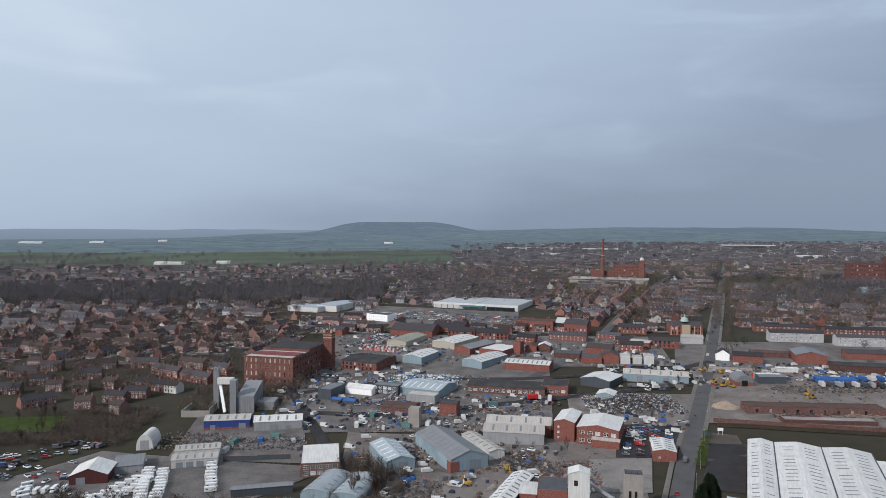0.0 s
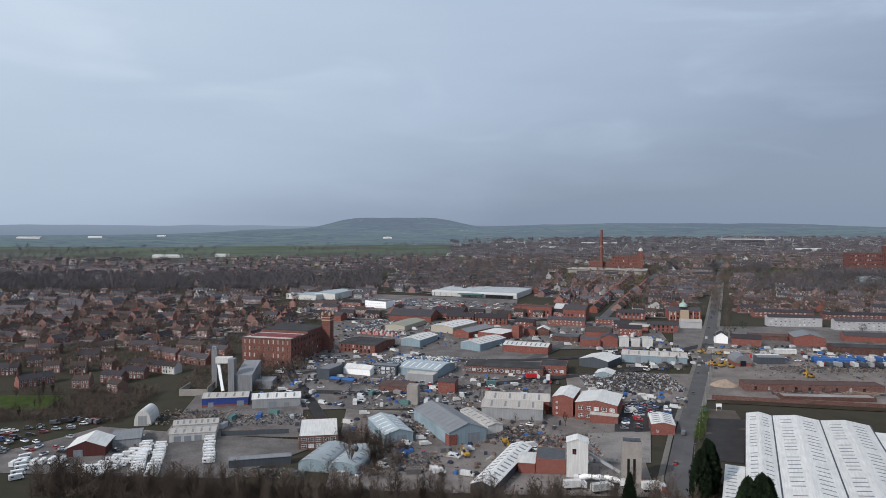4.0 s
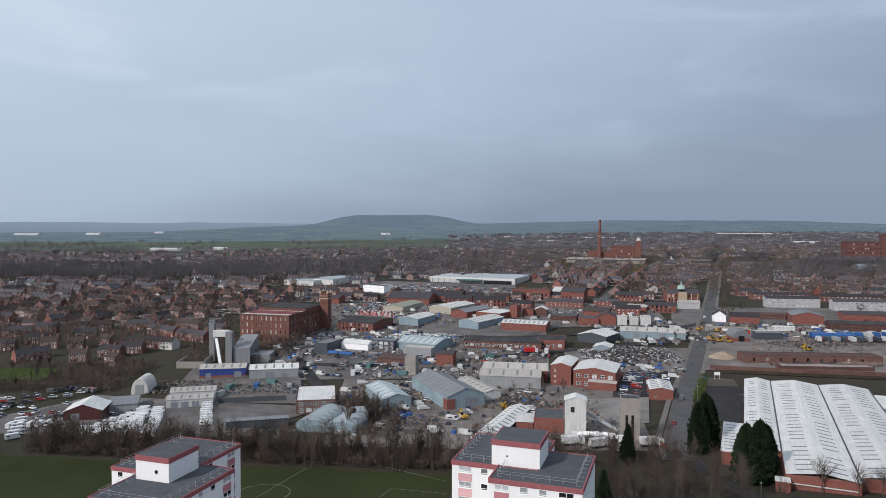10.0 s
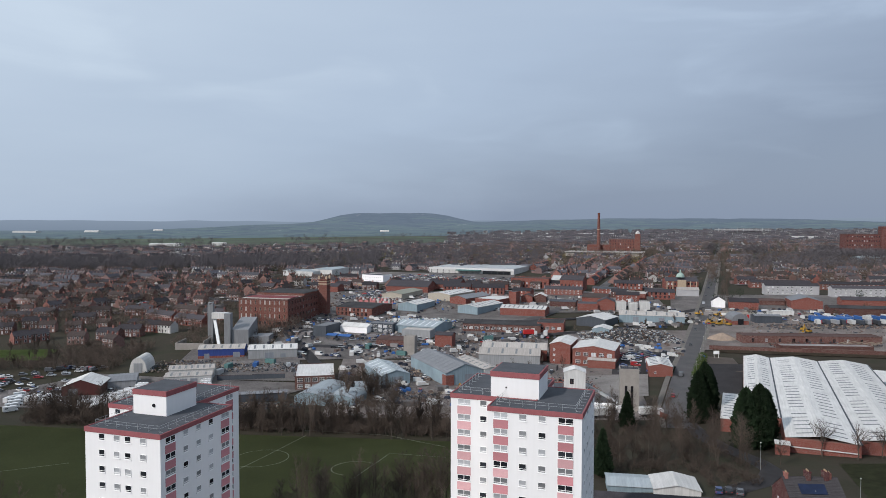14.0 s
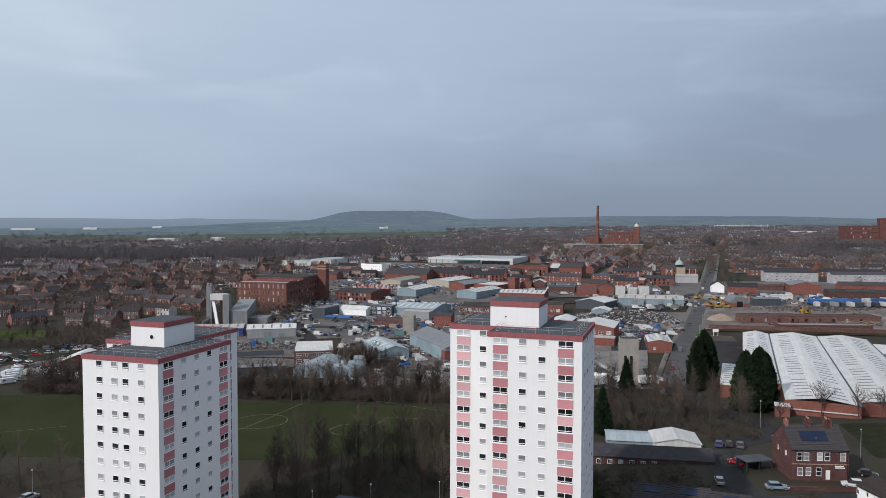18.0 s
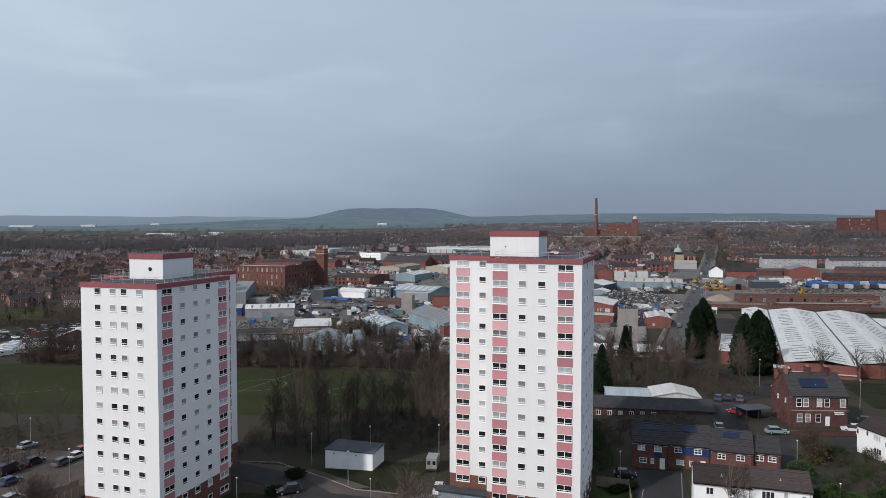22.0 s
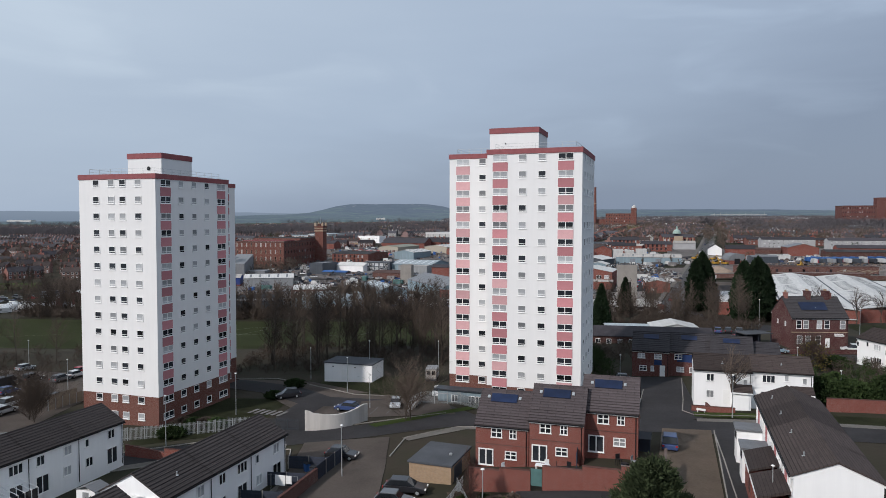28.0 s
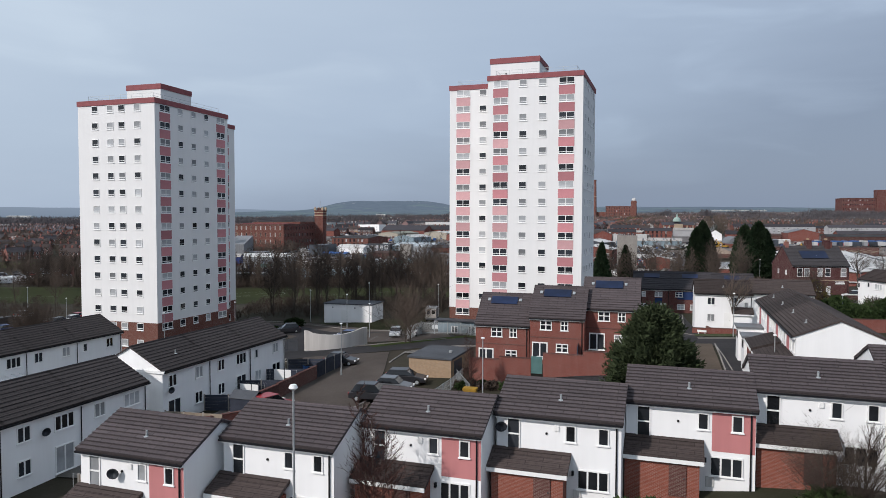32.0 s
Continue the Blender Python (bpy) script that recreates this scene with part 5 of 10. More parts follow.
def shed(x, y, z, rot, w, d, h, label, rise=1.8, axis="x", wall="clad_grey", roof="roof_grey", lights=0, lmat="rooflight", shutters=(), brick=0.0, bmat="brick_red", wins=(), name="warehouse", group="", parapet=False):
    """A shed. Front faces -y. shutters: (x, width, height); wins: (kind, x, z)."""
    s = thing(name, pose(x, y, z, 0, 0, rot), label, "warehouse" if name == "warehouse" else name.replace("_", " "), group)
    part("wall", gable_walls(w, d, h, rise, axis, wall), None, s)
    if brick:
        part("plinth", boxes((-0.06, -0.06, -2, w + 0.06, d + 0.06, brick)), bmat, s, "brick lower wall")
    if rise > 0:
        part("roof", gable_roof(w, d, h, rise, axis, roof), None, s)
        a, b = (d, w) if axis == "x" else (w, d)
        ang = math.degrees(math.atan2(rise, a / 2))
        for k in range(lights):
            p = b * (k + 0.7) / (lights + 0.4)
            for sd in (0.25, 0.75):
                q = a * sd
                zz = h + rise * (1 - abs(sd - 0.5) * 2) + 0.16
                ln = a * 0.17
                tilt = ang if sd < 0.5 else -ang
                if axis == "x":
                    part("rooflight", boxes((-0.55, -ln, -0.02, 0.55, ln, 0.04)), lmat, s, "", pose(p, q, zz, tilt, 0, 0))
                else:
                    part("rooflight", boxes((-ln, -0.55, -0.02, ln, 0.55, 0.04)), lmat, s, "", pose(q, p, zz, 0, -tilt, 0))
    else:
        part("roof", boxes((0.25, 0.25, h - 0.02, w - 0.25, d - 0.25, h + 0.12)), roof, s)
        part("parapet", boxes((0, 0, h - 0.01, w, 0.25, h + 0.35), (0, d - 0.25, h - 0.01, w, d, h + 0.35), (0, 0.25, h - 0.01, 0.25, d - 0.25, h + 0.35), (w - 0.25, 0.25, h - 0.01, w, d - 0.25, h + 0.35)), wall, s)
    for sx, sw, sh in shutters:
        part("roller_shutter", boxes((sx - sw / 2, -0.12, -0.5, sx + sw / 2, -0.02, sh)), [SHUT], s, "roller shutter door")
    for kind, wx, wz in wins:
        put_window(kind, s, pose(wx, -0.02, wz), rng, 0.3, far=True)
    return s


M["concrete_worn"] = plain("worn_concrete", (0.20, 0.18, 0.168), 0.92, var=0.2, scale=0.3, fine=4)
M["pale_dust"] = plain("cement_dust", (0.36, 0.335, 0.32), 0.95, var=0.3, scale=0.08, fine=1.0)
M["roof_moss"] = sheet("mossy_sheet_roof", (0.24, 0.245, 0.20), 0.5, rough=0.85)
M["roof_super"] = sheet("pale_grey_roof", (0.36, 0.375, 0.385), 1.2, rough=0.6)
M["far_white"] = plain("far_white_paint", (0.58, 0.58, 0.58), 0.6, var=0.1, bump=0)
M["roof_red"] = plain("faded_red_roof", (0.17, 0.055, 0.06), 0.9, var=0.3, scale=0.15, fine=2)
M["roof_tar"] = plain("tarred_roof", (0.045, 0.044, 0.046), 0.9, var=0.4, scale=0.12, fine=1.5)
M["cream_brick"] = brick("cream_painted_brick", (0.42, 0.385, 0.32))
M["far_panel"] = plain("pale_panel_wall", (0.36, 0.36, 0.37), 0.8, var=0.12, scale=0.2)
M["red_wall"] = sheet("dark_red_cladding", (0.075, 0.022, 0.02), 0.4)
window_set("mill", 1.6, 2.3, 2, 0.8, "brick_dark")
window_set("factory", 2.6, 2.0, 3, 0.9)
rng = random.Random(77)
GR = "sheds of the trading estate"
shed(-180.2, 320.8, -7.7, 12, 17, 17, 4.4, "caravan showroom with dark red walls and pale roof", 3.2, "y", "red_wall", "roof_white", 0, shutters=((5, 4, 3.4),), name="showroom")
shed(-166.7, 336.1, -8.3, 20, 13.5, 18, 4, "plain grey metal shed beside the caravans", 0.8, "x", "clad_grey", "roof_grey", group=GR)
shed(-141.8, 345.5, -8.2, 14, 22.5, 11, 4.2, "long low workshop with white panel front", 1.0, "x", "clad_white", "roof_cement", 5, shutters=((4, 3.5, 3), (9, 3.5, 3), (14, 3.5, 3), (19, 3.5, 3)), group=GR)
shed(-144.5, 357.5, -8.2, 14, 22.5, 10, 5.2, "cream-roofed workshop with a row of rooflights", 1.4, "x", "clad_white", "roof_cement", 7, group=GR)
shed(-146.5, 405.5, -6.5, 9, 26.5, 14, 5.6, "navy blue metal shed with a pale roof", 1.6, "x", "clad_navy", "roof_cement", 5, shutters=((5, 3, 3), (22, 4, 3.6)), brick=1.6, group=GR)
shed(-116.0, 402.6, -6.2, 11, 28, 15, 5.6, "cream metal shed with rooflights and shutters", 1.8, "x", "clad_grey", "roof_white", 5, shutters=((12, 5, 3.8), (20, 3, 3)), group=GR)
b7 = shed(-72.9, 331.4, -6.7, 10, 19, 30, 6.2, "two-storey brick depot with a white flat roof", 0, "x", "brick_dark", "roof_white", wins=[("factory", 2.5 + 3.5 * k, zz) for k in range(5) for zz in (1.6, 4.6)], name="depot")
for k in range(6):
    put_window("factory", b7, pose(-0.02, 2.5 + 4.6 * k, 4.6, 0, 0, -90), rng, 0.4, far=True)
shed(-98.0, 303.7, -6.2, 14, 27, 5, 3.6, "open dark canopy over stored goods", 0.5, "x", "clad_dark", "roof_grey", name="canopy")


def barrel_store(x, y, z, rot, w, d, h, rise):
    """A store under a low curved sheet roof with dark rooflights."""
    t = thing("barrel_store", pose(x, y, z, 0, 0, rot), "pale blue curved-roof store with dark rooflights", "warehouse", GR)
    prof = [(w * 0.5 * (1 - math.cos(k * math.pi / 12)), h + rise * math.sin(k * math.pi / 12)) for k in range(13)]
    b = bmesh.new()
    A = [b.verts.new((p, 0, q)) for p, q in [(0, -2), *prof, (w, -2)]]
    B = [b.verts.new((p, d, q)) for p, q in [(0, -2), *prof, (w, -2)]]
    for i in range(len(A)):
        b.faces.new((A[i], A[(i + 1) % len(A)], B[(i + 1) % len(A)], B[i]))
    b.faces.new(A)
    b.faces.new(B[::-1])
    part("wall", b, "clad_blue", t)
    b = bmesh.new()
    A = [[b.verts.new((p + (p - w / 2) * 0.01, e, q + up)) for p, q in prof] for e in (-0.3, d + 0.3) for up in (0.03, 0.16)]
    for i in range(12):
        for u, v in ((0, 2), (1, 3)):
            b.faces.new((A[u][i], A[u][i + 1], A[v][i + 1], A[v][i]))
        for u, v in ((0, 1), (2, 3)):
            b.faces.new((A[u][i], A[u][i + 1], A[v][i + 1], A[v][i]))
    part("roof", b, "roof_blue", t)
    for k in range(5):
        for i in (3, 8):
            (p0, q0), (p1, q1) = prof[i], prof[i + 1]
            a = math.degrees(math.atan2(q1 - q0, p1 - p0))
            part("rooflight", boxes((-1.2, -0.5, 0, 1.2, 0.5, 0.05)), "rooflight", t, "", pose((p0 + p1) / 2, d * (k + 0.6) / 5.2, (q0 + q1) / 2 + 0.2, 0, -a, 0))


for k in range(2):
    barrel_store(-66.2 + 13.6 * k, 300.0 - 3.4 * k, -5.6, -14, 13.8, 26, 3.0, 2.7)
shed(-31.4, 337.6, -6.1, 22, 14.5, 32, 5.0, "pale teal metal workshop with a low gable", 2.2, "y", "clad_blue", "roof_blue", 5, "rooflight_pale", shutters=((8.5, 5, 4),), group=GR)
big = shed(0.1, 335.6, -5.7, 24, 20.5, 48, 6.4, "large teal shed with a dark grey roof", 3.6, "y", "clad_blue", "roof_grey", 9, "rooflight", shutters=((13.5, 6.5, 5),), group=GR)
part("annexe", boxes((-0.3, -0.3, -1, 4.2, 4, 5.2)), "brick_red", big, "brick corner office")
shed(20.0, 353.7, -5.4, 24, 9, 34, 4.2, "lean white-roofed store beside the shed", 1.0, "y", "clad_white", "roof_cement", 6, group=GR)
shed(18.0, 380.3, -4.9, -9, 33.5, 16, 6.6, "grey clad twin-bay works with rooflights", 2.6, "x", "clad_grey", "roof_cement", 4, group=GR)
shed(20.5, 396.5, -4.9, -9, 37, 16, 6.9, "grey clad works bay with brick end", 2.6, "x", "brick_red", "roof_cement", 4, group=GR)
fac = shed(69.1, 376.6, -3.7, -20, 22.5, 26, 9.4, "two-storey red brick factory with a white roof", 2.0, "y", "brick_red", "roof_white", 0, wins=[("factory", 3 + 4.2 * k, 6.6) for k in range(5)] + [("factory", 3 + 4.2 * k, 2.4) for k in range(3)], name="factory")
shed(57.6, 383.0, -3.9, -20, 11.4, 24, 11.0, "taller brick stair wing of the factory", 1.6, "y", "brick_red", "roof_white", 0, wins=[("house", 2.5, zz) for zz in (2, 5, 8)], name="factory")
shed(76.0, 370.0, -3.8, -20, 14.5, 5.5, 4.6, "brick lean-to with a pale roof", 0.8, "x", "brick_red", "roof_cement", 0, name="factory")
shed(102.4, 347.5, -3.0, -12, 11.4, 20, 5.2, "small red brick unit with a white ribbed roof", 1.2, "y", "brick_red", "roof_white", 5, wins=[("house", 3, 1.8)], group=GR)
s1 = shed(49.2, 286.5, -2.7, -10, 8.8, 7.5, 14.8, "tall white clad batching tower", 1.5, "y", "clad_white", "roof_white", 0, name="silo_tower")
put_window("mill", s1, pose(3.2, -0.02, 11.0), rng, 0, far=True)
s2 = shed(70.2, 277.0, -1.8, -10, 7.4, 6.6, 17.0, "tall pale concrete silo tower with dark slots", 0, "y", "concrete", "roof_felt", 0, name="silo_tower")
for xx in (2.3, 4.6):
    part("slot", boxes((xx - 0.5, -0.12, -0.5, xx + 0.5, -0.01, 10.5)), "black_plastic", s2)
bm = bmesh.new()
for k in range(9):
    box(bm, 0.1 + k * 0.8, 0.2, 17.0, 0.5 + k * 0.8, 0.6, 18.0 + 0.5 * (k % 3 == 0))
part("hopper_rail", bm, "steel_dark", s2)
shed(8.6, 270, -3.8, -22.7, 9.6, 54, 4.4, "long white-roofed shed with dark rooflights", 1.7, "y", "clad_dark", "roof_white", 12, group=GR)
shed(37.0, 292.0, -3.4, -10, 12.6, 16, 6.4, "dark-roofed red brick store", 0, "x", "brick_red", "roof_felt", name="depot")
shed(29.5, 293.0, -3.4, -10, 7.2, 14, 4.6, "pale red lean-to store with white roof", 0.8, "x", "brick_red", "roof_white", name="depot")
shed(11.5, 481.5, -1.3, -13, 54, 22, 5.4, "long low red brick works with dark roof", 1.6, "x", "brick_dark", "roof_tar", 0, wins=[("factory", 2 + 3.9 * k, 2.6) for k in range(13)], name="works")
shed(62.5, 475.0, -1.0, -13, 18, 22, 6.4, "red brick works wing with tall windows", 0, "x", "brick_red", "roof_tar", 0, wins=[("factory", 3 + 4 * k, 3) for k in range(4)], name="works")
shed(-36.3, 478.3, -2.1, -24, 31, 30, 5.4, "pale blue roofed works with rooflights", 2.2, "x", "clad_blue", "roof_blue", 6, "rooflight_pale", group=GR)
shed(-25.2, 408.0, -4.4, -10, 6.6, 6.4, 11.0, "square weathered concrete silo", 0, "x", "concrete", "concrete", 0, name="silo_tower")
shed(94.4, 500.5, 0.2, -35, 22, 24, 5.4, "black-walled shed with a white roof", 2.2, "y", "clad_dark", "roof_white", 0, group=GR)
shed(127.9, 511.4, 1.3, -16, 46, 20, 5.2, "long teal and cream trade counter shed", 2.0, "x", "clad_blue", "roof_cement", 6, shutters=((12, 4, 4), (30, 4, 4)), group=GR)
shed(96.5, 456.2, -0.6, -22, 11.5, 13, 5.0, "small pale blue shed by the scrap yard", 1.6, "y", "clad_blue", "roof_white", 0, group=GR)
shed(222.5, 497.8, 2.4, -3, 18.6, 9, 5.0, "open-fronted grey plant store", 0.8, "x", "clad_dark", "roof_grey", 0, name="canopy")
shed(182.6, 424.7, 0.3, -4, 82, 12, 4.6, "roofless brick rail shed with graffiti", 0.0, "x", "brick_dark", "roof_felt_red", 0, wins=[("mill", 6 + 8 * k, 2.2) for k in range(9)], name="derelict_shed")
shed(196, 404, -0.2, -4, 52, 8, 2.6, "broken brick rail platform", 0.0, "x", "brick_dark", "yard_grey", 0, name="derelict_shed")
# arched brick store
ar = thing("arched_store", pose(203.1, 490.7, 2.1, 0, 0, -4), "brick store with a dark arched roof", "store")
part("wall", boxes((0, 0, -1, 11.4, 16, 3.0)), "brick_red", ar)
bm = bmesh.new()
prof = [(5.7 - 5.9 * math.cos(k * math.pi / 14), 2.9 + 5.0 * math.sin(k * math.pi / 14)) for k in range(15)]
vs = [[bm.verts.new((px, e, pz)) for px, pz in prof] for e in (-0.2, 16.2)]
for i in range(14):
    bm.faces.new((vs[0][i], vs[0][i + 1], vs[1][i + 1], vs[1][i]))
bm.faces.new(vs[0])
bm.faces.new(vs[1])
part("roof", bm, "roof_grey", ar)
part("door", boxes((3.7, -0.3, -0.5, 7.7, -0.21, 4.2)), "black_plastic", ar)
ar2 = thing("arched_store", pose(-172.8, 374.1, -7.9, 0, 0, 6), "white arched fabric store", "store")
bm = bmesh.new()
prof = [(4.6 - 4.6 * math.cos(k * math.pi / 14), -1 + 9.2 * math.sin(k * math.pi / 14) ** 0.8) for k in range(15)]
vs = [[bm.verts.new((px, e, pz)) for px, pz in prof] for e in (0, 15)]
for i in range(14):
    bm.faces.new((vs[0][i], vs[0][i + 1], vs[1][i + 1], vs[1][i]))
bm.faces.new(vs[0])
bm.faces.new(vs[1])
part("cover", bm, "roof_white", ar2)
part("door", boxes((2.3, -0.15, -1, 6.9, -0.02, 5.0)), "clad_grey", ar2)
# concrete plant
M["plant_grey"] = sheet("plant_grey_cladding", (0.20, 0.205, 0.215), 0.4)
cp = thing("concrete_plant", pose(-141.6, 438.3, -5.0, 0, 0, 2), "grey concrete batching plant with towers and a sloping hall", "industrial plant")
bm = bmesh.new()
prof = [(1.5, -1), (26, -1), (26, 15.5), (1.5, 10.5)]
vs = [[bm.verts.new((e, py, pz)) for py, pz in prof] for e in (4.2, 15.0)]
for i in range(4):
    bm.faces.new((vs[0][i], vs[0][(i + 1) % 4], vs[1][(i + 1) % 4], vs[1][i]))
bm.faces.new(vs[0])
bm.faces.new(vs[1])
part("hall", bm, "plant_grey", cp, "grey hall with a sloping roof")
part("tower", boxes((0.0, 0, -1, 4.0, 5.5, 21.0)), "plant_grey", cp, "square grey mixer tower")
part("silo", boxes((-14.0, 12, -1, -10.6, 16, 25.5)), "plant_grey", cp, "tall narrow grey tower")
part("silo_head", boxes((-13.6, 12.4, 25.5, -13.2, 15.6, 27.0), (-11.4, 12.4, 25.5, -11.0, 15.6, 27.0), (-13.6, 12.4, 26.6, -11.0, 12.8, 27.0)), "galv", cp)
part("gantry", boxes((-10.5, 9, 16.5, -0.1, 13, 20.5)), "roof_white", cp, "white gantry between the towers")
bm = bmesh.new()
tube(bm, (-3.5, 1.5, 0), (-9.5, 12, 17), 1.3, n=4)
part("conveyor", bm, "galv", cp, "inclined conveyor")
part("store", boxes((15.2, 6, -1, 27, 20, 5.5)), "plant_grey", cp)
part("bund_wall", boxes((-29, -6, -1, -11, -5.4, 3.2), (-11.5, -5.4, -1, -11, 10, 4.5), (-29, -5.4, -1, -28.5, 14, 3.2)), "concrete", cp, "stained concrete bund wall")
bm = bmesh.new()
tube(bm, (72, 288, -1.0), (55, 296, 7.5), 0.8, n=4)
single("conveyor", bm, "galv", Matrix(), "inclined steel conveyor between silo towers", "conveyor")

# great white warehouse beside the road
gw = thing("distribution_warehouse", pose(97.7, 225.6, 0.0, 0, 0, -23.1), "vast white-roofed brick warehouse with rows of rooflights", "warehouse")
LW = 143
for k, (a, b, rise, y0) in enumerate(((0, 12.3, 1.3, 24), (12.3, 33.8, 1.5, 0), (33.8, 55.4, 1.5, 5.5))):
    part("wall", boxes((a + 0.02, y0, -3, b - 0.02, LW, 5.4)), "brick_red", gw)
    me = gable_roof(b - a - 0.5, LW - y0, 5.42, rise, "y", "roof_white", 0.1)
    part("roof", me, None, gw, "white ribbed sheet roof", pose(a + 0.25, y0, 0))
    ang = math.degrees(math.atan2(rise, (b - a) / 2))
    lm = mesh_of("rooflight", boxes((-(b - a) * 0.115, -0.36, -0.02, (b - a) * 0.115, 0.36, 0.05)), "rooflight")
    n = 27 if k else 22
    for sd in (0.27, 0.73):
        for j in range(n):
            yy = y0 + 4 + j * (LW - y0 - 8) / n
            if (j * 7 + int(sd * 10) + k) % 9 == 0:
                continue
            zz = 5.42 + rise * (1 - abs(sd - 0.5) * 2) + 0.17
            part("rooflight", lm, None, gw, "", pose(a + (b - a) * sd, yy, zz, 0, -ang if sd < 0.5 else ang, 0))
    part("gutter", boxes((b - 0.3, y0, 5.4, b + 0.3, LW, 5.62)), "steel_dark", gw)
part("office", boxes((-7.4, 19, -3, -0.05, 58.6, 4.4)), "brick_red", gw)
part("office_roof", boxes((-7.6, 18.8, 4.4, 0.0, 58.8, 4.6)), "roof_white", gw)
for j in range(9):
    part("rooflight", boxes((-6.6, 22 + 4 * j, 4.6, -3.0, 22.7 + 4 * j, 4.66)), "rooflight", gw)
part("gatehouse", boxes((9.4, -4.5, -3, 13.6, -0.05, 4.2)), "brick_red", gw)
part("gatehouse_roof", boxes((9.2, -4.7, 4.2, 13.8, -0.02, 4.4)), "roof_white", gw)
part("pipe", boxes((14, -0.5, 2.6, 33, -0.25, 2.9)), "clad_white", gw, "white pipe along the brick wall")
part("side_store", boxes((55.5, 108, -3, 68, 134, 4.6)), "clad_blue", gw)
part("side_store_roof", boxes((55.3, 107.8, 4.6, 68.2, 134.2, 4.85)), "roof_white", gw)

# long dark workshop with boats behind it
shed(30.5, 168.0, 2.2, -9, 34, 8, 3.2, "long low dark-roofed workshop with a cluttered yard", 1.8, "x", "brick_dark", "slate", 0, wins=[("house", 2 + 2.6 * k, 1.9) for k in range(8)], name="workshop")
shed(43, 181, 1.2, -9, 21, 9, 3.6, "pale blue roofed store with skylights", 0.8, "x", "clad_blue", "roof_blue", 0, name="workshop")
shed(54, 176.5, 1.8, -9, 11.5, 10, 3.8, "small store under a bright white roof", 1.2, "y", "clad_white", "roof_white", 0, name="workshop")

# old brick cotton mill with its stair tower
def mill(x, y, z, rot, w, d, h, floors, label, bays_w, bays_d, wall="brick_mill", roof="roof_felt_red"):
    m = thing("cotton_mill", pose(x, y, z, 0, 0, rot), label, "mill")
    part("wall", boxes((0, 0, -2, w, d, h)), wall, m)
    part("roof", boxes((0.4, 0.4, h, w - 0.4, d - 0.4, h + 0.2)), roof, m)
    for r in ((-0.2, -0.2, w + 0.2, 0.3), (-0.2, d - 0.3, w + 0.2, d + 0.2), (-0.2, 0.3, 0.3, d - 0.3), (w - 0.3, 0.3, w + 0.2, d - 0.3)):
        part("cornice", boxes((r[0], r[1], h - 0.6, r[2], r[3], h + 0.6)), "brick_dark", m)
    fh = h / floors
    for f in range(floors):
        for k in range(bays_w):
            put_window("mill", m, pose((k + 0.5) * w / bays_w, -0.03, (f + 0.5) * fh), rng, 0.2, far=True)
        for k in range(bays_d):
            put_window("mill", m, pose(w + 0.03, (k + 0.5) * d / bays_d, (f + 0.5) * fh, 0, 0, 90), rng, 0.1, far=True)
        part("band", boxes((-0.05, -0.06, f * fh + 0.1, w + 0.06, -0.01, f * fh + 0.35)), wall, m)
    return m


window_set("mill_pale", 1.0, 3.0, 1, 1.2, "stone")
ml = mill(-155.0, 514.0, -2.7, -14, 40, 62, 20.0, 4, "four-storey red brick cotton mill with many windows", 0, 13, roof="roof_tar")
for f in range(4):
    for k in range(10):
        put_window("mill_pale" if f else "mill", ml, pose(2.2 + 3.9 * k, -0.03, (f + 0.55) * 5.0), rng, 0.75 if f else 0.3, far=True)
part("roof", boxes((1.0, 1.0, 20.2, 39.0, 26, 20.5)), "roof_cement", ml, "pale weathered roof edge")
part("roof", boxes((3.0, 7.0, 20.5, 39.0, 20, 21.0)), "roof_red", ml, "faded red roof covering")
part("rear_wall", boxes((0.1, 28, 19.0, 39.9, 61.8, 22.0)), "brick_mill", ml, "raised rear storey")
part("rear_roof", boxes((0.6, 28.5, 22.0, 39.4, 61.3, 22.3)), "roof_tar", ml, "dark felt roof")
bm = boxes((40, 54, -2, 47, 61, 30.6), (39.6, 53.6, 24.4, 47.4, 61.4, 25.1), (39.5, 53.5, 30.6, 47.5, 61.5, 31.4))
tw = part("stair_tower", bm, "brick_mill", ml, "brick stair tower with pale stone bands")
part("band", boxes((39.7, 53.7, 27.0, 47.3, 61.3, 27.9), (39.7, 53.7, 29.3, 47.3, 61.3, 29.9)), "stone", tw, "pale sandstone band")
for x0, y0 in ((39.6, 53.6), (45.9, 53.6), (39.6, 59.9), (45.9, 59.9)):
    part("turret", boxes((x0, y0, 31.4, x0 + 1.5, y0 + 1.5, 33.4), (x0 + 0.3, y0 + 0.3, 33.4, x0 + 1.2, y0 + 1.2, 34.1)), "stone", tw, "stone corner turret")
part("tank", boxes((41.6, 55.6, 31.4, 45.4, 59.4, 33.2)), "brick_dark", tw)
bm = bmesh.new()
tube(bm, (43.5, 57.5, 33.2), (43.5, 57.5, 39), 0.12, 0.05, 5)
part("mast", bm, "galv", tw)

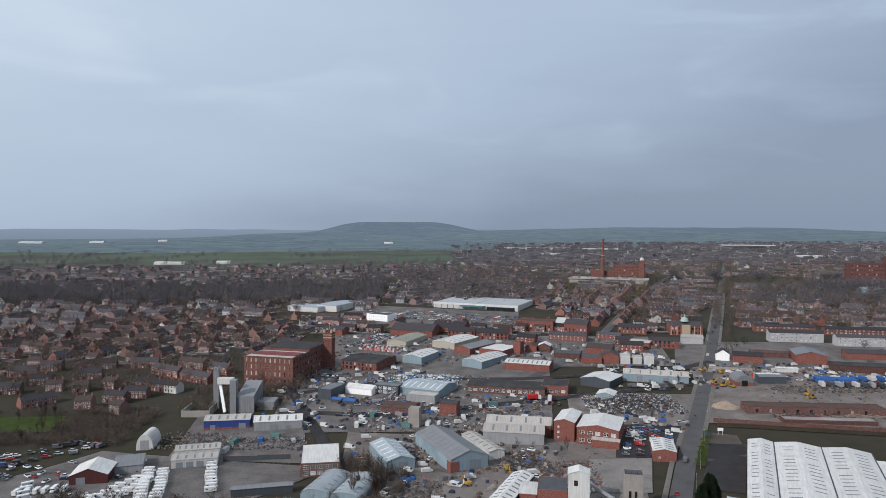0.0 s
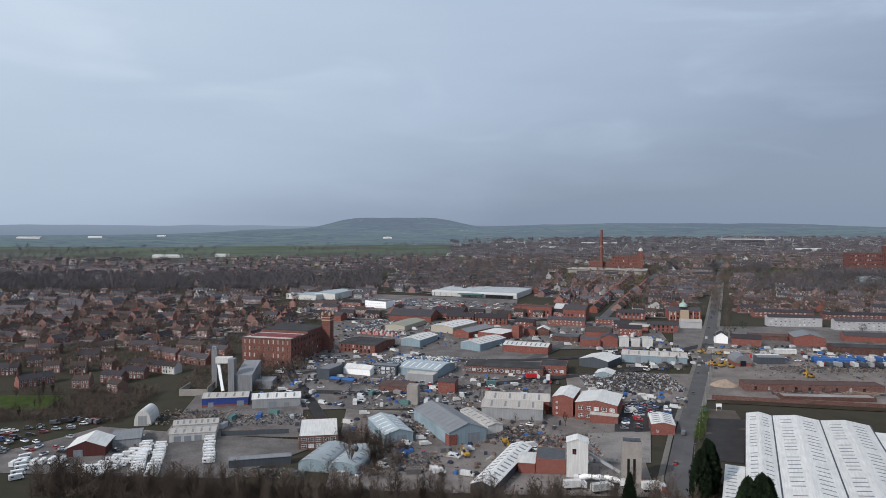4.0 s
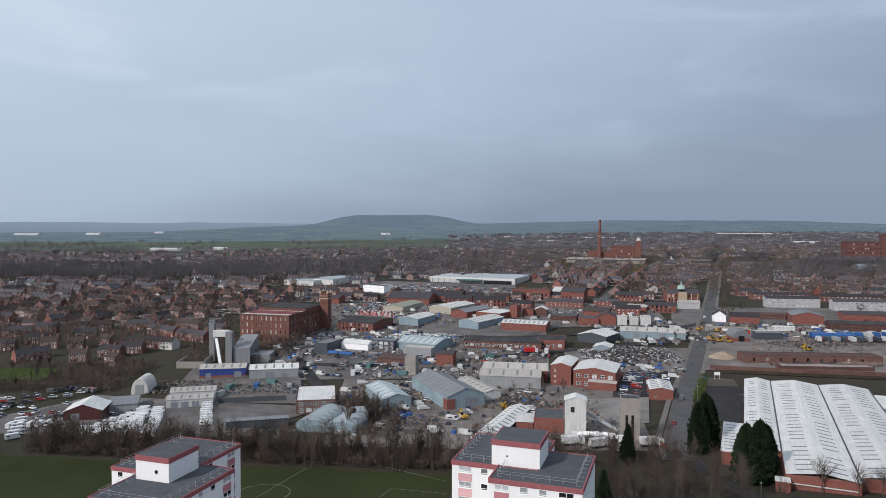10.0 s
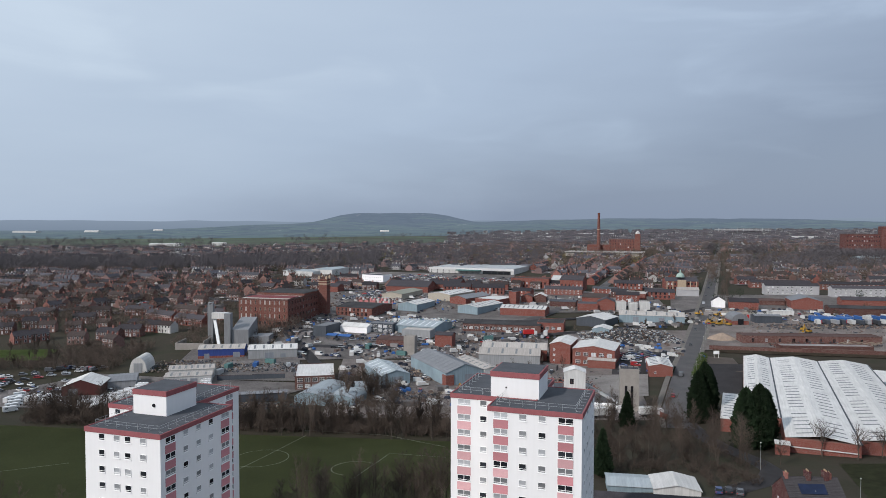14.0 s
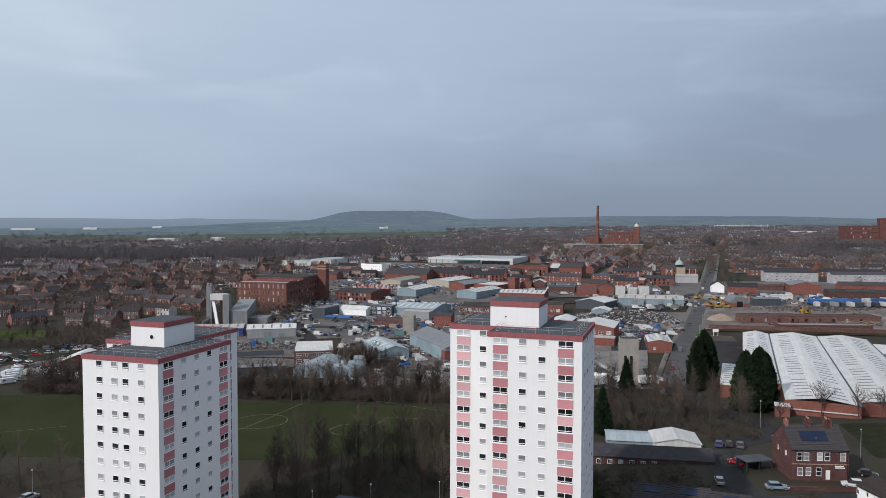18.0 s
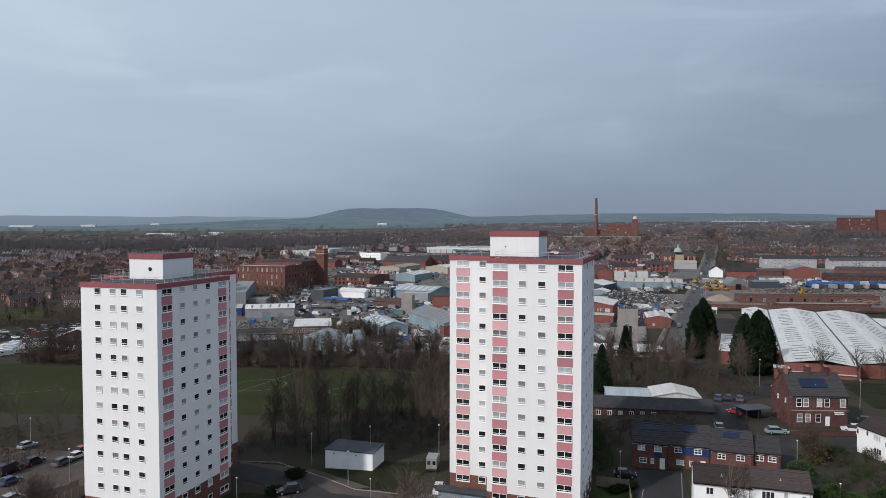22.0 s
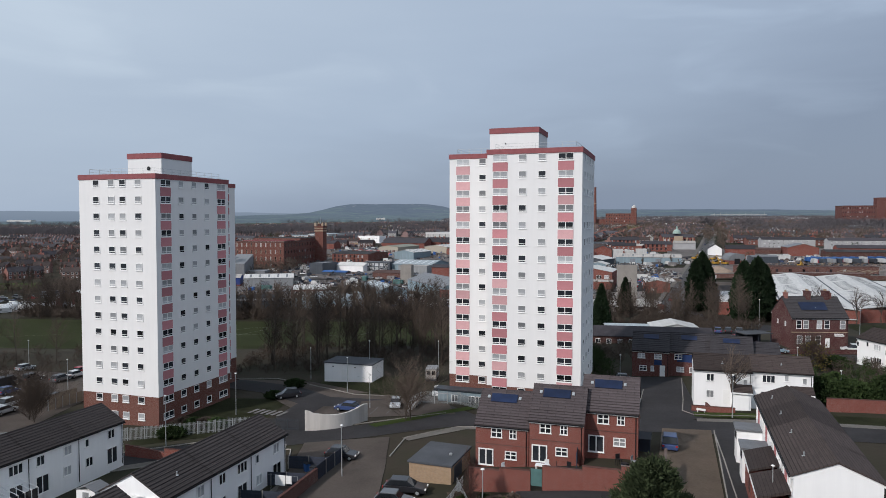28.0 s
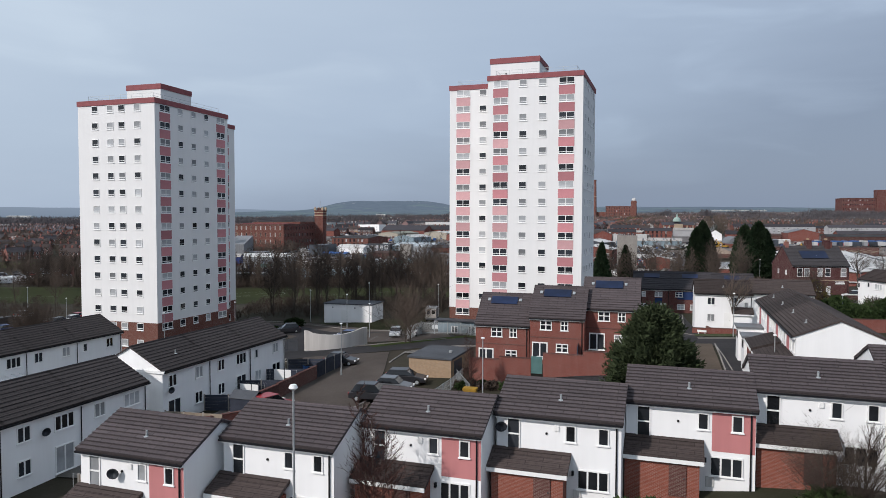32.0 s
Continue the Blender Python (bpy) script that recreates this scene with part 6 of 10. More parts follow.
# far mill with chimney and copper dome
m2 = mill(290, 1236, 18.5, -18, 52, 40, 27, 5, "large red brick mill with a domed tower", 12, 8)
part("tower", boxes((44, -3, 0, 53, 6, 37), (43.6, -3.4, 33, 53.4, 6.4, 34)), "brick_mill", m2)
bm = bmesh.new()
for i in range(6):
    a0, a1 = i * math.pi / 12, (i + 1) * math.pi / 12
    tube(bm, (48.5, 1.5, 37 + 5 * math.sin(a0)), (48.5, 1.5, 37 + 5 * math.sin(a1)), 4 * math.cos(a0), 4 * math.cos(a1) + 0.05, 12)
tube(bm, (48.5, 1.5, 42), (48.5, 1.5, 46), 0.3, 0.1, 6)
part("dome", bm, "roof_white", m2, "pale copper dome")
part("wing", boxes((-40, 4, -2, 0, 26, 17)), "brick_mill", m2)
part("shed", boxes((-70, -60, -2, 60, -8, 6), (-72, -62, 6, 62, -6, 6.6)), "roof_cement", m2, "pale single-storey weaving shed")
bm = bmesh.new()
tube(bm, (0, 0, -2), (0, 0, 74), 3.6, 2.0, 14)
tube(bm, (0, 0, 72.5), (0, 0, 73.5), 2.5, 2.4, 14)
ch = single("mill_chimney", bm, "brick_mill", pose(271.7, 1240, 18.8), "tall tapering red brick mill chimney", "chimney")
part("band", (lambda b: (tube(b, (0, 0, 44), (0, 0, 45.4), 2.85, 2.8, 14), b)[1])(bmesh.new()), "stone", ch)
m3 = mill(638, 1108, 30.0, -14, 48, 36, 27, 4, "distant long dark brick mill with many windows", 14, 6, wall="brick_maroon", roof="roof_tar")
part("plinth", boxes((0.02, 0.02, -14, 47.98, 35.98, -2.0)), "brick_maroon", m3)
part("tower", boxes((48.3, -3, -14, 62, 12, 40), (48.0, -3.3, 38, 62.3, 12.3, 39)), "brick_maroon", m3, "square brick engine tower")

# town-centre landmarks
hall = shed(218.8, 690, 7.2, -9, 31, 24, 9.4, "civic hall of red brick and sandstone", 3.0, "x", "brick_red", "slate", 0, wins=[("mill", 2.5 + 3.2 * k, zz) for k in range(9) for zz in (2.5, 6.8)], name="civic_hall")
part("porch", boxes((11, -2.5, 0, 19, 0, 10.6)), "stone", hall)
for k in range(6):
    part("pilaster", boxes((0.6 + 5.6 * k, -0.35, 0, 1.5 + 5.6 * k, -0.01, 9.4)), "stone", hall)
bm = bmesh.new()
for i in range(6):
    a0, a1 = i * math.pi / 12, (i + 1) * math.pi / 12
    tube(bm, (15, 8, 13 + 4.5 * math.sin(a0)), (15, 8, 13 + 4.5 * math.sin(a1)), 4 * math.cos(a0), 4 * math.cos(a1) + 0.05, 12)
tube(bm, (15, 8, 17.5), (15, 8, 20.5), 0.9, 0.5, 8)
part("dome", bm, "copper_green", hall, "green copper dome")
for k, (x, y, w) in enumerate(((301, 654, 48), (351, 630, 52), (310, 706, 58), (372, 690, 60))):
    f = shed(x, y, ground(x, y), -8, w, 10, 8.4 if k < 2 else 5.4, "white-fronted three-storey flats with grey roof" if k < 2 else "long pale terrace of flats", 2.2, "x", "far_panel" if k < 2 else "brick_house", "slate", 0,
             wins=[("wide", 3 + 4.2 * j, zz) for j in range(int(w / 4.2) - 1) for zz in ((1.6, 4.3, 7.0) if k < 2 else (1.6, 4.2))], name="apartment_block", group="rows of flats")
# trade sheds and workshops between the scrap yards and the shops
for x, y, rot, w, d, h, rise, ax, wall, roof, li, lab in (
        (-40.4, 574, -25, 18, 33, 5.6, 1.8, "y", "clad_blue", "roof_white", 4, "pale blue metal warehouse with a cream roof"),
        (-59.6, 640, -22, 20, 47, 5.0, 1.6, "y", "cream_brick", "roof_moss", 0, "cream brick trade warehouse with a mossy grey roof"),
        (-17.0, 634, -32, 24, 44, 5.6, 1.6, "y", "cream_brick", "roof_white", 5, "cream warehouse with a pale ribbed roof"),
        (9.2, 561, -35, 19, 40, 5.6, 1.7, "y", "clad_blue", "roof_white", 6, "pale blue warehouse with a white ribbed roof"),
        (42.9, 550, -19, 36, 18, 5.6, 1.8, "x", "brick_red", "roof_white", 9, "cream-roofed brick warehouse with dark rooflights"),
        (-74.2, 482, -22, 21, 12, 4.2, 2.0, "x", "white_render", "roof_white", 0, "white painted workshop with a pale roof"),
        (-90.5, 468, -20, 10, 20, 7.0, 0, "x", "clad_dark", "roof_grey", 0, "dark clad workshop by the road"),
        (-29.6, 458, -18, 20, 10, 5.6, 0, "x", "clad_grey", "roof_cement", 0, "grey block of units in a yard"),
        (-44.4, 436, -14, 21, 16, 3.8, 1.2, "x", "brick_dark", "roof_felt_red", 0, "low brick store with a brown felt roof"),
        (-7.1, 431, -15, 11, 9, 7.4, 1.4, "x", "brick_red", "slate", 0, "tall brick corner office by the yard"),
        (3.0, 610, -36, 17, 40, 5.0, 2.4, "y", "brick_red", "roof_grey", 0, "red brick works with a weathered grey roof"),
        (25.0, 603, -34, 24, 30, 5.2, 0, "x", "brick_red", "roof_white", 0, "red brick works with a bright white flat roof"),
        (54.5, 604, -30, 7, 8, 10.5, 0, "x", "brick_red", "roof_felt", 0, "square red brick hoist tower"),
        (-61.2, 694, -14, 44, 34, 5.6, 5.0, "x", "brick_red", "slate", 0, "red brick market hall with a large dark roof"),
        (-20, 712, -14, 34, 30, 5.0, 4.4, "x", "brick_red", "slate", 0, "red brick hall with a large dark roof"),
        (-206, 868, -28, 48, 34, 6.0, 0.8, "x", "clad_white", "roof_blue", 0, "low white retail shed with a grey roof"),
        (-168, 862, -26, 30, 60, 7.4, 0.8, "x", "clad_white", "roof_blue", 0, "tall white retail hall with a pale roof"),
        (66.2, 612, -14, 10, 13, 5.2, 2.0, "y", "brick_red", "roof_felt_red", 0, "small red brick workshop with a gable"),
        (77.5, 613, -14, 11, 11, 5.4, 2.4, "y", "brick_dark", "roof_white", 0, "brick garage with a white gabled roof"),
        (88.0, 589, -20, 22, 13, 4.4, 1.2, "x", "brick_dark", "roof_felt", 0, "low dark brick store"),
        (107.6, 566, -10, 16, 18, 5.4, 0, "x", "brick_red", "roof_felt", 0, "red brick shop store with a flat roof"),
        (123.7, 566, -14, 14, 14, 7.0, 3.0, "y", "brick_red", "slate", 0, "red brick gabled shop building"),
        (118.0, 602, -22, 22, 17, 5.6, 3.0, "x", "brick_red", "tile_brown", 0, "brick shops with brown-tiled roofs"),
        (138.5, 564, -12, 8, 12, 6.4, 0, "x", "clad_white", "roof_cement", 0, "white rendered store beside the street"),
        (148.5, 563, -12, 7, 10, 5.6, 0, "x", "clad_white", "roof_cement", 0, "white rendered store beside the street"),
        (157.0, 561, -12, 8, 12, 6.6, 0, "x", "clad_white", "roof_cement", 0, "white rendered store beside the street"),
        (163.0, 630, -30, 18, 14, 5.0, 1.6, "x", "brick_red", "roof_cement", 0, "brick hall with a pale roof"),
        (-130, 700, -20, 22, 14, 5.6, 2.6, "x", "brick_red", "slate", 0, "red brick works beside the houses"),
        (-118, 741, -20, 40, 8, 3.6, 0.6, "x", "brick_buff", "roof_cement", 0, "long low pale store")):
    shed(x, y, ground(x, y), rot, w, d, h, lab, rise, ax, wall, roof, li, group="trade units")
shed(-54.6, 480, -2.0, -18, 19, 9, 6.3, "black and white striped office block", 0, "x", "clad_dark", "roof_grey", 0, wins=[("factory", 2 + 3.6 * k, zz) for k in range(5) for zz in (1.8, 4.6)], name="office")
shed(-89.0, 555, -0.2, -23, 33, 34, 6.8, "brick mill offices with a dark hipped roof", 1.6, "x", "brick_mill", "roof_tar", 0, wins=[("mill", 2.5 + 3.6 * k, zz) for k in range(8) for zz in (1.9, 5.0)], name="works")
shed(-95.9, 783, 7.5, -30, 29, 18, 7.8, "white three-storey office with dark windows", 0, "x", "white_render", "roof_felt", 0, wins=[("slim", 2 + 2.6 * k, zz) for k in range(10) for zz in (2.4, 5.4)], name="office")
# supermarket: a broad low roof, white front and a green entrance
sup = thing("supermarket", pose(-22, 884, 10.6, 0, 0, -22), "supermarket with a vast pale roof and green entrance", "supermarket")
part("wall", boxes((0, 0, -2, 112, 78, 7.0)), "clad_white", sup)
for k in range(4):
    part("roof", boxes((0.4 + 28 * k, 0.4, 7.0, 27.8 + 28 * k, 77.6, 7.3 + 0.25 * (k % 2))), "roof_super", sup, "pale grey sheet roof")
part("fascia", boxes((-0.3, -0.35, 5.0, 112.3, -0.02, 7.5)), "far_white", sup, "white fascia")
part("canopy", boxes((38, -6, 4.0, 70, -0.4, 5.4)), "green_paint", sup, "green entrance canopy")
part("glazing", boxes((72, -0.25, 0.2, 108, -0.05, 4.4)), "glass_dark", sup)
for k in range(14):
    part("post", boxes((3 + 8 * k, -0.5, -1, 3.4 + 8 * k, -0.1, 5.0)), "steel_dark", sup)
# brick buildings of the town centre
for x, y, rot, w, d, hh, rise, wall, roof, lab in (
        (-3.1, 680, -8, 27, 16, 6.6, 3.2, "brick_red", "slate", "red brick houses with dark slate roofs"), (25.0, 671, -8, 31, 16, 6.6, 3.4, "brick_red", "slate", "red brick town houses with a dark roof"),
        (67.1, 722, -20, 40, 20, 9.6, 0, "brick_red", "roof_felt_red", "large red brick department store"), (108.0, 716, -20, 12, 30, 8.4, 3.4, "clad_white", "roof_white", "white gabled hall behind shops"),
        (114.4, 697, -24, 23, 18, 10.5, 4.0, "brick_red", "slate", "tall red brick school with gables"), (94.4, 666, -19, 36, 9, 5.6, 2.6, "brick_house", "slate", "stone-fronted terrace with white doors"),
        (169.2, 700, -16, 28, 14, 6.2, 3.0, "brick_red", "slate", "red brick terrace with white windows"), (180.0, 627, -13, 26, 12, 6.2, 2.6, "brick_red", "slate", "brick shop terrace with a slate roof"),
        (152.0, 638, -16, 15, 12, 5.6, 2.4, "brick_dark", "slate", "dark brick shops with slate roof"), (141.3, 670, -20, 23, 12, 5.0, 1.4, "brick_red", "roof_felt", "red brick shops along the street"),
        (150, 612, -14, 20, 12, 6.0, 2.6, "brick_red", "slate", "brick shop terrace with a slate roof"), (48, 700, -10, 14, 12, 6.0, 2.6, "brick_red", "tile_brown", "red brick house by the car park"),
        (62, 655, -22, 18, 12, 5.4, 2.6, "brick_red", "slate", "red brick corner building")):
    shed(x, y, ground(x, y), rot, w, d, hh, lab, rise, "x", wall, roof, 0, wins=[("mill" if hh > 6 else "house", 2 + 3.8 * j, zz) for j in range(int(w / 3.8)) for zz in (2.0, 5.0 if hh > 6 else 4.4)], name="town_building", group="town buildings")
shed(612, 1088, 18, -10, 44, 20, 6, "pale curved-roof sports hall", 3, "x", "clad_white", "roof_white", 0, name="sports_hall")
shed(612, 1020, 16.5, 20, 60, 30, 7, "pale green roofed store", 3, "x", "clad_blue", "roof_blue", 0, name="sports_hall")
shed(905, 1810, 31, -10, 64, 40, 8, "distant white distribution shed", 2, "x", "clad_white", "roof_white", 0)
st = thing("stadium", pose(985, 2330, 36, 0, 0, -8), "distant stadium with a pale cantilevered roof", "stadium")
part("stand", boxes((-70, 0, -4, 90, 30, 10)), "clad_grey", st)
part("roof", boxes((-75, -12, 16, 95, 30, 18)), "roof_white", st)
for k in range(9):
    part("mast", boxes((-70 + 20 * k, 0, 10, -69 + 20 * k, 1, 24)), "galv", st)
for x, y, w in ((-2080, 3300, 120), (-1735, 3300, 70), (-1425, 3350, 46), (-756, 1750, 80), (-600, 1760, 36), (185, 2400, 210), (250, 2000, 80), (440, 2300, 120), (-290, 3000, 24), (-270, 3010, 18)):
    shed(x, y, hills(x, y), -4, w, w * 0.3, 6, "distant pale warehouse roof", 2, "x", "clad_white", "roof_white", 0, group="distant sheds")

# shops, stores and walls between the flats and the plant yard
for x, y, rot, w, d, h, rise, ax, wall, roof, lab in (
        (220.2, 574, -18, 10.5, 11, 5.6, 3.4, "y", "white_render", "slate", "white gabled shop at the crossroads"), (231, 565, -18, 22, 11, 6.0, 2.8, "x", "brick_red", "slate", "red brick shops with slate roofs"),
        (280.2, 562, -16, 23, 28, 7.0, 3.0, "y", "brick_red", "roof_grey", "large brick shed with a grey sheet roof"), (295.1, 532, -12, 52, 14, 5.6, 1.6, "x", "brick_dark", "roof_tar", "long low brick works with a dark roof"),
        (252, 533, -8, 15, 6, 3.2, 0.4, "x", "clad_white", "roof_white", "white cabins in the plant yard"), (224.3, 503, -3, 17, 10, 4.6, 0.6, "x", "clad_grey", "roof_white", "open store with a pale roof"),
        (215.2, 644, -12, 19, 12, 6.0, 2.0, "x", "far_panel", "roof_cement", "pale rendered hall by the road"), (255, 588, -14, 30, 11, 3.6, 1.4, "x", "brick_dark", "roof_felt_red", "row of low brick garages"),
        (330, 578, -12, 44, 12, 5.0, 2.4, "x", "brick_red", "slate", "brick terrace behind the works")):
    shed(x, y, ground(x, y), rot, w, d, h, lab, rise, ax, wall, roof, 0, group="stores by the plant yard")
brick_wall([(203.4, 544.5), (220, 540), (237, 535)], 2.4, "long pale yard wall", 0.4, "concrete")
for k in range(4):
    t = thing("box_trailer", pose(263 + 13.6 * (k % 2), 497 - 2.6 * (k % 2) + 4.2 * (k // 2), ground(270, 497) + 0.1, 0, 0, -10), "long blue box trailer parked in a row", "trailer", "box trailers")
    part("box", boxes((0, 0, 1.1, 13, 2.6, 4.1)), "blue_paint", t)
    part("chassis", boxes((0.5, 0.8, 0.7, 12.5, 1.8, 1.09)), "steel_dark", t)
    for x in (8.6, 10.0, 11.4):
        bm = bmesh.new()
        tube(bm, (x, 0.1, 0.5), (x, 2.5, 0.5), 0.5, n=10)
        part("wheel", bm, "rubber", t)
# painted wall and fallen timbers of the rail shed
for k in range(7):
    single("fallen_beam", boxes((-5, -0.2, -0.15, 5, 0.2, 0.15)), "timber", pose(236 + 3.2 * k, 412.5 - 0.6 * k, 3.0, 0, -18 + 5 * (k % 3), -12 + 9 * (k % 2)), "fallen roof timber against the rail shed", "timber", "fallen timbers")

# yards and roads
strip("road", [(86, 250), (93.5, 281), (114.7, 335.6), (128, 368), (146.9, 411.8), (188.6, 509.9), (230.2, 610.3), (308.3, 801.9), (400, 1030), (530, 1352), (640, 1620)], 9.5, "road_grey", 0.12, "long straight tarmac road through the town", "road", 8)
strip("pavement", [(80, 251), (87.4, 283), (108.6, 338), (121.5, 370)], 2.4, "concrete", 0.2, "pale footway beside the road", "pavement", 8)
for off in (-6.4, 6.4):
    strip("pavement", [(128 + off, 368), (146.9 + off, 411.8), (188.6 + off, 509.9), (230.2 + off, 610.3), (308.3 + off, 801.9), (400 + off, 1030)], 2.6, "concrete", 0.22, "pale footway beside the long road", "pavement", 8)
patch("pavement", [(178, 548), (420, 515), (440, 640), (212, 655)], "yard_grey", 0.05, "grey tarmac yards behind the shops", "yard", 12)
patch("ground", [(486, 1118), (554, 1118), (624, 1260), (547, 1260)], "grass", 0.3, "green park lawn among houses", "lawn", 12)
strip("road", [(-40, 310), (-55.7, 346.3), (-70.8, 382), (-87.1, 423.3), (-110, 480), (-120, 505)], 7, "asphalt", 0.12, "tarmac works road", "road", 8)
strip("road", [(60, 520), (121.6, 615.5), (216.7, 854.2), (331, 1127.3), (420, 1330)], 9, "road_grey", 0.14, "tarmac high street", "road", 8)
strip("road", [(-110, 440), (-40, 430), (40, 455), (120, 480), (190, 505)], 8, "asphalt", 0.13, "tarmac estate road", "road", 8)
strip("road", [(-110, 480), (-40, 520), (60, 520), (180, 545), (215, 570)], 8, "asphalt", 0.15, "tarmac cross street", "road", 8)
strip("road", [(-200, 620), (-190, 560), (-185, 500)], 8, "asphalt", 0.12, "tarmac residential street", "road", 8)
patch("pavement", [(-235, 300), (-95, 290), (-60, 345), (-190, 372)], "yard_grey", 0.06, "grey tarmac caravan yard", "yard", 10)
patch("pavement", [(-150, 360), (-75, 352), (-92, 432), (-160, 436)], "yard_grey", 0.07, "brown tarmac works yard", "yard", 10)
patch("pavement", [(-50, 275), (80, 262), (100, 380), (-60, 400)], "yard", 0.05, "dusty pink-grey yard full of scrap", "yard", 10)
patch("pavement", [(70, 392), (130, 385), (165, 470), (80, 475)], "yard", 0.08, "dusty scrap yard", "yard", 10)
patch("pavement", [(100, 362), (124, 366), (138, 402), (92, 408)], "asphalt", 0.1, "grey works car park", "yard", 10)
patch("pavement", [(150, 408), (300, 392), (330, 545), (190, 545)], "yard", 0.06, "pale dirt plant-hire yard", "yard", 10)
patch("pavement", [(128, 342), (150, 338), (160, 385), (143, 392)], "asphalt_red", 0.08, "brown tarmac loading yard", "yard", 10)
patch("pavement", [(-110, 400), (60, 400), (80, 560), (-120, 560)], "yard_grey", 0.03, "grey concrete estate yards", "yard", 12)
patch("pavement", [(-120, 560), (180, 555), (200, 680), (-120, 700)], "yard_grey", 0.03, "tarmac yards between units", "yard", 12)
patch("pavement", [(-150, 770), (70, 730), (82, 832), (-110, 905)], "yard_grey", 0.1, "supermarket car park", "car park", 12)
patch("pavement", [(155, 401), (262, 378), (262, 388), (158, 408)], "soil", 0.07, "dark railway cutting", "railway", 8)
brick_wall([(156, 409), (205, 398), (262, 386)], 2.2, "long dark brick railway wall", 0.6, "brick_dark")
patch("pavement", [(112, 306), (129, 300), (159, 369), (140, 372)], "asphalt", 0.09, "dark tarmac strip beside the warehouse", "yard", 8)
patch("pavement", [(62, 305), (89, 302), (103, 351), (71, 351)], "pale_dust", 0.34, "pale cement dust over the plant yard", "yard", 8)
# playing field
M["pitch"] = plain("pitch_grass", (0.060, 0.070, 0.029), 0.95, var=0.25, scale=0.03, fine=2.0, bump=0.4)
patch("ground", [(-190, 188), (30, 176), (20, 236), (-190, 268)], "pitch", 0.05, "mown green playing field", "lawn", 8)
patch("ground", [(-330, 398), (-238, 402), (-243, 432), (-330, 428)], "grass", 0.08, "bright green sloping lawn", "lawn", 8)
patch("ground", [(105, 168), (180, 160), (180, 205), (118, 206)], "grass_dark", 0.05, "green lawn behind the pub", "lawn", 8)


def pitch_line(pts, width=0.22):
    strip("pitch_line", pts, width, "pitch_paint", 0.17, "faded white football pitch line", "pitch marking", 4)


pitch_line([(-79.4, 262), (-22, 247), (0.2, 232)])
pitch_line([(-50.5, 247.5), (-66, 205)])
pitch_line([(-27.4, 198.5), (-18.3, 225.6), (0.2, 220.4)])
pitch_line([(-160, 196), (-120, 218)])
pitch_line([(-60 + 9 * math.cos(a), 222 + 9 * math.sin(a)) for a in [k * math.pi / 12 for k in range(25)]])
pitch_line([(-28 + 7 * math.cos(a), 210 + 7 * math.sin(a)) for a in [0.5 + k * math.pi / 12 for k in range(16)]])


# ---- trees ----
def bare_tree_meshes(seed, H, spread=0.42, levels=4, twigs=3, lean=0.0, upright=0.55, thin=False):
    """Trunk with limbs, and a crown of fine twigs, for a leafless tree H metres high."""
    r = random.Random(seed)
    tb, cb = bmesh.new(), bmesh.new()

    def grow(p, d, ln, rad, lev):
        q = p + d * ln
        mid = p.lerp(q, 0.5) + Vector((r.uniform(-1, 1), r.uniform(-1, 1), 0)) * ln * 0.06
        b = tb if lev < 2 else cb
        if lev >= 3:
            t = d.orthogonal().normalized() * max(rad, 0.012) * 2.2
            if thin:
                b.faces.new([b.verts.new(c) for c in (p - t, p + t, q)])
            else:
                tube(b, p, q, rad, rad * 0.4, 3, cap=False)
        else:
            n = 6 if lev == 0 else 4 if lev < 2 else 3
            tube(b, p, mid, rad, rad * 0.85, n, cap=False)
            tube(b, mid, q, rad * 0.85, rad * 0.62, n, cap=False)
        if lev >= levels:
            return
        kids = (5, 4, 4, 3, 3)[lev]
        for k in range(kids):
            s = r.uniform(0.45, 1.0) if lev else r.uniform(0.4, 1.0)
            o = p.lerp(q, s)
            a = r.uniform(0, 2 * math.pi)
            side = Vector((math.cos(a), math.sin(a), r.uniform(-0.1, 0.5)))
            nd = (d * upright + side * spread * r.uniform(0.8, 1.5) + Vector((0, 0, 0.18))).normalized()
            grow(o, nd, ln * r.uniform(0.5, 0.75), rad * r.uniform(0.42, 0.58), lev + 1)
        if lev:
            grow(q, (d + Vector((r.uniform(-0.3, 0.3), r.uniform(-0.3, 0.3), 0.1))).normalized(), ln * 0.6, rad * 0.6, lev + 1)

    grow(Vector((0, 0, -0.5)), Vector((lean, 0, 1)).normalized(), H * 0.42, H * 0.017, 0)
    top = Vector((0, 0, H * 0.40))
    grow(top, Vector((0.08, -0.05, 1)).normalized(), H * 0.30, H * 0.011, 1)
    return mesh_of("trunk", tb, "bark"), mesh_of("crown", cb, "twig")


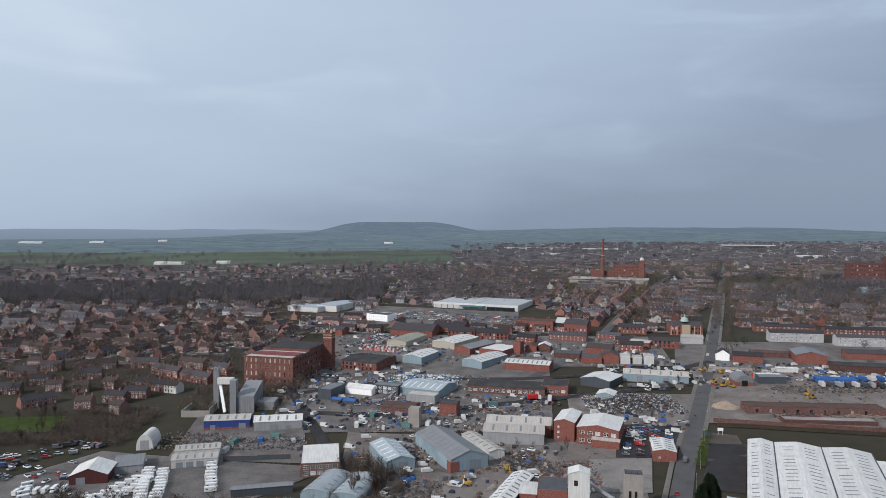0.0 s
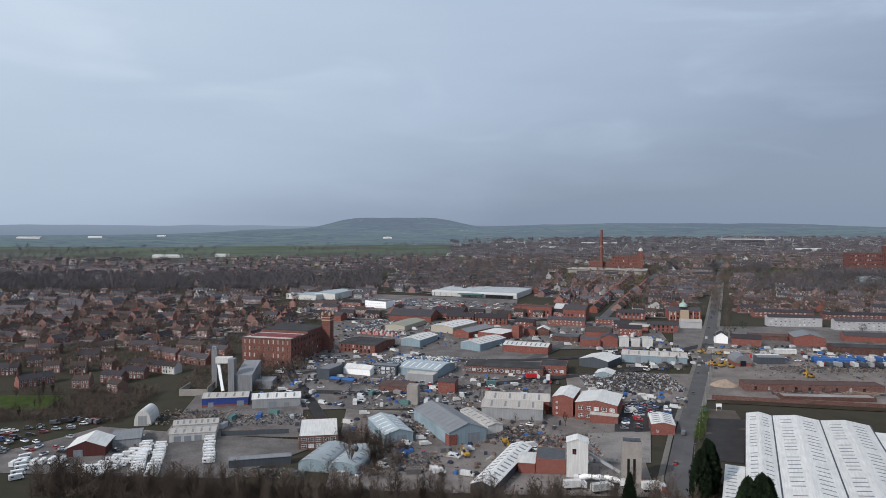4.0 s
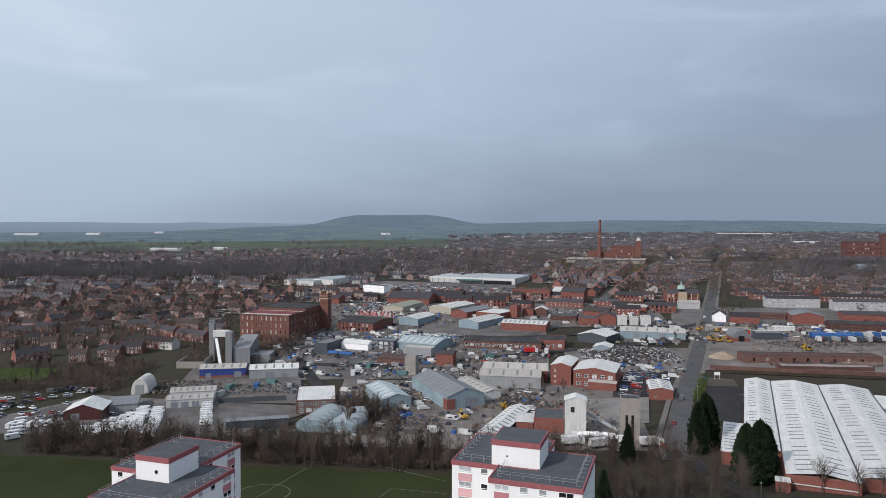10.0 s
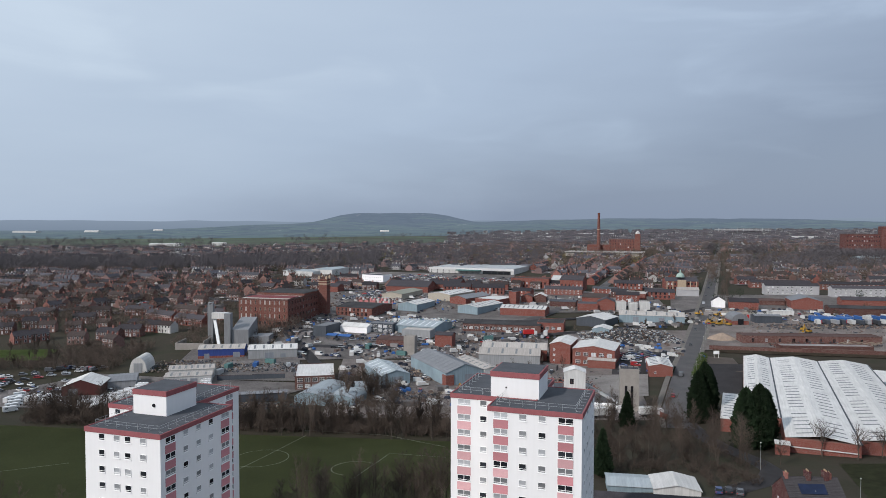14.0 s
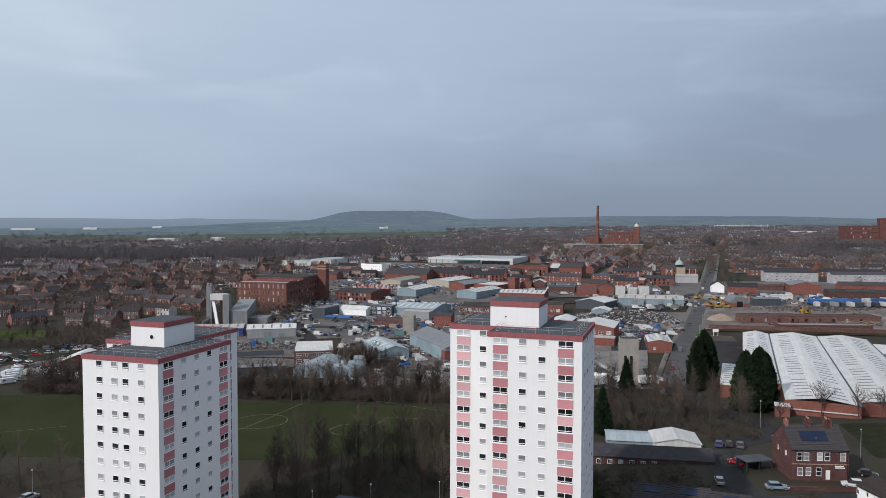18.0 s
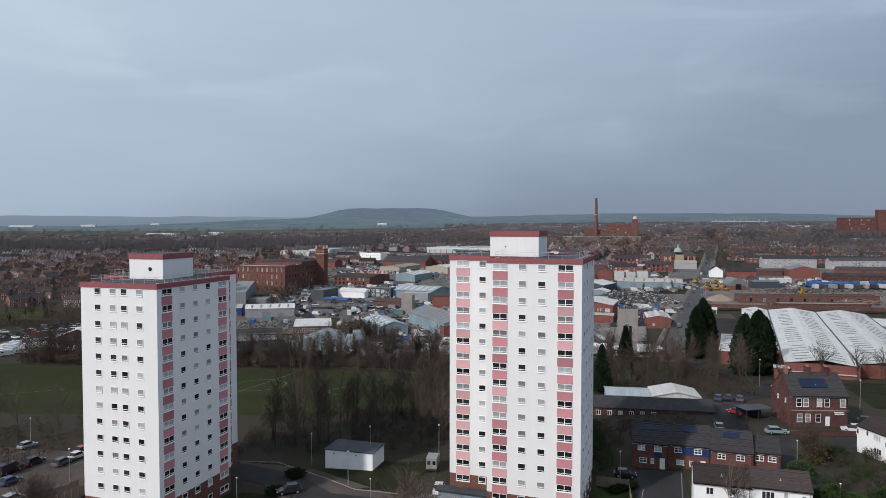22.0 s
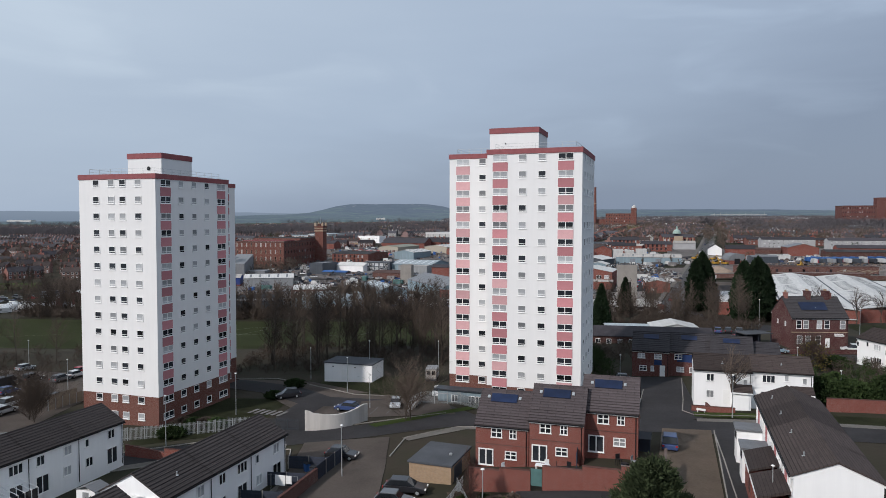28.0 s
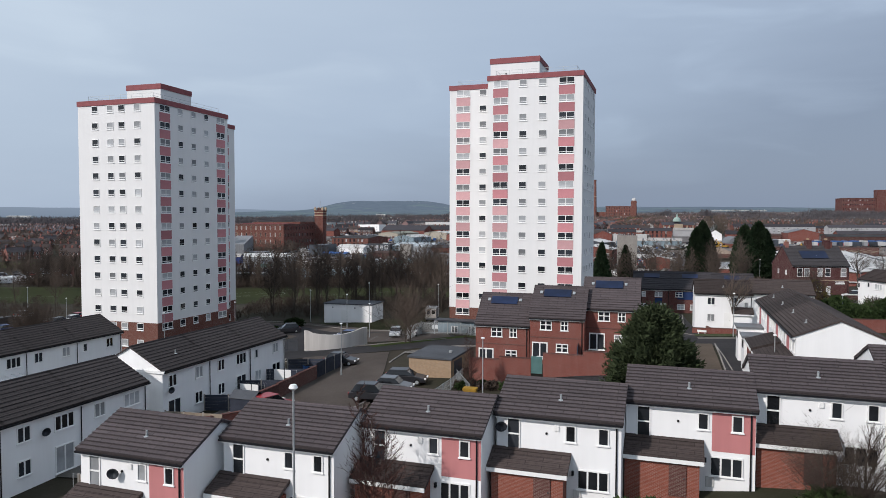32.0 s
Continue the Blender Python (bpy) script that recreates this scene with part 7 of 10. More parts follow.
def pole_tree_meshes(seed, H=10.0, n=30, start=0.28, reach=0.2, rad=0.0085, stems=1, mat="twig", per=5):
    """A tall thin tree: straight stem with many short rising branches, each split into fine twigs."""
    q = random.Random(seed)
    tb, cb = bmesh.new(), bmesh.new()

    def sliver(p, v, w):
        t = v.orthogonal().normalized() * w
        cb.faces.new([cb.verts.new(c) for c in (p - t, p + t, p + v)])

    for st in range(stems):
        top = Vector((q.uniform(-0.05, 0.05) * H + (st - stems / 2) * 0.08 * H * (stems > 1), q.uniform(-0.05, 0.05) * H, H * (1 - 0.14 * st)))
        pts = [Vector((0, 0, -0.5)).lerp(top, k / 4) + Vector((q.uniform(-1, 1), q.uniform(-1, 1), 0)) * H * 0.008 for k in range(5)]
        for k in range(4):
            tube(tb, pts[k], pts[k + 1], H * rad * (1 - k * 0.22), H * rad * (1 - (k + 1) * 0.22) + 0.005, 5, cap=False)
        for k in range(n):
            s = start + (1 - start) * (k + q.random()) / n
            f = min(3.999, s * 4)
            o = pts[int(f)].lerp(pts[int(f) + 1], f - int(f))
            a = q.uniform(0, 6.283)
            ln = H * reach * q.uniform(0.5, 1.2) * (1.25 - s) * 1.15
            v = Vector((math.cos(a), math.sin(a), q.uniform(0.7, 1.7))).normalized() * ln
            tube(cb, o, o + v, H * rad * 0.32, 0.008, 3, cap=False)
            for j in range(per):
                p = o + v * q.uniform(0.2, 1.0)
                u = (v.normalized() + Vector((q.uniform(-1, 1), q.uniform(-1, 1), q.uniform(-0.2, 0.8))) * 0.8).normalized() * ln * q.uniform(0.35, 0.65)
                sliver(p, u, 0.017)
                for i in range(4):
                    e = (u.normalized() + Vector((q.uniform(-1, 1), q.uniform(-1, 1), q.uniform(-0.3, 0.8)))).normalized() * ln * q.uniform(0.18, 0.36)
                    sliver(p + u * q.uniform(0.25, 1.0), e, 0.013)
    return mesh_of("trunk", tb, "bark"), mesh_of("crown", cb, mat)


def leafy_mesh(seed, H, R, count, size, mat, shape="cone"):
    """A crown of many small leaf sprays round a real outline."""
    r = np.random.RandomState(seed)
    u = r.rand(count)
    if shape == "cone":
        h = 0.04 + 0.96 * u
        prof = np.clip(np.minimum(1.0, (1 - h) * 1.55 + 0.04), 0, 1) * np.clip(h / 0.08, 0.5, 1)
    elif shape == "column":
        h = 0.02 + 0.98 * u
        prof = np.clip(np.minimum(1.0, ((1 - h) * 2.0) ** 0.6), 0, 1) * np.clip(h / 0.1, 0.75, 1)
    else:
        h = 0.05 + 0.95 * u
        prof = np.sqrt(np.clip(1 - (2 * h - 0.95) ** 2, 0.02, 1))
    a = r.rand(count) * 2 * np.pi
    lump = 1 + 0.22 * np.sin(a * 5 + h * 19 + seed) + 0.16 * np.sin(a * 9 - h * 31) + 0.10 * r.randn(count)
    rad = R * prof * lump * np.power(r.rand(count), 0.22)
    c = np.stack([rad * np.cos(a), rad * np.sin(a), h * H], 1)
    out = np.stack([np.cos(a), np.sin(a), 0.35 + 0 * a], 1) + 0.7 * r.randn(count, 3)
    out /= np.linalg.norm(out, axis=1)[:, None]
    t = np.cross(out, r.randn(count, 3))
    t /= np.linalg.norm(t, axis=1)[:, None]
    s = size * (0.6 + 0.8 * r.rand(count))[:, None]
    v = np.stack([c - t * s * 0.5, c + t * s * 0.5, c + out * s * 1.3], 1).reshape(-1, 3)
    w = np.stack([c - np.cross(t, out) * s * 0.5, c + np.cross(t, out) * s * 0.5, c + out * s * 1.2], 1).reshape(-1, 3)
    v = np.concatenate([v, w])
    me = bpy.data.meshes.new("crown")
    me.from_pydata(v.tolist(), [], np.arange(len(v)).reshape(-1, 3).tolist())
    me.materials.append(M[mat])
    return me


def trunk_mesh(H, r):
    bm = bmesh.new()
    tube(bm, (0, 0, -0.6), (0, 0, H * 0.5), r, r * 0.6, 7)
    tube(bm, (0, 0, H * 0.5), (0, 0, H * 0.93), r * 0.6, r * 0.12, 6)
    return mesh_of("trunk", bm, "bark")


def plant(name, trunk, crown, m, label, category="tree", group=""):
    t = thing(name, m, label, category, group)
    part("trunk", trunk, None, t)
    part("crown", crown, None, t)
    return t


BARE = [bare_tree_meshes(k, 10.0, spread=s, levels=4, upright=up) for k, (s, up) in enumerate(((0.42, 0.6), (0.5, 0.5), (0.36, 0.7), (0.6, 0.45), (0.4, 0.62)))]
BELT = [bare_tree_meshes(40 + k, 10.0, spread=s, levels=4, upright=up, thin=True) for k, (s, up) in enumerate(((0.42, 0.6), (0.3, 0.75), (0.25, 0.85), (0.5, 0.55), (0.22, 0.9)))]
POLE = [pole_tree_meshes(60 + k, reach=rc, n=nn, stems=st) for k, (rc, nn, st) in enumerate(((0.24, 34, 1), (0.3, 30, 2), (0.2, 36, 1), (0.34, 28, 2), (0.27, 32, 3)))]
BIRCH = [pole_tree_meshes(80, reach=0.2, n=46, start=0.16, rad=0.006, stems=3, mat="twig_red", per=8), pole_tree_meshes(81, H=10, reach=0.62, n=34, start=0.04, rad=0.005, stems=4, mat="twig", per=8)]
r = random.Random(4)


def bare_at(x, y, h, k=None, pool=BARE, label="leafless tree with fine brown twigs", group="bare trees", sink=0.0):
    tr, cr = pool[(k if k is not None else r.randrange(len(pool))) % len(pool)]
    t = plant("tree", tr, cr, pose(x, y, hills(x, y) - sink, 0, 0, r.uniform(0, 360)), label, "tree", group)
    s = h / 10.0
    t.matrix_basis = t.matrix_basis @ Matrix.Diagonal((s * r.uniform(0.85, 1.15), s * r.uniform(0.85, 1.15), s, 1))
    return t


# belt of trees between the field and the works
for k in range(120):
    s = (k + r.random()) / 120
    x = -165 + 205 * s
    y = 271 - 34 * s + r.uniform(-5, 12)
    bare_at(x, y, r.uniform(8, 14), label="leafless tree in the belt behind the field", group="tree belt", pool=POLE + BELT)
for k in range(46):
    bare_at(r.uniform(40, 93), r.uniform(200, 262), r.uniform(9, 16), label="leafless tree in the roadside copse", group="roadside copse", pool=POLE)
for k in range(16):
    bare_at(-37 + r.uniform(-7, 6), 316 + r.uniform(-18, 16), r.uniform(9, 13), label="leafless tree among the yards", group="yard trees", pool=BELT)
# tall trees in front of the field
for k in range(62):
    s = (k + r.random()) / 62
    x = -39 + 67 * s
    bare_at(x, 160 + r.uniform(-12, 18), r.uniform(9, 17), label="tall leafless tree at the field edge", group="field edge trees", pool=POLE)
for x, y, h in ((-37, 150, 17), (-33, 153, 15), (-39, 157, 14), (-5, 152, 14), (0, 150, 15), (-104, 152, 15), (-112, 140, 13), (-98, 158, 14), (-120, 150, 16), (-90, 160, 12), (-108, 165, 14), (31, 150, 11), (33, 160, 12)):
    bare_at(x, y, h, label="tall leafless tree with many fine twigs", group="field edge trees", pool=POLE)
bare_at(-5.6, 103.2, 8.2, 1, BIRCH, "spreading leafless street tree by the road", "street trees")
bare_at(-4.9, 103.4, 7.4, 0, label="spreading leafless street tree by the road", group="street trees")
for x, y, h in ((42.8, 101.6, 9.5), (-72, 103, 6.5), (118, 215, 12), (126, 210, 11), (135, 212, 10), (143, 208, 11), (88, 200, 9), (100, 205, 8)):
    bare_at(x, y, h, 1, label="leafless street tree with spreading limbs", group="street trees")
bare_at(-3.4, 35.2, 8.2, 0, BIRCH, "slender leafless birch in front of white houses", "birches")
bare_at(2.8, 67.8, 5.8, 0, BIRCH, "slender drooping bare shrub by the wall", "birches")
bare_at(20.8, 33.5, 5.0, 2, BARE, "small bare garden tree", "garden trees")
for k in range(44):
    bare_at(r.uniform(-330, -190), r.uniform(378, 436), r.uniform(6, 12), label="leafless tree on the railway bank", group="bank trees", pool=BELT)
for k in range(12):
    bare_at(r.uniform(-175, -120), r.uniform(445, 500), r.uniform(6, 10), label="leafless tree behind the concrete plant", group="bank trees", pool=BELT)
for x, y, h in ((150, 478, 7), (160, 470, 6), (140, 485, 7), (36, 372, 6), (44, 366, 6), (52, 372, 7), (62, 365, 8), (165, 500, 7), (88, 470, 5)):
    bare_at(x, y, h, label="scrubby leafless tree between yards", group="yard trees", pool=BELT)
M["hedge_green"] = plain("clipped_hedge", (0.075, 0.11, 0.028), 0.9, var=0.4, scale=1.5, bump=0)
# evergreens
cyp = leafy_mesh(3, 10, 2.0, 9000, 0.40, "leaf_dark", "column")
ctr = trunk_mesh(10, 0.3)
for x, y, h, wd in ((98.5, 262, 21.5, 1.0), (94.6, 258, 19, 1.0), (102, 268, 19, 1.05), (98.5, 226, 19.5, 1.1), (103, 226, 20.5, 1.15), (106.5, 229, 18.5, 1.0)):
    t = plant("cypress", ctr, cyp, pose(x, y, hills(x, y), 0, 0, r.uniform(0, 360)), "tall dense dark green cypress", "tree", "cypresses")
    t.matrix_basis = t.matrix_basis @ Matrix.Diagonal((wd * 1.45, wd * 1.45, h / 10, 1))
def boughs(seed, H, R, n, per, mat):
    """A crown of many separate tufted boughs round a rounded, uneven outline."""
    q = np.random.RandomState(seed)
    V = []
    for k in range(n):
        h = 0.06 + 0.94 * (k + q.rand()) / n
        lim = R * min(1.0, 1.28 * (1.02 - h) ** 0.72) * min(1.0, 0.7 + 2 * h) * (0.75 + 0.4 * q.rand())
        a = k * 2.4 + q.rand()
        out = np.array([math.cos(a), math.sin(a), 0.12 + 0.5 * h])
        base = np.array([0, 0, h * H * 0.93])
        u = 0.2 + 0.8 * q.rand(per) ** 0.42
        p = base + np.outer(u * lim, out) + np.outer(u ** 2 * lim * 0.16, [0, 0, 1]) + 0.27 * q.randn(per, 3)
        d = out + np.array([0, 0, 0.5]) + 0.6 * q.randn(per, 3)
        d /= np.linalg.norm(d, axis=1)[:, None]
        t = np.cross(d, q.randn(per, 3))
        t /= np.linalg.norm(t, axis=1)[:, None]
        s = (0.10 + 0.09 * q.rand(per))[:, None]
        V.append(np.stack([p - t * s * 0.5, p + t * s * 0.5, p + d * s * 2.4], 1).reshape(-1, 3))
    v = np.concatenate(V)
    me = bpy.data.meshes.new("crown")
    me.from_pydata(v.tolist(), [], np.arange(len(v)).reshape(-1, 3).tolist())
    me.materials.append(M[mat])
    return me


plant("pine_tree", trunk_mesh(9.2, 0.24), boughs(8, 9.9, 3.5, 120, 620, "needles"), pose(15.8, 51.2, 5.4), "dense dark green pine behind the houses", "tree")
t = plant("spruce", ctr, leafy_mesh(11, 10, 2.2, 3500, 0.45, "leaf_dark", "cone"), pose(45, 196, hills(45, 196)), "dark slim spruce among bare trees", "tree", "spruces")
t.matrix_basis = t.matrix_basis @ Matrix.Diagonal((1, 1, 1.35, 1))
for x, y, s in ((25, 252, 0.5), (66, 250, 1.0)):
    t2 = copy_thing(t, pose(x, y, hills(x, y)) @ Matrix.Diagonal((s, s, s * 1.0, 1)))


def shrub(x, y, R, H, mat, label, seed, n=1100, z=None):
    bm_c = leafy_mesh(seed, H, R, n, 0.26, mat, "round")
    bm = bmesh.new()
    for k in range(4):
        a = k * 1.6 + seed
        tube(bm, (0, 0, -0.2), (R * 0.4 * math.cos(a), R * 0.4 * math.sin(a), H * 0.55), 0.05, 0.02, 4)
    s = thing("shrub", pose(x, y, hills(x, y) if z is None else z), label, "shrub", "garden shrubs")
    part("stems", bm, "bark", s)
    part("crown", bm_c, None, s)


shrub(9.2, 34.2, 1.3, 1.9, "leaf_green", "rounded green garden shrub by the porch", 1)
bare_at(19.3, 34.0, 4.2, 1, BIRCH, "brown twiggy leafless shrub beside the porch", "garden shrubs")
bare_at(20.4, 33.8, 3.6, 1, BIRCH, "brown twiggy leafless shrub beside the porch", "garden shrubs")
shrub(19.4, 33.6, 1.3, 1.5, "leaf_green", "low green shrub beside the porch", 12, 700)
shrub(10.9, 35.3, 1.0, 1.3, "leaf_green", "low green garden shrub", 3)
shrub(-28.5, 132, 1.6, 1.6, "leaf_green", "clipped green shrub by the road", 5)
shrub(-30.5, 124, 1.4, 1.2, "leaf_green", "low green shrub by the road", 6)
shrub(-1.5, 62, 1.2, 1.3, "leaf_green", "green planting in the bed", 7)
shrub(1.0, 60.5, 0.9, 1.0, "leaf_green", "green planting in the bed", 8)
shrub(-4.5, 64.5, 1.1, 1.3, "twig", "brown leafless shrub in the bed", 9)
shrub(-40, 101, 1.8, 1.6, "leaf_green", "dark green shrub at the tower foot", 10)
for k in range(12):
    shrub(55.5 + 2.2 * k, 104.5 - 0.15 * k + r.uniform(-1, 1), 2.5, r.uniform(2.6, 4.4), "leaf_green", "dense dark green hedge beside white houses", 20 + k, 1500)
for k in range(6):
    shrub(-37.5 + 1.1 * k, 73 + 3.3 * k, 1.3, 1.5, "leaf_green", "dark green back-garden hedge", 30 + k, 600)
for k in range(5):
    shrub(123 + 4.6 * k, 338 + 10.5 * k, 2.4, 4.6, "hedge_green", "tall clipped green hedge beside the road", 40 + k, 800)
for k in range(4):
    shrub(29.5 + 1.1 * k, 117.5 + 0.6 * k, 1.0, 1.0, "leaf_green", "low dark shrubs along palings", 50 + k, 400)


# ---- far woods, joined ----
def joined(name, base_v, base_f, places, mat, label, category, mats2=None, fm=None):
    """Many turned and scaled copies of a small mesh as one object."""
    V, Fc, mi = [], [], []
    n = 0
    bv = np.array(base_v)
    for x, y, z, s, sz, a in places:
        c, sn = math.cos(a), math.sin(a)
        v = np.stack([x + s * (bv[:, 0] * c - bv[:, 1] * sn), y + s * (bv[:, 0] * sn + bv[:, 1] * c), z + sz * bv[:, 2]], 1)
        V.append(v)
        Fc += [tuple(i + n for i in f) for f in base_f]
        if fm:
            mi += fm
        n += len(bv)
    me = bpy.data.meshes.new(name)
    me.from_pydata(np.concatenate(V).tolist(), [], Fc)
    for k in (mat if isinstance(mat, list) else [mat]):
        me.materials.append(M[k])
    if fm:
        me.polygons.foreach_set("material_index", mi)
    return tagged(new(name, me), label, category, kind="stuff")


def twig_ball(seed, n):
    """A loose leafless crown of crossed slivers on a short stem, about 1 m across and 1 m high."""
    rr_ = np.random.RandomState(seed)
    v, f = [], []
    for k in range(n):
        a, h = rr_.rand() * 6.28, 0.25 + 0.75 * rr_.rand()
        rad = 0.5 * math.sqrt(max(0.02, 1 - ((h - 0.6) / 0.45) ** 2)) * rr_.rand() ** 0.4
        p = np.array([rad * math.cos(a), rad * math.sin(a), h])
        d = np.array([math.cos(a) * 0.6, math.sin(a) * 0.6, 0.8]) + 0.5 * rr_.randn(3)
        d = d / np.linalg.norm(d) * 0.20
        t = np.cross(d, rr_.randn(3))
        t = t / np.linalg.norm(t) * 0.018
        i = len(v)
        v += [p - d - t, p - d + t, p + d]
        f.append((i, i + 1, i + 2))
    for k in range(3):
        a = k * 2.1
        i = len(v)
        v += [(0.03 * math.cos(a), 0.03 * math.sin(a), -0.05), (0.03 * math.cos(a + 1), 0.03 * math.sin(a + 1), -0.05), (0, 0, 0.6)]
        f.append((i, i + 1, i + 2))
    return v, f


rw = random.Random(12)


def wood(n, xr, yr, hr, seed, label, mat="far_twig", keep=None, blades=46):
    places = []
    while len(places) < n:
        y = rw.uniform(*yr)
        x = rw.uniform(*xr(y))
        if keep and not keep(x, y):
            continue
        h = rw.uniform(*hr)
        places.append((x, y, hills(x, y), h * rw.uniform(0.8, 1.25), h, rw.uniform(0, 6.28)))
    v, f = twig_ball(seed, blades)
    joined("woodland", v, f, places, mat, label, "woodland")


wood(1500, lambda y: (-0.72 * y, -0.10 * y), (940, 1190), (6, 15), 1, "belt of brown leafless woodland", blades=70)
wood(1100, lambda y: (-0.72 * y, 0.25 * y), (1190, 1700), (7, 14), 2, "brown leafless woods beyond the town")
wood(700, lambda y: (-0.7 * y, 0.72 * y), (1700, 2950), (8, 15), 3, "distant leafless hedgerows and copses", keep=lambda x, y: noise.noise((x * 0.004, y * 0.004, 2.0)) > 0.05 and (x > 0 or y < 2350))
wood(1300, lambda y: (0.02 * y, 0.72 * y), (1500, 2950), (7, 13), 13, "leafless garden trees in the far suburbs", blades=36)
wood(1000, lambda y: (-0.70 * y, -0.2 * y), (480, 960), (5, 10), 4, "leafless garden trees among houses", mat="twig", blades=60)
wood(2300, lambda y: (0.0, 0.72 * y), (720, 1650), (5, 11), 5, "leafless garden trees in the town", mat="twig", blades=60, keep=lambda x, y: x > 195 or y > 900)
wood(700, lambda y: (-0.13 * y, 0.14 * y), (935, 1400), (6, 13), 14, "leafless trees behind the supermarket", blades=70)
wood(160, lambda y: (-0.2 * y, 0.3 * y), (940, 1300), (5, 10), 19, "budding green-brown garden trees", mat="leaf_olive", blades=52)
wood(300, lambda y: (-0.70 * y, 0.72 * y), (500, 1500), (4, 9), 15, "dark evergreen garden trees in the town", mat="leaf_dark", blades=60, keep=lambda x, y: not (-130 < x < 200 and y < 900))
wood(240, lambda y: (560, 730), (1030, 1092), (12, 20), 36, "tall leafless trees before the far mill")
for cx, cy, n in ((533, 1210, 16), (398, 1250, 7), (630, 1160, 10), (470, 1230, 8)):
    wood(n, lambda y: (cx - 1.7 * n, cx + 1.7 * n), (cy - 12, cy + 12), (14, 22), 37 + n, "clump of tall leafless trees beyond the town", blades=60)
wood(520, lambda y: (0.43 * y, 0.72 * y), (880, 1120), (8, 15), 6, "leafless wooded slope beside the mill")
wood(1500, lambda y: (-165 - (y - 270) * 0.2, 40), (236, 292), (1.5, 4.5), 7, "brown scrub and brambles under the trees", mat="twig", blades=70, keep=lambda x, y: 267 - 30 * (x + 165) / 205 < y < 290 - 34 * (x + 165) / 205)
wood(520, lambda y: (-45, 34), (146, 178), (0.8, 2.8), 8, "brown scrub along the field edge", mat="twig", blades=70)
wood(420, lambda y: (40, 92), (196, 262), (1.0, 3.5), 9, "brown brambles in the roadside copse", mat="twig", blades=70)
wood(130, lambda y: (22, 34), (120, 162), (1.0, 3.2), 30, "dark evergreen scrub behind the houses", mat="leaf_green", blades=90, keep=lambda x, y: x < 30 + (y - 120) * 0.2 and not (24 < x < 33 and y < 126))
wood(110, lambda y: (34, 64), (140, 160), (0.8, 2.6), 31, "brown brambles before the workshop", mat="twig", blades=90, keep=lambda x, y: not 56 < x < 70)
wood(70, lambda y: (52, 66), (101, 122), (0.8, 2.4), 32, "dark garden shrubs behind the hedge", mat="leaf_green", blades=90, keep=lambda x, y: y > 101 + 0.2 * (x - 50) and not (36 < x < 56 and y < 114))
wood(60, lambda y: (66, 84), (112, 134), (0.8, 2.6), 33, "tangled brown garden shrubs", mat="twig", blades=90)
wood(50, lambda y: (66, 84), (112, 134), (0.8, 2.4), 34, "dark evergreen garden shrubs", mat="leaf_green", blades=90)
wood(50, lambda y: (70, 84), (181, 200), (1.0, 3.0), 35, "brown scrub beside the side road", mat="twig", blades=90)
wood(120, lambda y: (-125, -85), (136, 172), (1.0, 3.5), 10, "brown scrub beside the car park", mat="twig", blades=70)

wood(700, lambda y: (-335, -185), (378, 440), (1.5, 6), 16, "brown scrub on the railway bank", mat="twig", blades=50, keep=lambda x, y: not (x < -236 and 396 < y < 434))
wood(160, lambda y: (-52, -22), (288, 332), (1.5, 5), 17, "brown scrub between the yards", mat="twig", blades=60)
wood(240, lambda y: (-180, -110), (440, 505), (1.5, 6), 18, "brown scrub behind the concrete plant", mat="twig", blades=50)



def thicket(pool, n, place, hr, label):
    """Many slim bare trees, past counting, as one mesh."""
    for k in range(len(pool)):
        V, Fc, fm = [], [], []
        for me, mi in zip(pool[k], (0, 1)):
            o = len(V)
            V += [tuple(v.co) for v in me.vertices]
            Fc += [tuple(o + i for i in q.vertices) for q in me.polygons]
            fm += [mi] * len(me.polygons)
        places = []
        for _ in range(n // len(pool)):
            x, y = place()
            h = rw.uniform(*hr) / 10
            places.append((x, y, hills(x, y), h * rw.uniform(0.9, 1.3), h, rw.uniform(0, 6.28)))
        joined("woodland", V, Fc, places, ["bark", "twig"], label, "woodland", fm=fm)


def belt_place():
    u = rw.random()
    return -165 + 205 * u, 270 - 31 * u + rw.uniform(-3, 13)


thicket(POLE[:4], 140, belt_place, (9, 15), "thicket of slim leafless trees behind the field")
thicket(POLE[1:4], 66, lambda: (lambda u: (-52 + 22 * u + rw.gauss(0, 4), 338 - 20 * u + rw.gauss(0, 9)))(rw.random()), (6, 10), "brown leafless thicket between the sheds")
thicket(POLE[:3], 36, lambda: (lambda y: (230.2 + (y - 610.3) * 0.408 + rw.uniform(11, 18), y))(rw.uniform(585, 800)), (6, 11), "line of leafless trees beside the long road")

# low bushes and planting near the camera
bare_at(69, 128, 7.0, 1, BIRCH, "budding yellow-brown tree by the pub", "garden trees")
shrub(69, 128, 2.6, 5.6, "leaf_olive", "sparse budding tree by the pub", 4, 420)
shrub(75, 131, 2.2, 2.4, "leaf_green", "dark evergreen bush by the pub wall", 61, 700)
shrub(63.5, 121.5, 2.0, 2.6, "leaf_green", "dark evergreen bush beside the road", 62, 700)
bare_at(-66.9, 112.2, 7.5, 1, BIRCH, "bushy leafless tree beside the car park", "car park trees")
bare_at(-68.5, 113.5, 6.5, 1, BIRCH, "bushy leafless tree beside the car park", "car park trees")
bare_at(-72.0, 119.5, 6.0, 0, label="bushy leafless tree beside the car park", group="car park trees")
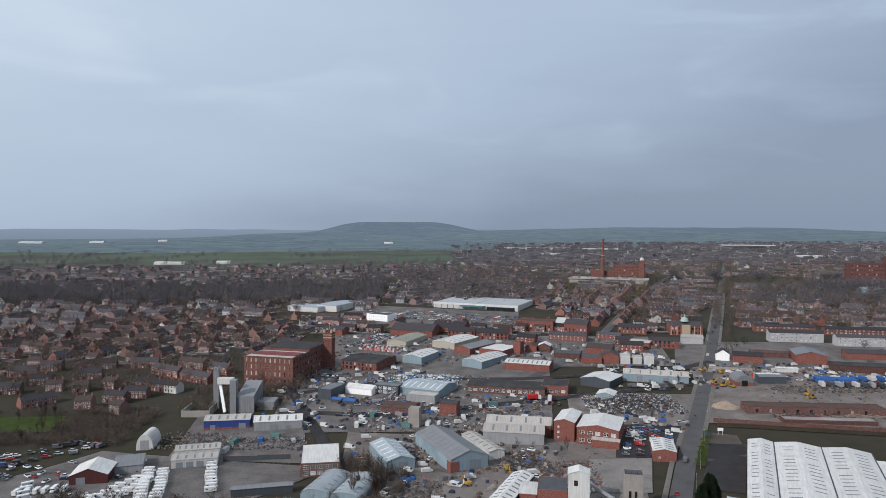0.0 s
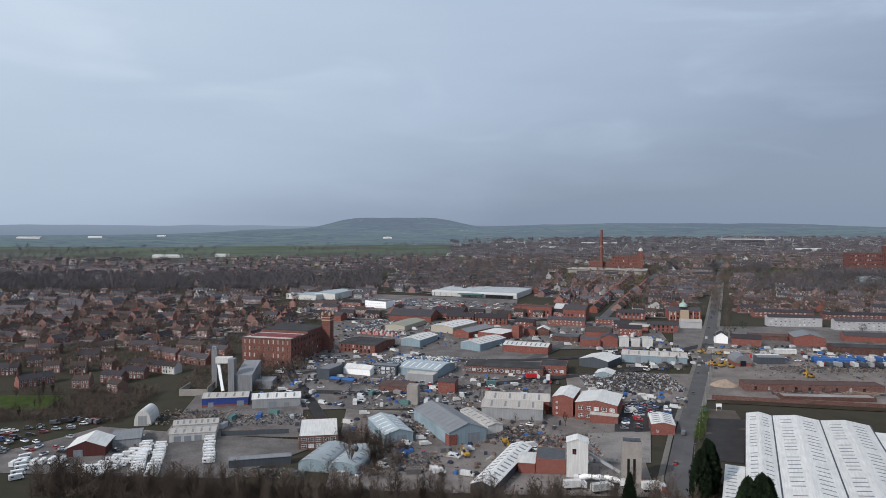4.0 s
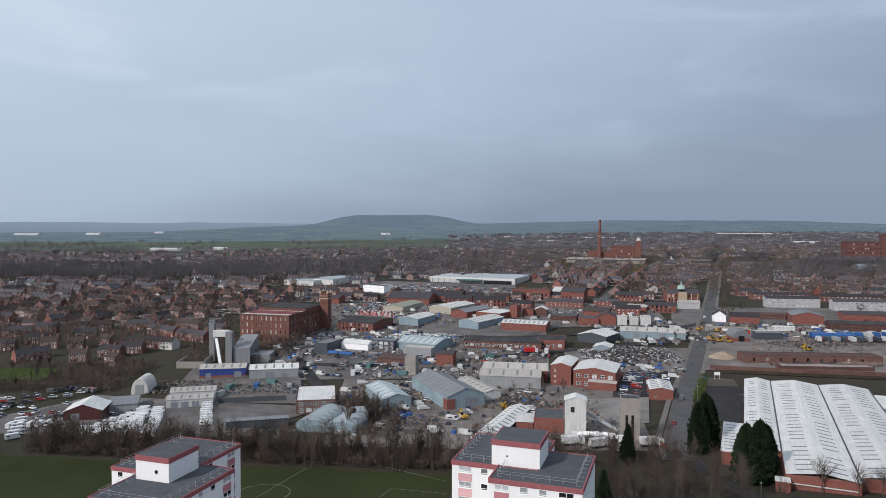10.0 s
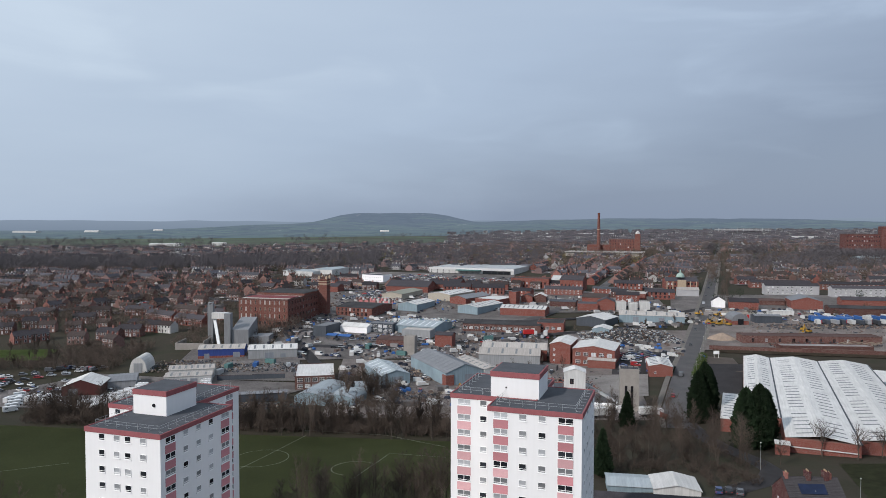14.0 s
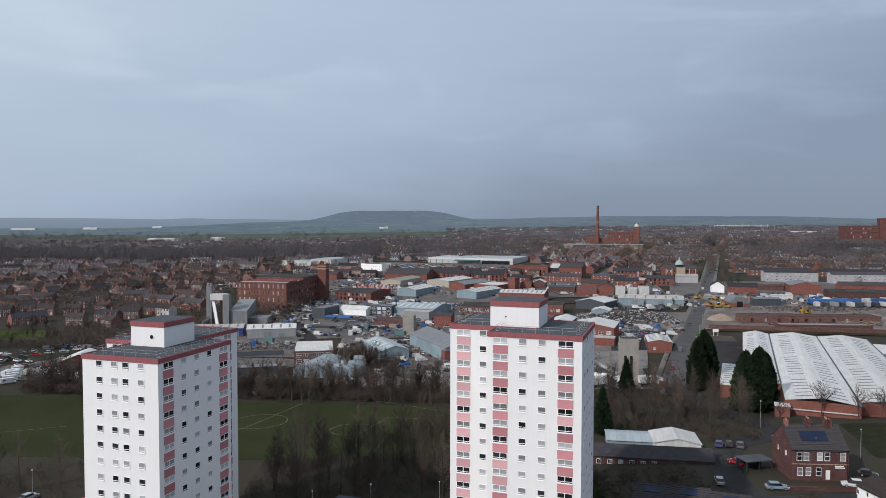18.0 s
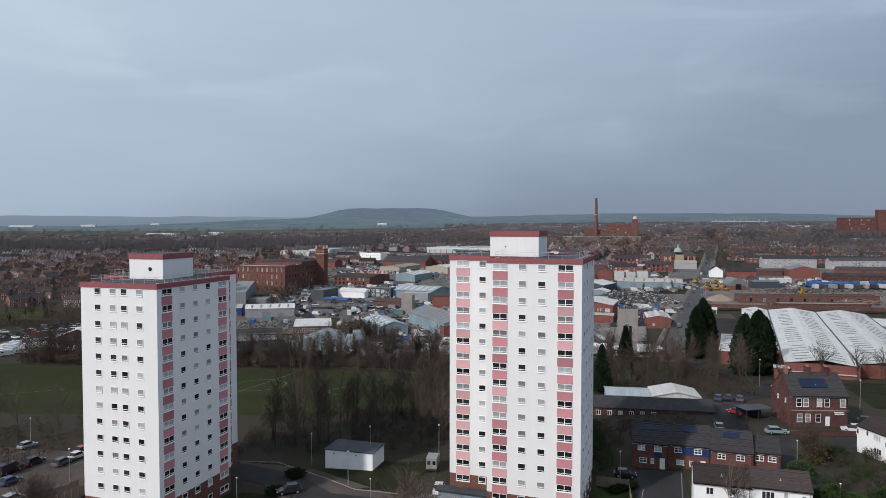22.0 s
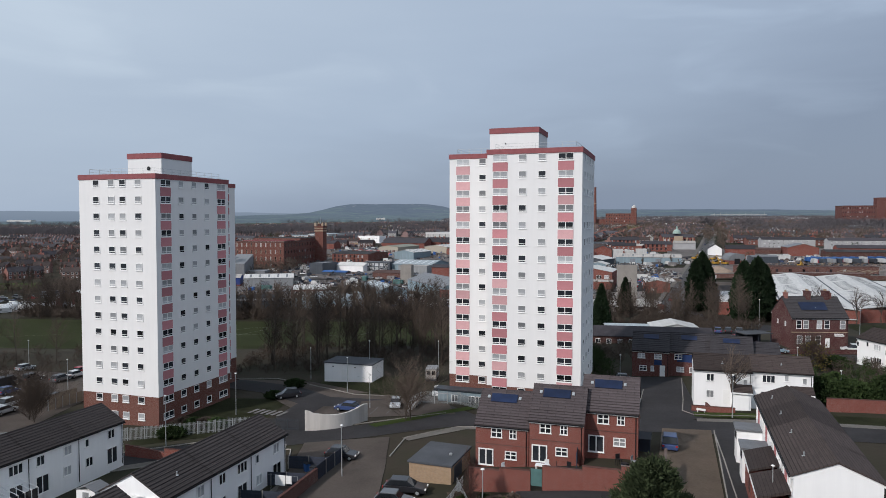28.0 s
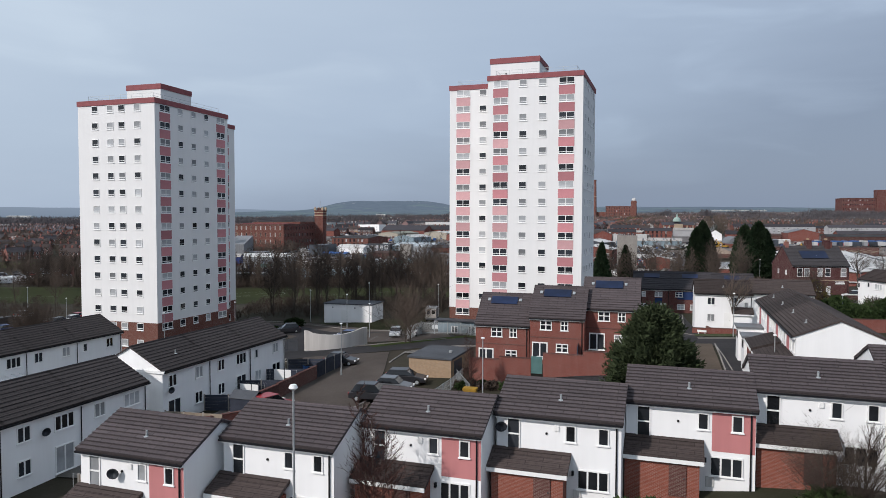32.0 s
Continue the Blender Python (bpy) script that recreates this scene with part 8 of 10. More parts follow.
for k in range(4):
    shrub(-40.5 + 1.9 * k, 106.6 - 0.5 * k, 1.3, 1.5, "leaf_green" if k % 2 else "twig", "rounded dark shrub at the tower foot", 70 + k, 600)
for k in range(9):
    shrub(1.4 + 0.7 * k, 69.9 - 0.25 * k - 0.9 * (k % 2), 0.6, 0.45 + 0.15 * (k % 3), ("twig", "leaf_green", "twig")[k % 3], "low brown and green planting below the brick wall", 80 + k, 260)


# ---- town houses in rows ----
def row_meshes(n, w, d, eave, rise, wall, roof):
    """Walls with their small windows, and a roof, for a row of n houses seen from far off."""
    L = n * w
    bm = bmesh.new()
    bm.from_mesh(wall_mesh(L, d, eave, rise, wall, -2.5))
    for j in range(n):
        for x, z in ((1.4, 1.5), (1.4, 4.1), (4.0, 4.1)):
            x += j * w
            for s, y in ((-1, 0.0), (1, d)):
                box(bm, x - 0.75, y - 0.03, z - 0.85, x + 0.75, y + 0.03, z + 0.8, 1)
                box(bm, x - 0.55, y - 0.05, z - 0.62, x + 0.55, y + 0.05, z + 0.62, 2)
        for y in (-0.04, d - 0.02):
            box(bm, j * w + 3.5, y, 0, j * w + 4.5, y + 0.06, 2.1, 1 if j % 2 else 2)
        box(bm, j * w + 0.3, d, -1, j * w + 2.6, d + 2.6, 2.6, 0)
    bmesh.ops.recalc_face_normals(bm, faces=bm.faces)
    rm = roof_mesh(L, d, eave, rise, 0.25, courses=3, mat=roof, lip=0.03)
    return L, mesh_of("wall", bm, wall, "far_white", "glass_dark"), rm


def island(name, c, var):
    n = Nodes(name)
    g = n.add("ShaderNodeNewGeometry")
    col = n.ramp(g.outputs["Random Per Island"], [(0.0, shade(c, 1 - var)), (0.6, shade(c, 1.0)), (1.0, shade(c, 1 + var * 1.4))])
    col = n.mix(0.3, col, n.ramp(n.noise(0.5), [(0.3, shade(c, 0.7)), (0.7, shade(c, 1.3))]))
    return n.done(col, 0.9)


# distance haze is mixed into the brick, slate and suburb roof colours here
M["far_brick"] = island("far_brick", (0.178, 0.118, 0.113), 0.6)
M["hazed_suburb_brick"] = island("hazed_suburb_brick", (0.135, 0.115, 0.124), 0.5)
M["hazed_suburb_roof"] = island("hazed_suburb_roof", (0.060, 0.060, 0.070), 0.5)
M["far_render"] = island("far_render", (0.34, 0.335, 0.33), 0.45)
M["hazed_slate"] = island("hazed_slate", (0.056, 0.055, 0.064), 0.6)
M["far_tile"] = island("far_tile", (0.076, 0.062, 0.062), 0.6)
n = Nodes("car_paints")
g = n.add("ShaderNodeNewGeometry")
rp = n.ramp(g.outputs["Random Per Island"], [(0.0, (0.7, 0.7, 0.69, 1)), (0.24, (0.36, 0.37, 0.39, 1)), (0.44, (0.03, 0.03, 0.035, 1)), (0.66, (0.13, 0.135, 0.15, 1)), (0.80, (0.04, 0.08, 0.22, 1)), (0.90, (0.32, 0.03, 0.03, 1))])
rp.node.color_ramp.interpolation = "CONSTANT"
M["car_paints"] = n.done(rp, 0.35, 0.0, 0.5)
chim_b = boxes((-0.45, -0.6, -1.2, 0.45, 0.6, 1.3), (-0.52, -0.67, 1.3, 0.52, 0.67, 1.42))
for yy in (-0.35, 0, 0.35):
    tube(chim_b, (0, yy, 1.42), (0, yy, 1.8), 0.12, n=6)
CHIM = mesh_of("chimney", chim_b, "brick_house")
rt = random.Random(8)
M["brick_pale"] = brick("brick_pale", (0.205, 0.112, 0.098), rnd=0.3)
M["far_cream"] = plain("weathered_render", (0.46, 0.45, 0.43), 0.85, var=0.15, rnd=0.3)
TYPES = [row_meshes(n, 5.4, 8.0, 5.2, 2.9, wl, rf) for n, wl, rf in ((4, "brick_house", "slate"), (6, "brick_red", "slate"), (2, "brick_pale", "tile_brown"), (3, "brick_dark", "slate"), (2, "far_cream", "tile_brown"), (5, "brick_pale", "tile_brown"))]


def terrace(k, x, y, rot):
    L, wm, rm = TYPES[k]
    nm = {0: "brick terrace row with slate roof and chimneys", 1: "long red brick terrace row with slate roof", 2: "pair of brick houses with brown-tiled roof", 3: "dark brick terrace row", 4: "pair of white rendered houses", 5: "brick terrace row with brown-tiled roof"}[k]
    t = thing("house_row", pose(x, y, ground(x, y), 0, 0, rot), nm, "houses", "rows of town houses")
    part("wall", wm, None, t)
    part("roof", rm, None, t)
    n = round(L / 5.4)
    for j in range(0, n + 1, 2 if n > 2 else 1):
        part("chimney", CHIM, None, t, "", pose(min(max(j * 5.4, 0.5), L - 0.5), 4.0, 8.1))


def clear(x, y):
    """True where no works, road or field lies."""
    if -360 < x < -170 and y < 578:
        return False
    if -235 < x < 175 and y < 560:
        return False
    if -130 < x < 190 and y < 705:
        return False
    if -100 < x < 110 and 735 < y < 900:
        return False
    if -215 < x < -120 and 800 < y < 880:
        return False
    if 290 < x < 440 and 615 < y < 722:
        return False
    if 195 < x < 250 and 640 < y < 705:
        return False
    if x > 150 and y < 575:
        return False
    for x0, y0, x1, y1 in ((188, 510, 308, 802), (308, 802, 640, 1620), (121, 615, 217, 854), (217, 854, 420, 1330), (-200, 620, -185, 500)):
        t = max(0, min(1, ((x - x0) * (x1 - x0) + (y - y0) * (y1 - y0)) / ((x1 - x0) ** 2 + (y1 - y0) ** 2)))
        if math.hypot(x - x0 - t * (x1 - x0), y - y0 - t * (y1 - y0)) < 13:
            return False
    if 195 < x < 420 and y < 672 or 470 < x < 640 and 1100 < y < 1270 or 590 < x < 720 and 1000 < y < 1130:
        return False
    if 200 < x < 380 and 1150 < y < 1300:
        return False
    return True


near_rows, far_rows = [], []
y = 470.0
while y < 1650:
    step = 21 + (y - 470) * 0.010
    lim = 0.70 * y
    x = -lim
    while x < lim:
        L = rt.choice((16, 20, 24, 30, 36)) * (1 + (y - 470) * 0.0004)
        jx, jy = x + rt.uniform(0, 4), y + rt.uniform(-5, 5)
        zone = -16 if jx < 260 else -5
        rot = zone + rt.choice((0, 0, 0, 90, 90)) + rt.uniform(-6, 6) + 22 * noise.noise((jx * 0.006, jy * 0.006, 1.0))
        woody = jx < -0.1 * jy and 930 < jy < 1180 or (jx > 0.43 * jy and 880 < jy < 1250)
        if clear(jx + 10, jy) and clear(jx, jy) and not (woody and rt.random() < 0.85) and rt.random() < (0.94 if y < 950 else 0.8):
            (near_rows if y < 690 or (y < 800 and abs(jx) < 420) else far_rows).append((jx, jy, rot))
        x += L + rt.uniform(1, 6)
    y += step
random.Random(3).shuffle(near_rows)
for i, (x, y, rot) in enumerate(near_rows):
    if i >= 290:
        far_rows.append((x, y, rot))
        continue
    terrace(rt.choice((0, 0, 2, 2, 2, 2, 3, 3, 2, 2, 5, 5, 4)) if x < 250 else rt.choice((0, 1, 2, 5, 5, 5)), x, y, rot)
# terraces below the concrete plant, close to the railway bank
for x, y, rot, k in ((-232, 499, -20, 1), (-205, 489, -20, 4), (-238, 544, -32, 1), (-208, 525, -32, 1), (-247, 447, 6, 2), (-236, 462, -10, 3), (-227, 473, 0, 3), (-221, 441, -29, 2), (-281, 446, 49, 0), (-312, 504, 18, 3), (-285, 523, 16, 3),
                     (-350, 564, 1, 2), (-345, 530, 10, 0), (-330, 548, 8, 3), (-300, 553, 15, 5), (-262, 560, 10, 0), (-372, 505, 12, 2), (-255, 500, -18, 2), (-270, 486, 20, 2), (-320, 478, 14, 3), (-290, 488, 14, 2), (-225, 565, -25, 5), (-195, 548, -28, 0)):
    terrace(k, x, y, rot)


# terraces along the high street
for x0, y0, x1, y1, k in ((157.7, 737, 211.2, 880, 1), (132.0, 806, 175.6, 924, 0), (117.1, 904, 147.4, 972, 1), (119, 727, 144.6, 791, 0), (250, 900, 300, 1030, 1), (222, 905, 290, 1085, 0), (180, 900, 230, 1040, 5), (185, 745, 235, 870, 5)):
    L = TYPES[k][0] + 1.5
    n = int(math.hypot(x1 - x0, y1 - y0) / L)
    a = math.degrees(math.atan2(y1 - y0, x1 - x0))
    for j in range(n):
        terrace(k, x0 + (x1 - x0) * j / n, y0 + (y1 - y0) * j / n, a)


def far_house(n):
    L, d, e, rs = 5.4 * n, 8.0, 5.2, 2.9
    v = [(0, 0, -2), (L, 0, -2), (L, d, -2), (0, d, -2), (0, 0, e), (L, 0, e), (L, d, e), (0, d, e), (0, d / 2, e + rs), (L, d / 2, e + rs)]
    f = [(0, 1, 5, 4), (1, 2, 6, 9, 5), (2, 3, 7, 6), (3, 0, 4, 8, 7)]
    m = [0, 0, 0, 0]
    i = len(v)
    v += [(-0.3, -0.4, e - 0.1), (L + 0.3, -0.4, e - 0.1), (L + 0.3, d / 2, e + rs + 0.12), (-0.3, d / 2, e + rs + 0.12), (L + 0.3, d + 0.4, e - 0.1), (-0.3, d + 0.4, e - 0.1)]
    f += [(i, i + 1, i + 2, i + 3), (i + 3, i + 2, i + 4, i + 5)]
    m += [1, 1]
    for j in range(n + 1):
        x = min(max(j * 5.4, 0.5), L - 0.5)
        i = len(v)
        v += [(x - 0.5, 3.4, 7), (x + 0.5, 3.4, 7), (x + 0.5, 4.6, 7), (x - 0.5, 4.6, 7), (x - 0.5, 3.4, 9.6), (x + 0.5, 3.4, 9.6), (x + 0.5, 4.6, 9.6), (x - 0.5, 4.6, 9.6)]
        f += [(i, i + 1, i + 5, i + 4), (i + 1, i + 2, i + 6, i + 5), (i + 2, i + 3, i + 7, i + 6), (i + 3, i, i + 4, i + 7), (i + 4, i + 5, i + 6, i + 7)]
        m += [0] * 5
    for j in range(n):
        for xx, zz in ((1.4, 1.5), (1.4, 4.1), (4.0, 4.1)):
            i = len(v)
            x = j * 5.4 + xx
            v += [(x - 0.6, -0.04, zz - 0.7), (x + 0.6, -0.04, zz - 0.7), (x + 0.6, -0.04, zz + 0.7), (x - 0.6, -0.04, zz + 0.7)]
            f.append((i, i + 1, i + 2, i + 3))
            m.append(2)
            i = len(v)
            v += [(x - 0.85, -0.02, zz - 0.95), (x + 0.85, -0.02, zz - 0.95), (x + 0.85, -0.02, zz + 0.9), (x - 0.85, -0.02, zz + 0.9)]
            f.append((i, i + 1, i + 2, i + 3))
            m.append(3)
    return v, f, m


for k, (n, wl, rf, lab) in enumerate(((4, "far_brick", "hazed_slate", "distant brick terraces with slate roofs"), (2, "far_brick", "far_tile", "distant brick semi-detached houses"), (2, "far_render", "hazed_slate", "distant pale rendered houses"), (6, "far_brick", "hazed_slate", "distant long brick terraces"))):
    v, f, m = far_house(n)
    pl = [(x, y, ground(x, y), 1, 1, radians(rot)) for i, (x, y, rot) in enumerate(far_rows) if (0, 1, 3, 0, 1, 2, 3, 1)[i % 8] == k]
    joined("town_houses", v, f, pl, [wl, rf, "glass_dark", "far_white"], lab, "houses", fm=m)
rf2 = random.Random(55)
v, f, m = far_house(3)
pl = []
while len(pl) < 1900:
    y = 1600 * (2950 / 1600) ** rf2.random()
    x = rf2.uniform(-0.7, 0.72) * y
    dens = 0.45 + 0.9 * noise.noise((x * 0.0022, y * 0.0022, 4.0)) + (0.3 if x > 0 else -0.9)
    if y > 2300 and x < 150:
        dens -= 0.6
    if rf2.random() < dens:
        pl.append((x, y, hills(x, y), 1.0, 1.0, rf2.uniform(-0.6, 0.6)))
joined("town_houses", v, f, pl[:1600], ["hazed_suburb_brick", "hazed_suburb_roof", "glass_dark", "hazed_suburb_brick"], "far suburbs of brick houses", "houses", fm=m)
joined("town_houses", v, f, pl[1600:], ["far_render", "hazed_suburb_roof", "glass_dark", "far_render"], "far suburbs of pale houses", "houses", fm=m)


# ---- streets, parked cars and garden clutter between the rows, far off ----
def street_sheet(rows, mat, dy, width, label, name="road", lift=0.3):
    V, Fc = [], []
    for x, y, rot, L in rows:
        c, sn = math.cos(radians(rot)), math.sin(radians(rot))
        i = len(V)
        for u, w in ((-4, dy - width / 2), (L + 4, dy - width / 2), (L + 4, dy + width / 2), (-4, dy + width / 2)):
            px, py = x + u * c - w * sn, y + u * sn + w * c
            V.append((px, py, ground(px, py) + lift))
        Fc.append((i, i + 1, i + 2, i + 3))
    me = bpy.data.meshes.new(name)
    me.from_pydata(V, [], Fc)
    me.materials.append(M[mat])
    tagged(new(name, me), label, "road" if name == "road" else "pavement", kind="structure")


streets = [(x, y, rot, 26) for x, y, rot in near_rows + far_rows]
street_sheet(streets, "asphalt", -7.0, 5.6, "grey tarmac streets between the town houses")
street_sheet(streets, "yard_grey", -2.6, 2.6, "paved front gardens of the town houses", "pavement", 0.26)
street_sheet(streets[::2], "asphalt_red", 11.0, 3.0, "back alleys behind the town houses", "road", 0.24)


def small_car():
    v = [(x, y, z) for z, a, b in ((0.3, 2.1, 0.88), (0.9, 2.1, 0.88)) for x, y in ((-a, -b), (a, -b), (a, b), (-a, b))]
    v += [(x, y, z) for z, a, b in ((0.88, 1.7, 0.84), (1.4, 1.1, 0.7)) for x, y in ((-a, -b), (a * 0.6, -b), (a * 0.6, b), (-a, b))]
    v += [(-1.08, -0.66, 1.42), (0.62, -0.66, 1.42), (0.62, 0.66, 1.42), (-1.08, 0.66, 1.42)]
    f, m = [], []
    for o, mi in ((0, 0), (8, 1)):
        f += [(o, o + 1, o + 5, o + 4), (o + 1, o + 2, o + 6, o + 5), (o + 2, o + 3, o + 7, o + 6), (o + 3, o, o + 4, o + 7), (o + 4, o + 5, o + 6, o + 7)]
        m += [mi] * 5
    f.append((16, 17, 18, 19))
    m.append(0)
    return v, f, m


cv, cf, cm = small_car()
pc = random.Random(91)
spots = []
for x, y, rot, L in streets:
    for _ in range(3):
        if pc.random() < (0.8 if y < 900 else 0.35):
            c, sn = math.cos(radians(rot)), math.sin(radians(rot))
            u, w = pc.uniform(0, L), pc.choice((-5.3, -8.8, -2.4))
            px, py = x + u * c - w * sn, y + u * sn + w * c
            spots.append((px, py, ground(px, py) + 0.3, 1, 1, radians(rot + (90 if w == -2.4 else 0))))
joined("parked_cars", cv, cf, spots, ["car_paints", "glass_dark"], "cars parked along the town streets", "cars", fm=cm)
spots = []
for k in range(17):
    for j in range(9):
        if pc.random() < 0.75:
            x, y = -70 + 9.0 * k + 2.4 * j + pc.uniform(-0.5, 0.5), 836 - 3.6 * k + 6.0 * j - 38 + pc.uniform(-0.8, 0.8)
            spots.append((x, y, ground(x, y) + 0.25, 1, 1, pc.uniform(-0.15, 0.15) - 0.25))
for (ax, ay), (bx, by), n in (((-94, 640), (-68, 704), 22), ((-86, 637), (-60, 701), 22), ((-76, 634), (-52, 690), 16), ((-112, 742), (-84, 772), 14), ((-60, 792), (20, 764), 24), ((-110, 528), (-92, 534), 5), ((-104, 518), (-84, 526), 6), ((-175, 816), (-110, 800), 22), ((-170, 806), (-105, 790), 22)):
    for k in range(n):
        if pc.random() < 0.85:
            x, y = ax + (bx - ax) * k / n + pc.uniform(-0.3, 0.3), ay + (by - ay) * k / n + pc.uniform(-0.3, 0.3)
            spots.append((x, y, ground(x, y) + 0.2, 1.1, 1.1, math.atan2(by - ay, bx - ax) + 1.57 + pc.uniform(-0.1, 0.1)))
for k in range(4):
    for j in range(11):
        if pc.random() < 0.8:
            u = j / 10
            x, y = 91 + 7.2 * k + 15 * u + pc.uniform(-0.3, 0.3), 357 + 46 * u - 0.6 * k + pc.uniform(-0.3, 0.3)
            spots.append((x, y, ground(x, y) + 0.2, 1, 1, pc.uniform(-0.1, 0.1) - 0.3))
for x0, x1, y0, y1, n in ((-110, 60, 404, 470, 50), (-120, -20, 470, 560, 30), (-110, 180, 565, 690, 60), (90, 140, 385, 470, 14), (200, 330, 505, 545, 40), (-240, -150, 300, 370, 40), (-60, 60, 285, 395, 22), (120, 190, 480, 560, 24)):
    for _ in range(n):
        x, y = pc.uniform(x0, x1), pc.uniform(y0, y1)
        spots.append((x, y, ground(x, y) + 0.2, 1, 1, pc.choice((0.2, 1.4, -0.5)) + pc.uniform(-0.15, 0.15)))
joined("parked_cars", cv, cf, spots, ["car_paints", "glass_dark"], "cars and vans left about the yards and car parks", "cars", fm=cm)


def roofed():
    """Footprints of the buildings in the yards, as inverse matrices with their bounds."""
    out = []
    for ob in bpy.data.objects:
        if ob.type == "MESH" and ob.parent and ob.name.split(".")[0] in ("wall", "body", "stand", "bay") and not ob.parent.parent:
            m = ob.parent.matrix_basis @ ob.matrix_basis
            if -330 < m.translation.x < 420 and 270 < m.translation.y < 760:
                c = [Vector(k) for k in ob.bound_box]
                out.append((m.inverted(), min(k.x for k in c) - 2.0, max(k.x for k in c) + 2.0, min(k.y for k in c) - 2.0, max(k.y for k in c) + 2.0))
    return out


FOOT = roofed()


def free(x, y):
    for m, x0, x1, y0, y1 in FOOT:
        p = m @ Vector((x, y, 0))
        if x0 < p.x < x1 and y0 < p.y < y1:
            return False
    return True


def yard_scatter(areas, seed):
    """Free spots in the yards with a turn each."""
    q = random.Random(seed)
    out = []
    for x0, x1, y0, y1, n in areas:
        for _ in range(n):
            x, y = q.uniform(x0, x1), q.uniform(y0, y1)
            if free(x, y):
                out.append((x, y, ground(x, y) + 0.1, q.uniform(0.85, 1.15), q.uniform(0.85, 1.15), q.choice((0.2, 1.4, -0.5)) + q.uniform(-0.2, 0.2)))
    return out


def loaf(profile, half, glass):
    """A vehicle or crate body: a side profile drawn out across its width; glass: faces that are windows."""
    n = len(profile)
    v = [(x, -half, z) for x, z in profile] + [(x, half, z) for x, z in profile]
    f = [(i, (i + 1) % n, n + (i + 1) % n, n + i) for i in range(n)] + [tuple(range(n))[::-1], tuple(range(n, 2 * n))]
    return v, f, [1 if i in glass else 0 for i in range(n + 2)]


YARDS = ((-120, 60, 404, 475, 60), (-130, -20, 470, 560, 50), (-110, 190, 565, 690, 70), (90, 145, 385, 470, 26), (200, 330, 505, 560, 50), (-60, 60, 290, 395, 70), (120, 190, 480, 560, 40))
M["container_paint"] = island("container_paint", (0.16, 0.15, 0.15), 0.7)
v, f, m = loaf(((2.7, 0.4), (2.75, 1.1), (2.0, 1.3), (1.35, 2.2), (-2.7, 2.3), (-2.75, 0.4)), 0.98, {2})
joined("parked_vans", v, f, yard_scatter(YARDS, 201)[::2], ["clad_white", "glass_dark"], "white vans parked about the trading estate yards", "vans", fm=m)
v, f, m = loaf(((2.9, 0.0), (3.0, 2.3), (-3.0, 2.3), (-2.9, 0.0)), 1.2, set())
joined("containers", v, f, yard_scatter(YARDS, 202)[::4], ["container_paint", "glass_dark"], "steel containers and skips in the yards", "containers", fm=m)
for seed, mat, lab in ((203, "blue_paint", "blue skips and bundles in the yards"), (204, "concrete", "pale sacks and blocks stacked in the yards"), (205, "scrap", "rusty scrap and pallets in the yards"), (206, "timber_dark", "dark crates and machines in the yards")):
    v, f, m = loaf(((1.3, 0.0), (1.1, 0.9), (0.3, 1.3), (-0.9, 1.1), (-1.3, 0.0)), 0.8, set())
    joined("yard_clutter", v, f, yard_scatter(YARDS, seed)[::3 if seed == 203 else 2 if seed == 204 else 1], [mat, "glass_dark"], lab, "yard clutter", fm=m)
bv = [(x, y, z) for z in (-0.5, 1.0) for x, y in ((-0.5, -0.5), (0.5, -0.5), (0.5, 0.5), (-0.5, 0.5))]
bf = [(0, 1, 5, 4), (1, 2, 6, 5), (2, 3, 7, 6), (3, 0, 4, 7), (4, 5, 6, 7)]
for mat, lab, per, lo, hi in (("far_tile", "garden sheds and outhouses behind the houses", 1.2, 2.0, 4.5), ("far_render", "pale garages and extensions behind the houses", 0.7, 2.0, 5.0), ("far_brick", "brick outhouses and yard walls behind the houses", 1.3, 2.0, 6.0)):
    places = []
    for x, y, rot, L in streets:
        if y > 1200 or pc.random() > per / 2:
            continue
        for _ in range(2):
            c, sn = math.cos(radians(rot)), math.sin(radians(rot))
            u, w = pc.uniform(0, L), pc.uniform(9.5, 13)
            px, py = x + u * c - w * sn, y + u * sn + w * c
            places.append((px, py, ground(px, py), pc.uniform(lo, hi), pc.uniform(1.8, 2.6), radians(rot)))
    joined("outbuildings", bv, bf, places, [mat], lab, "sheds")


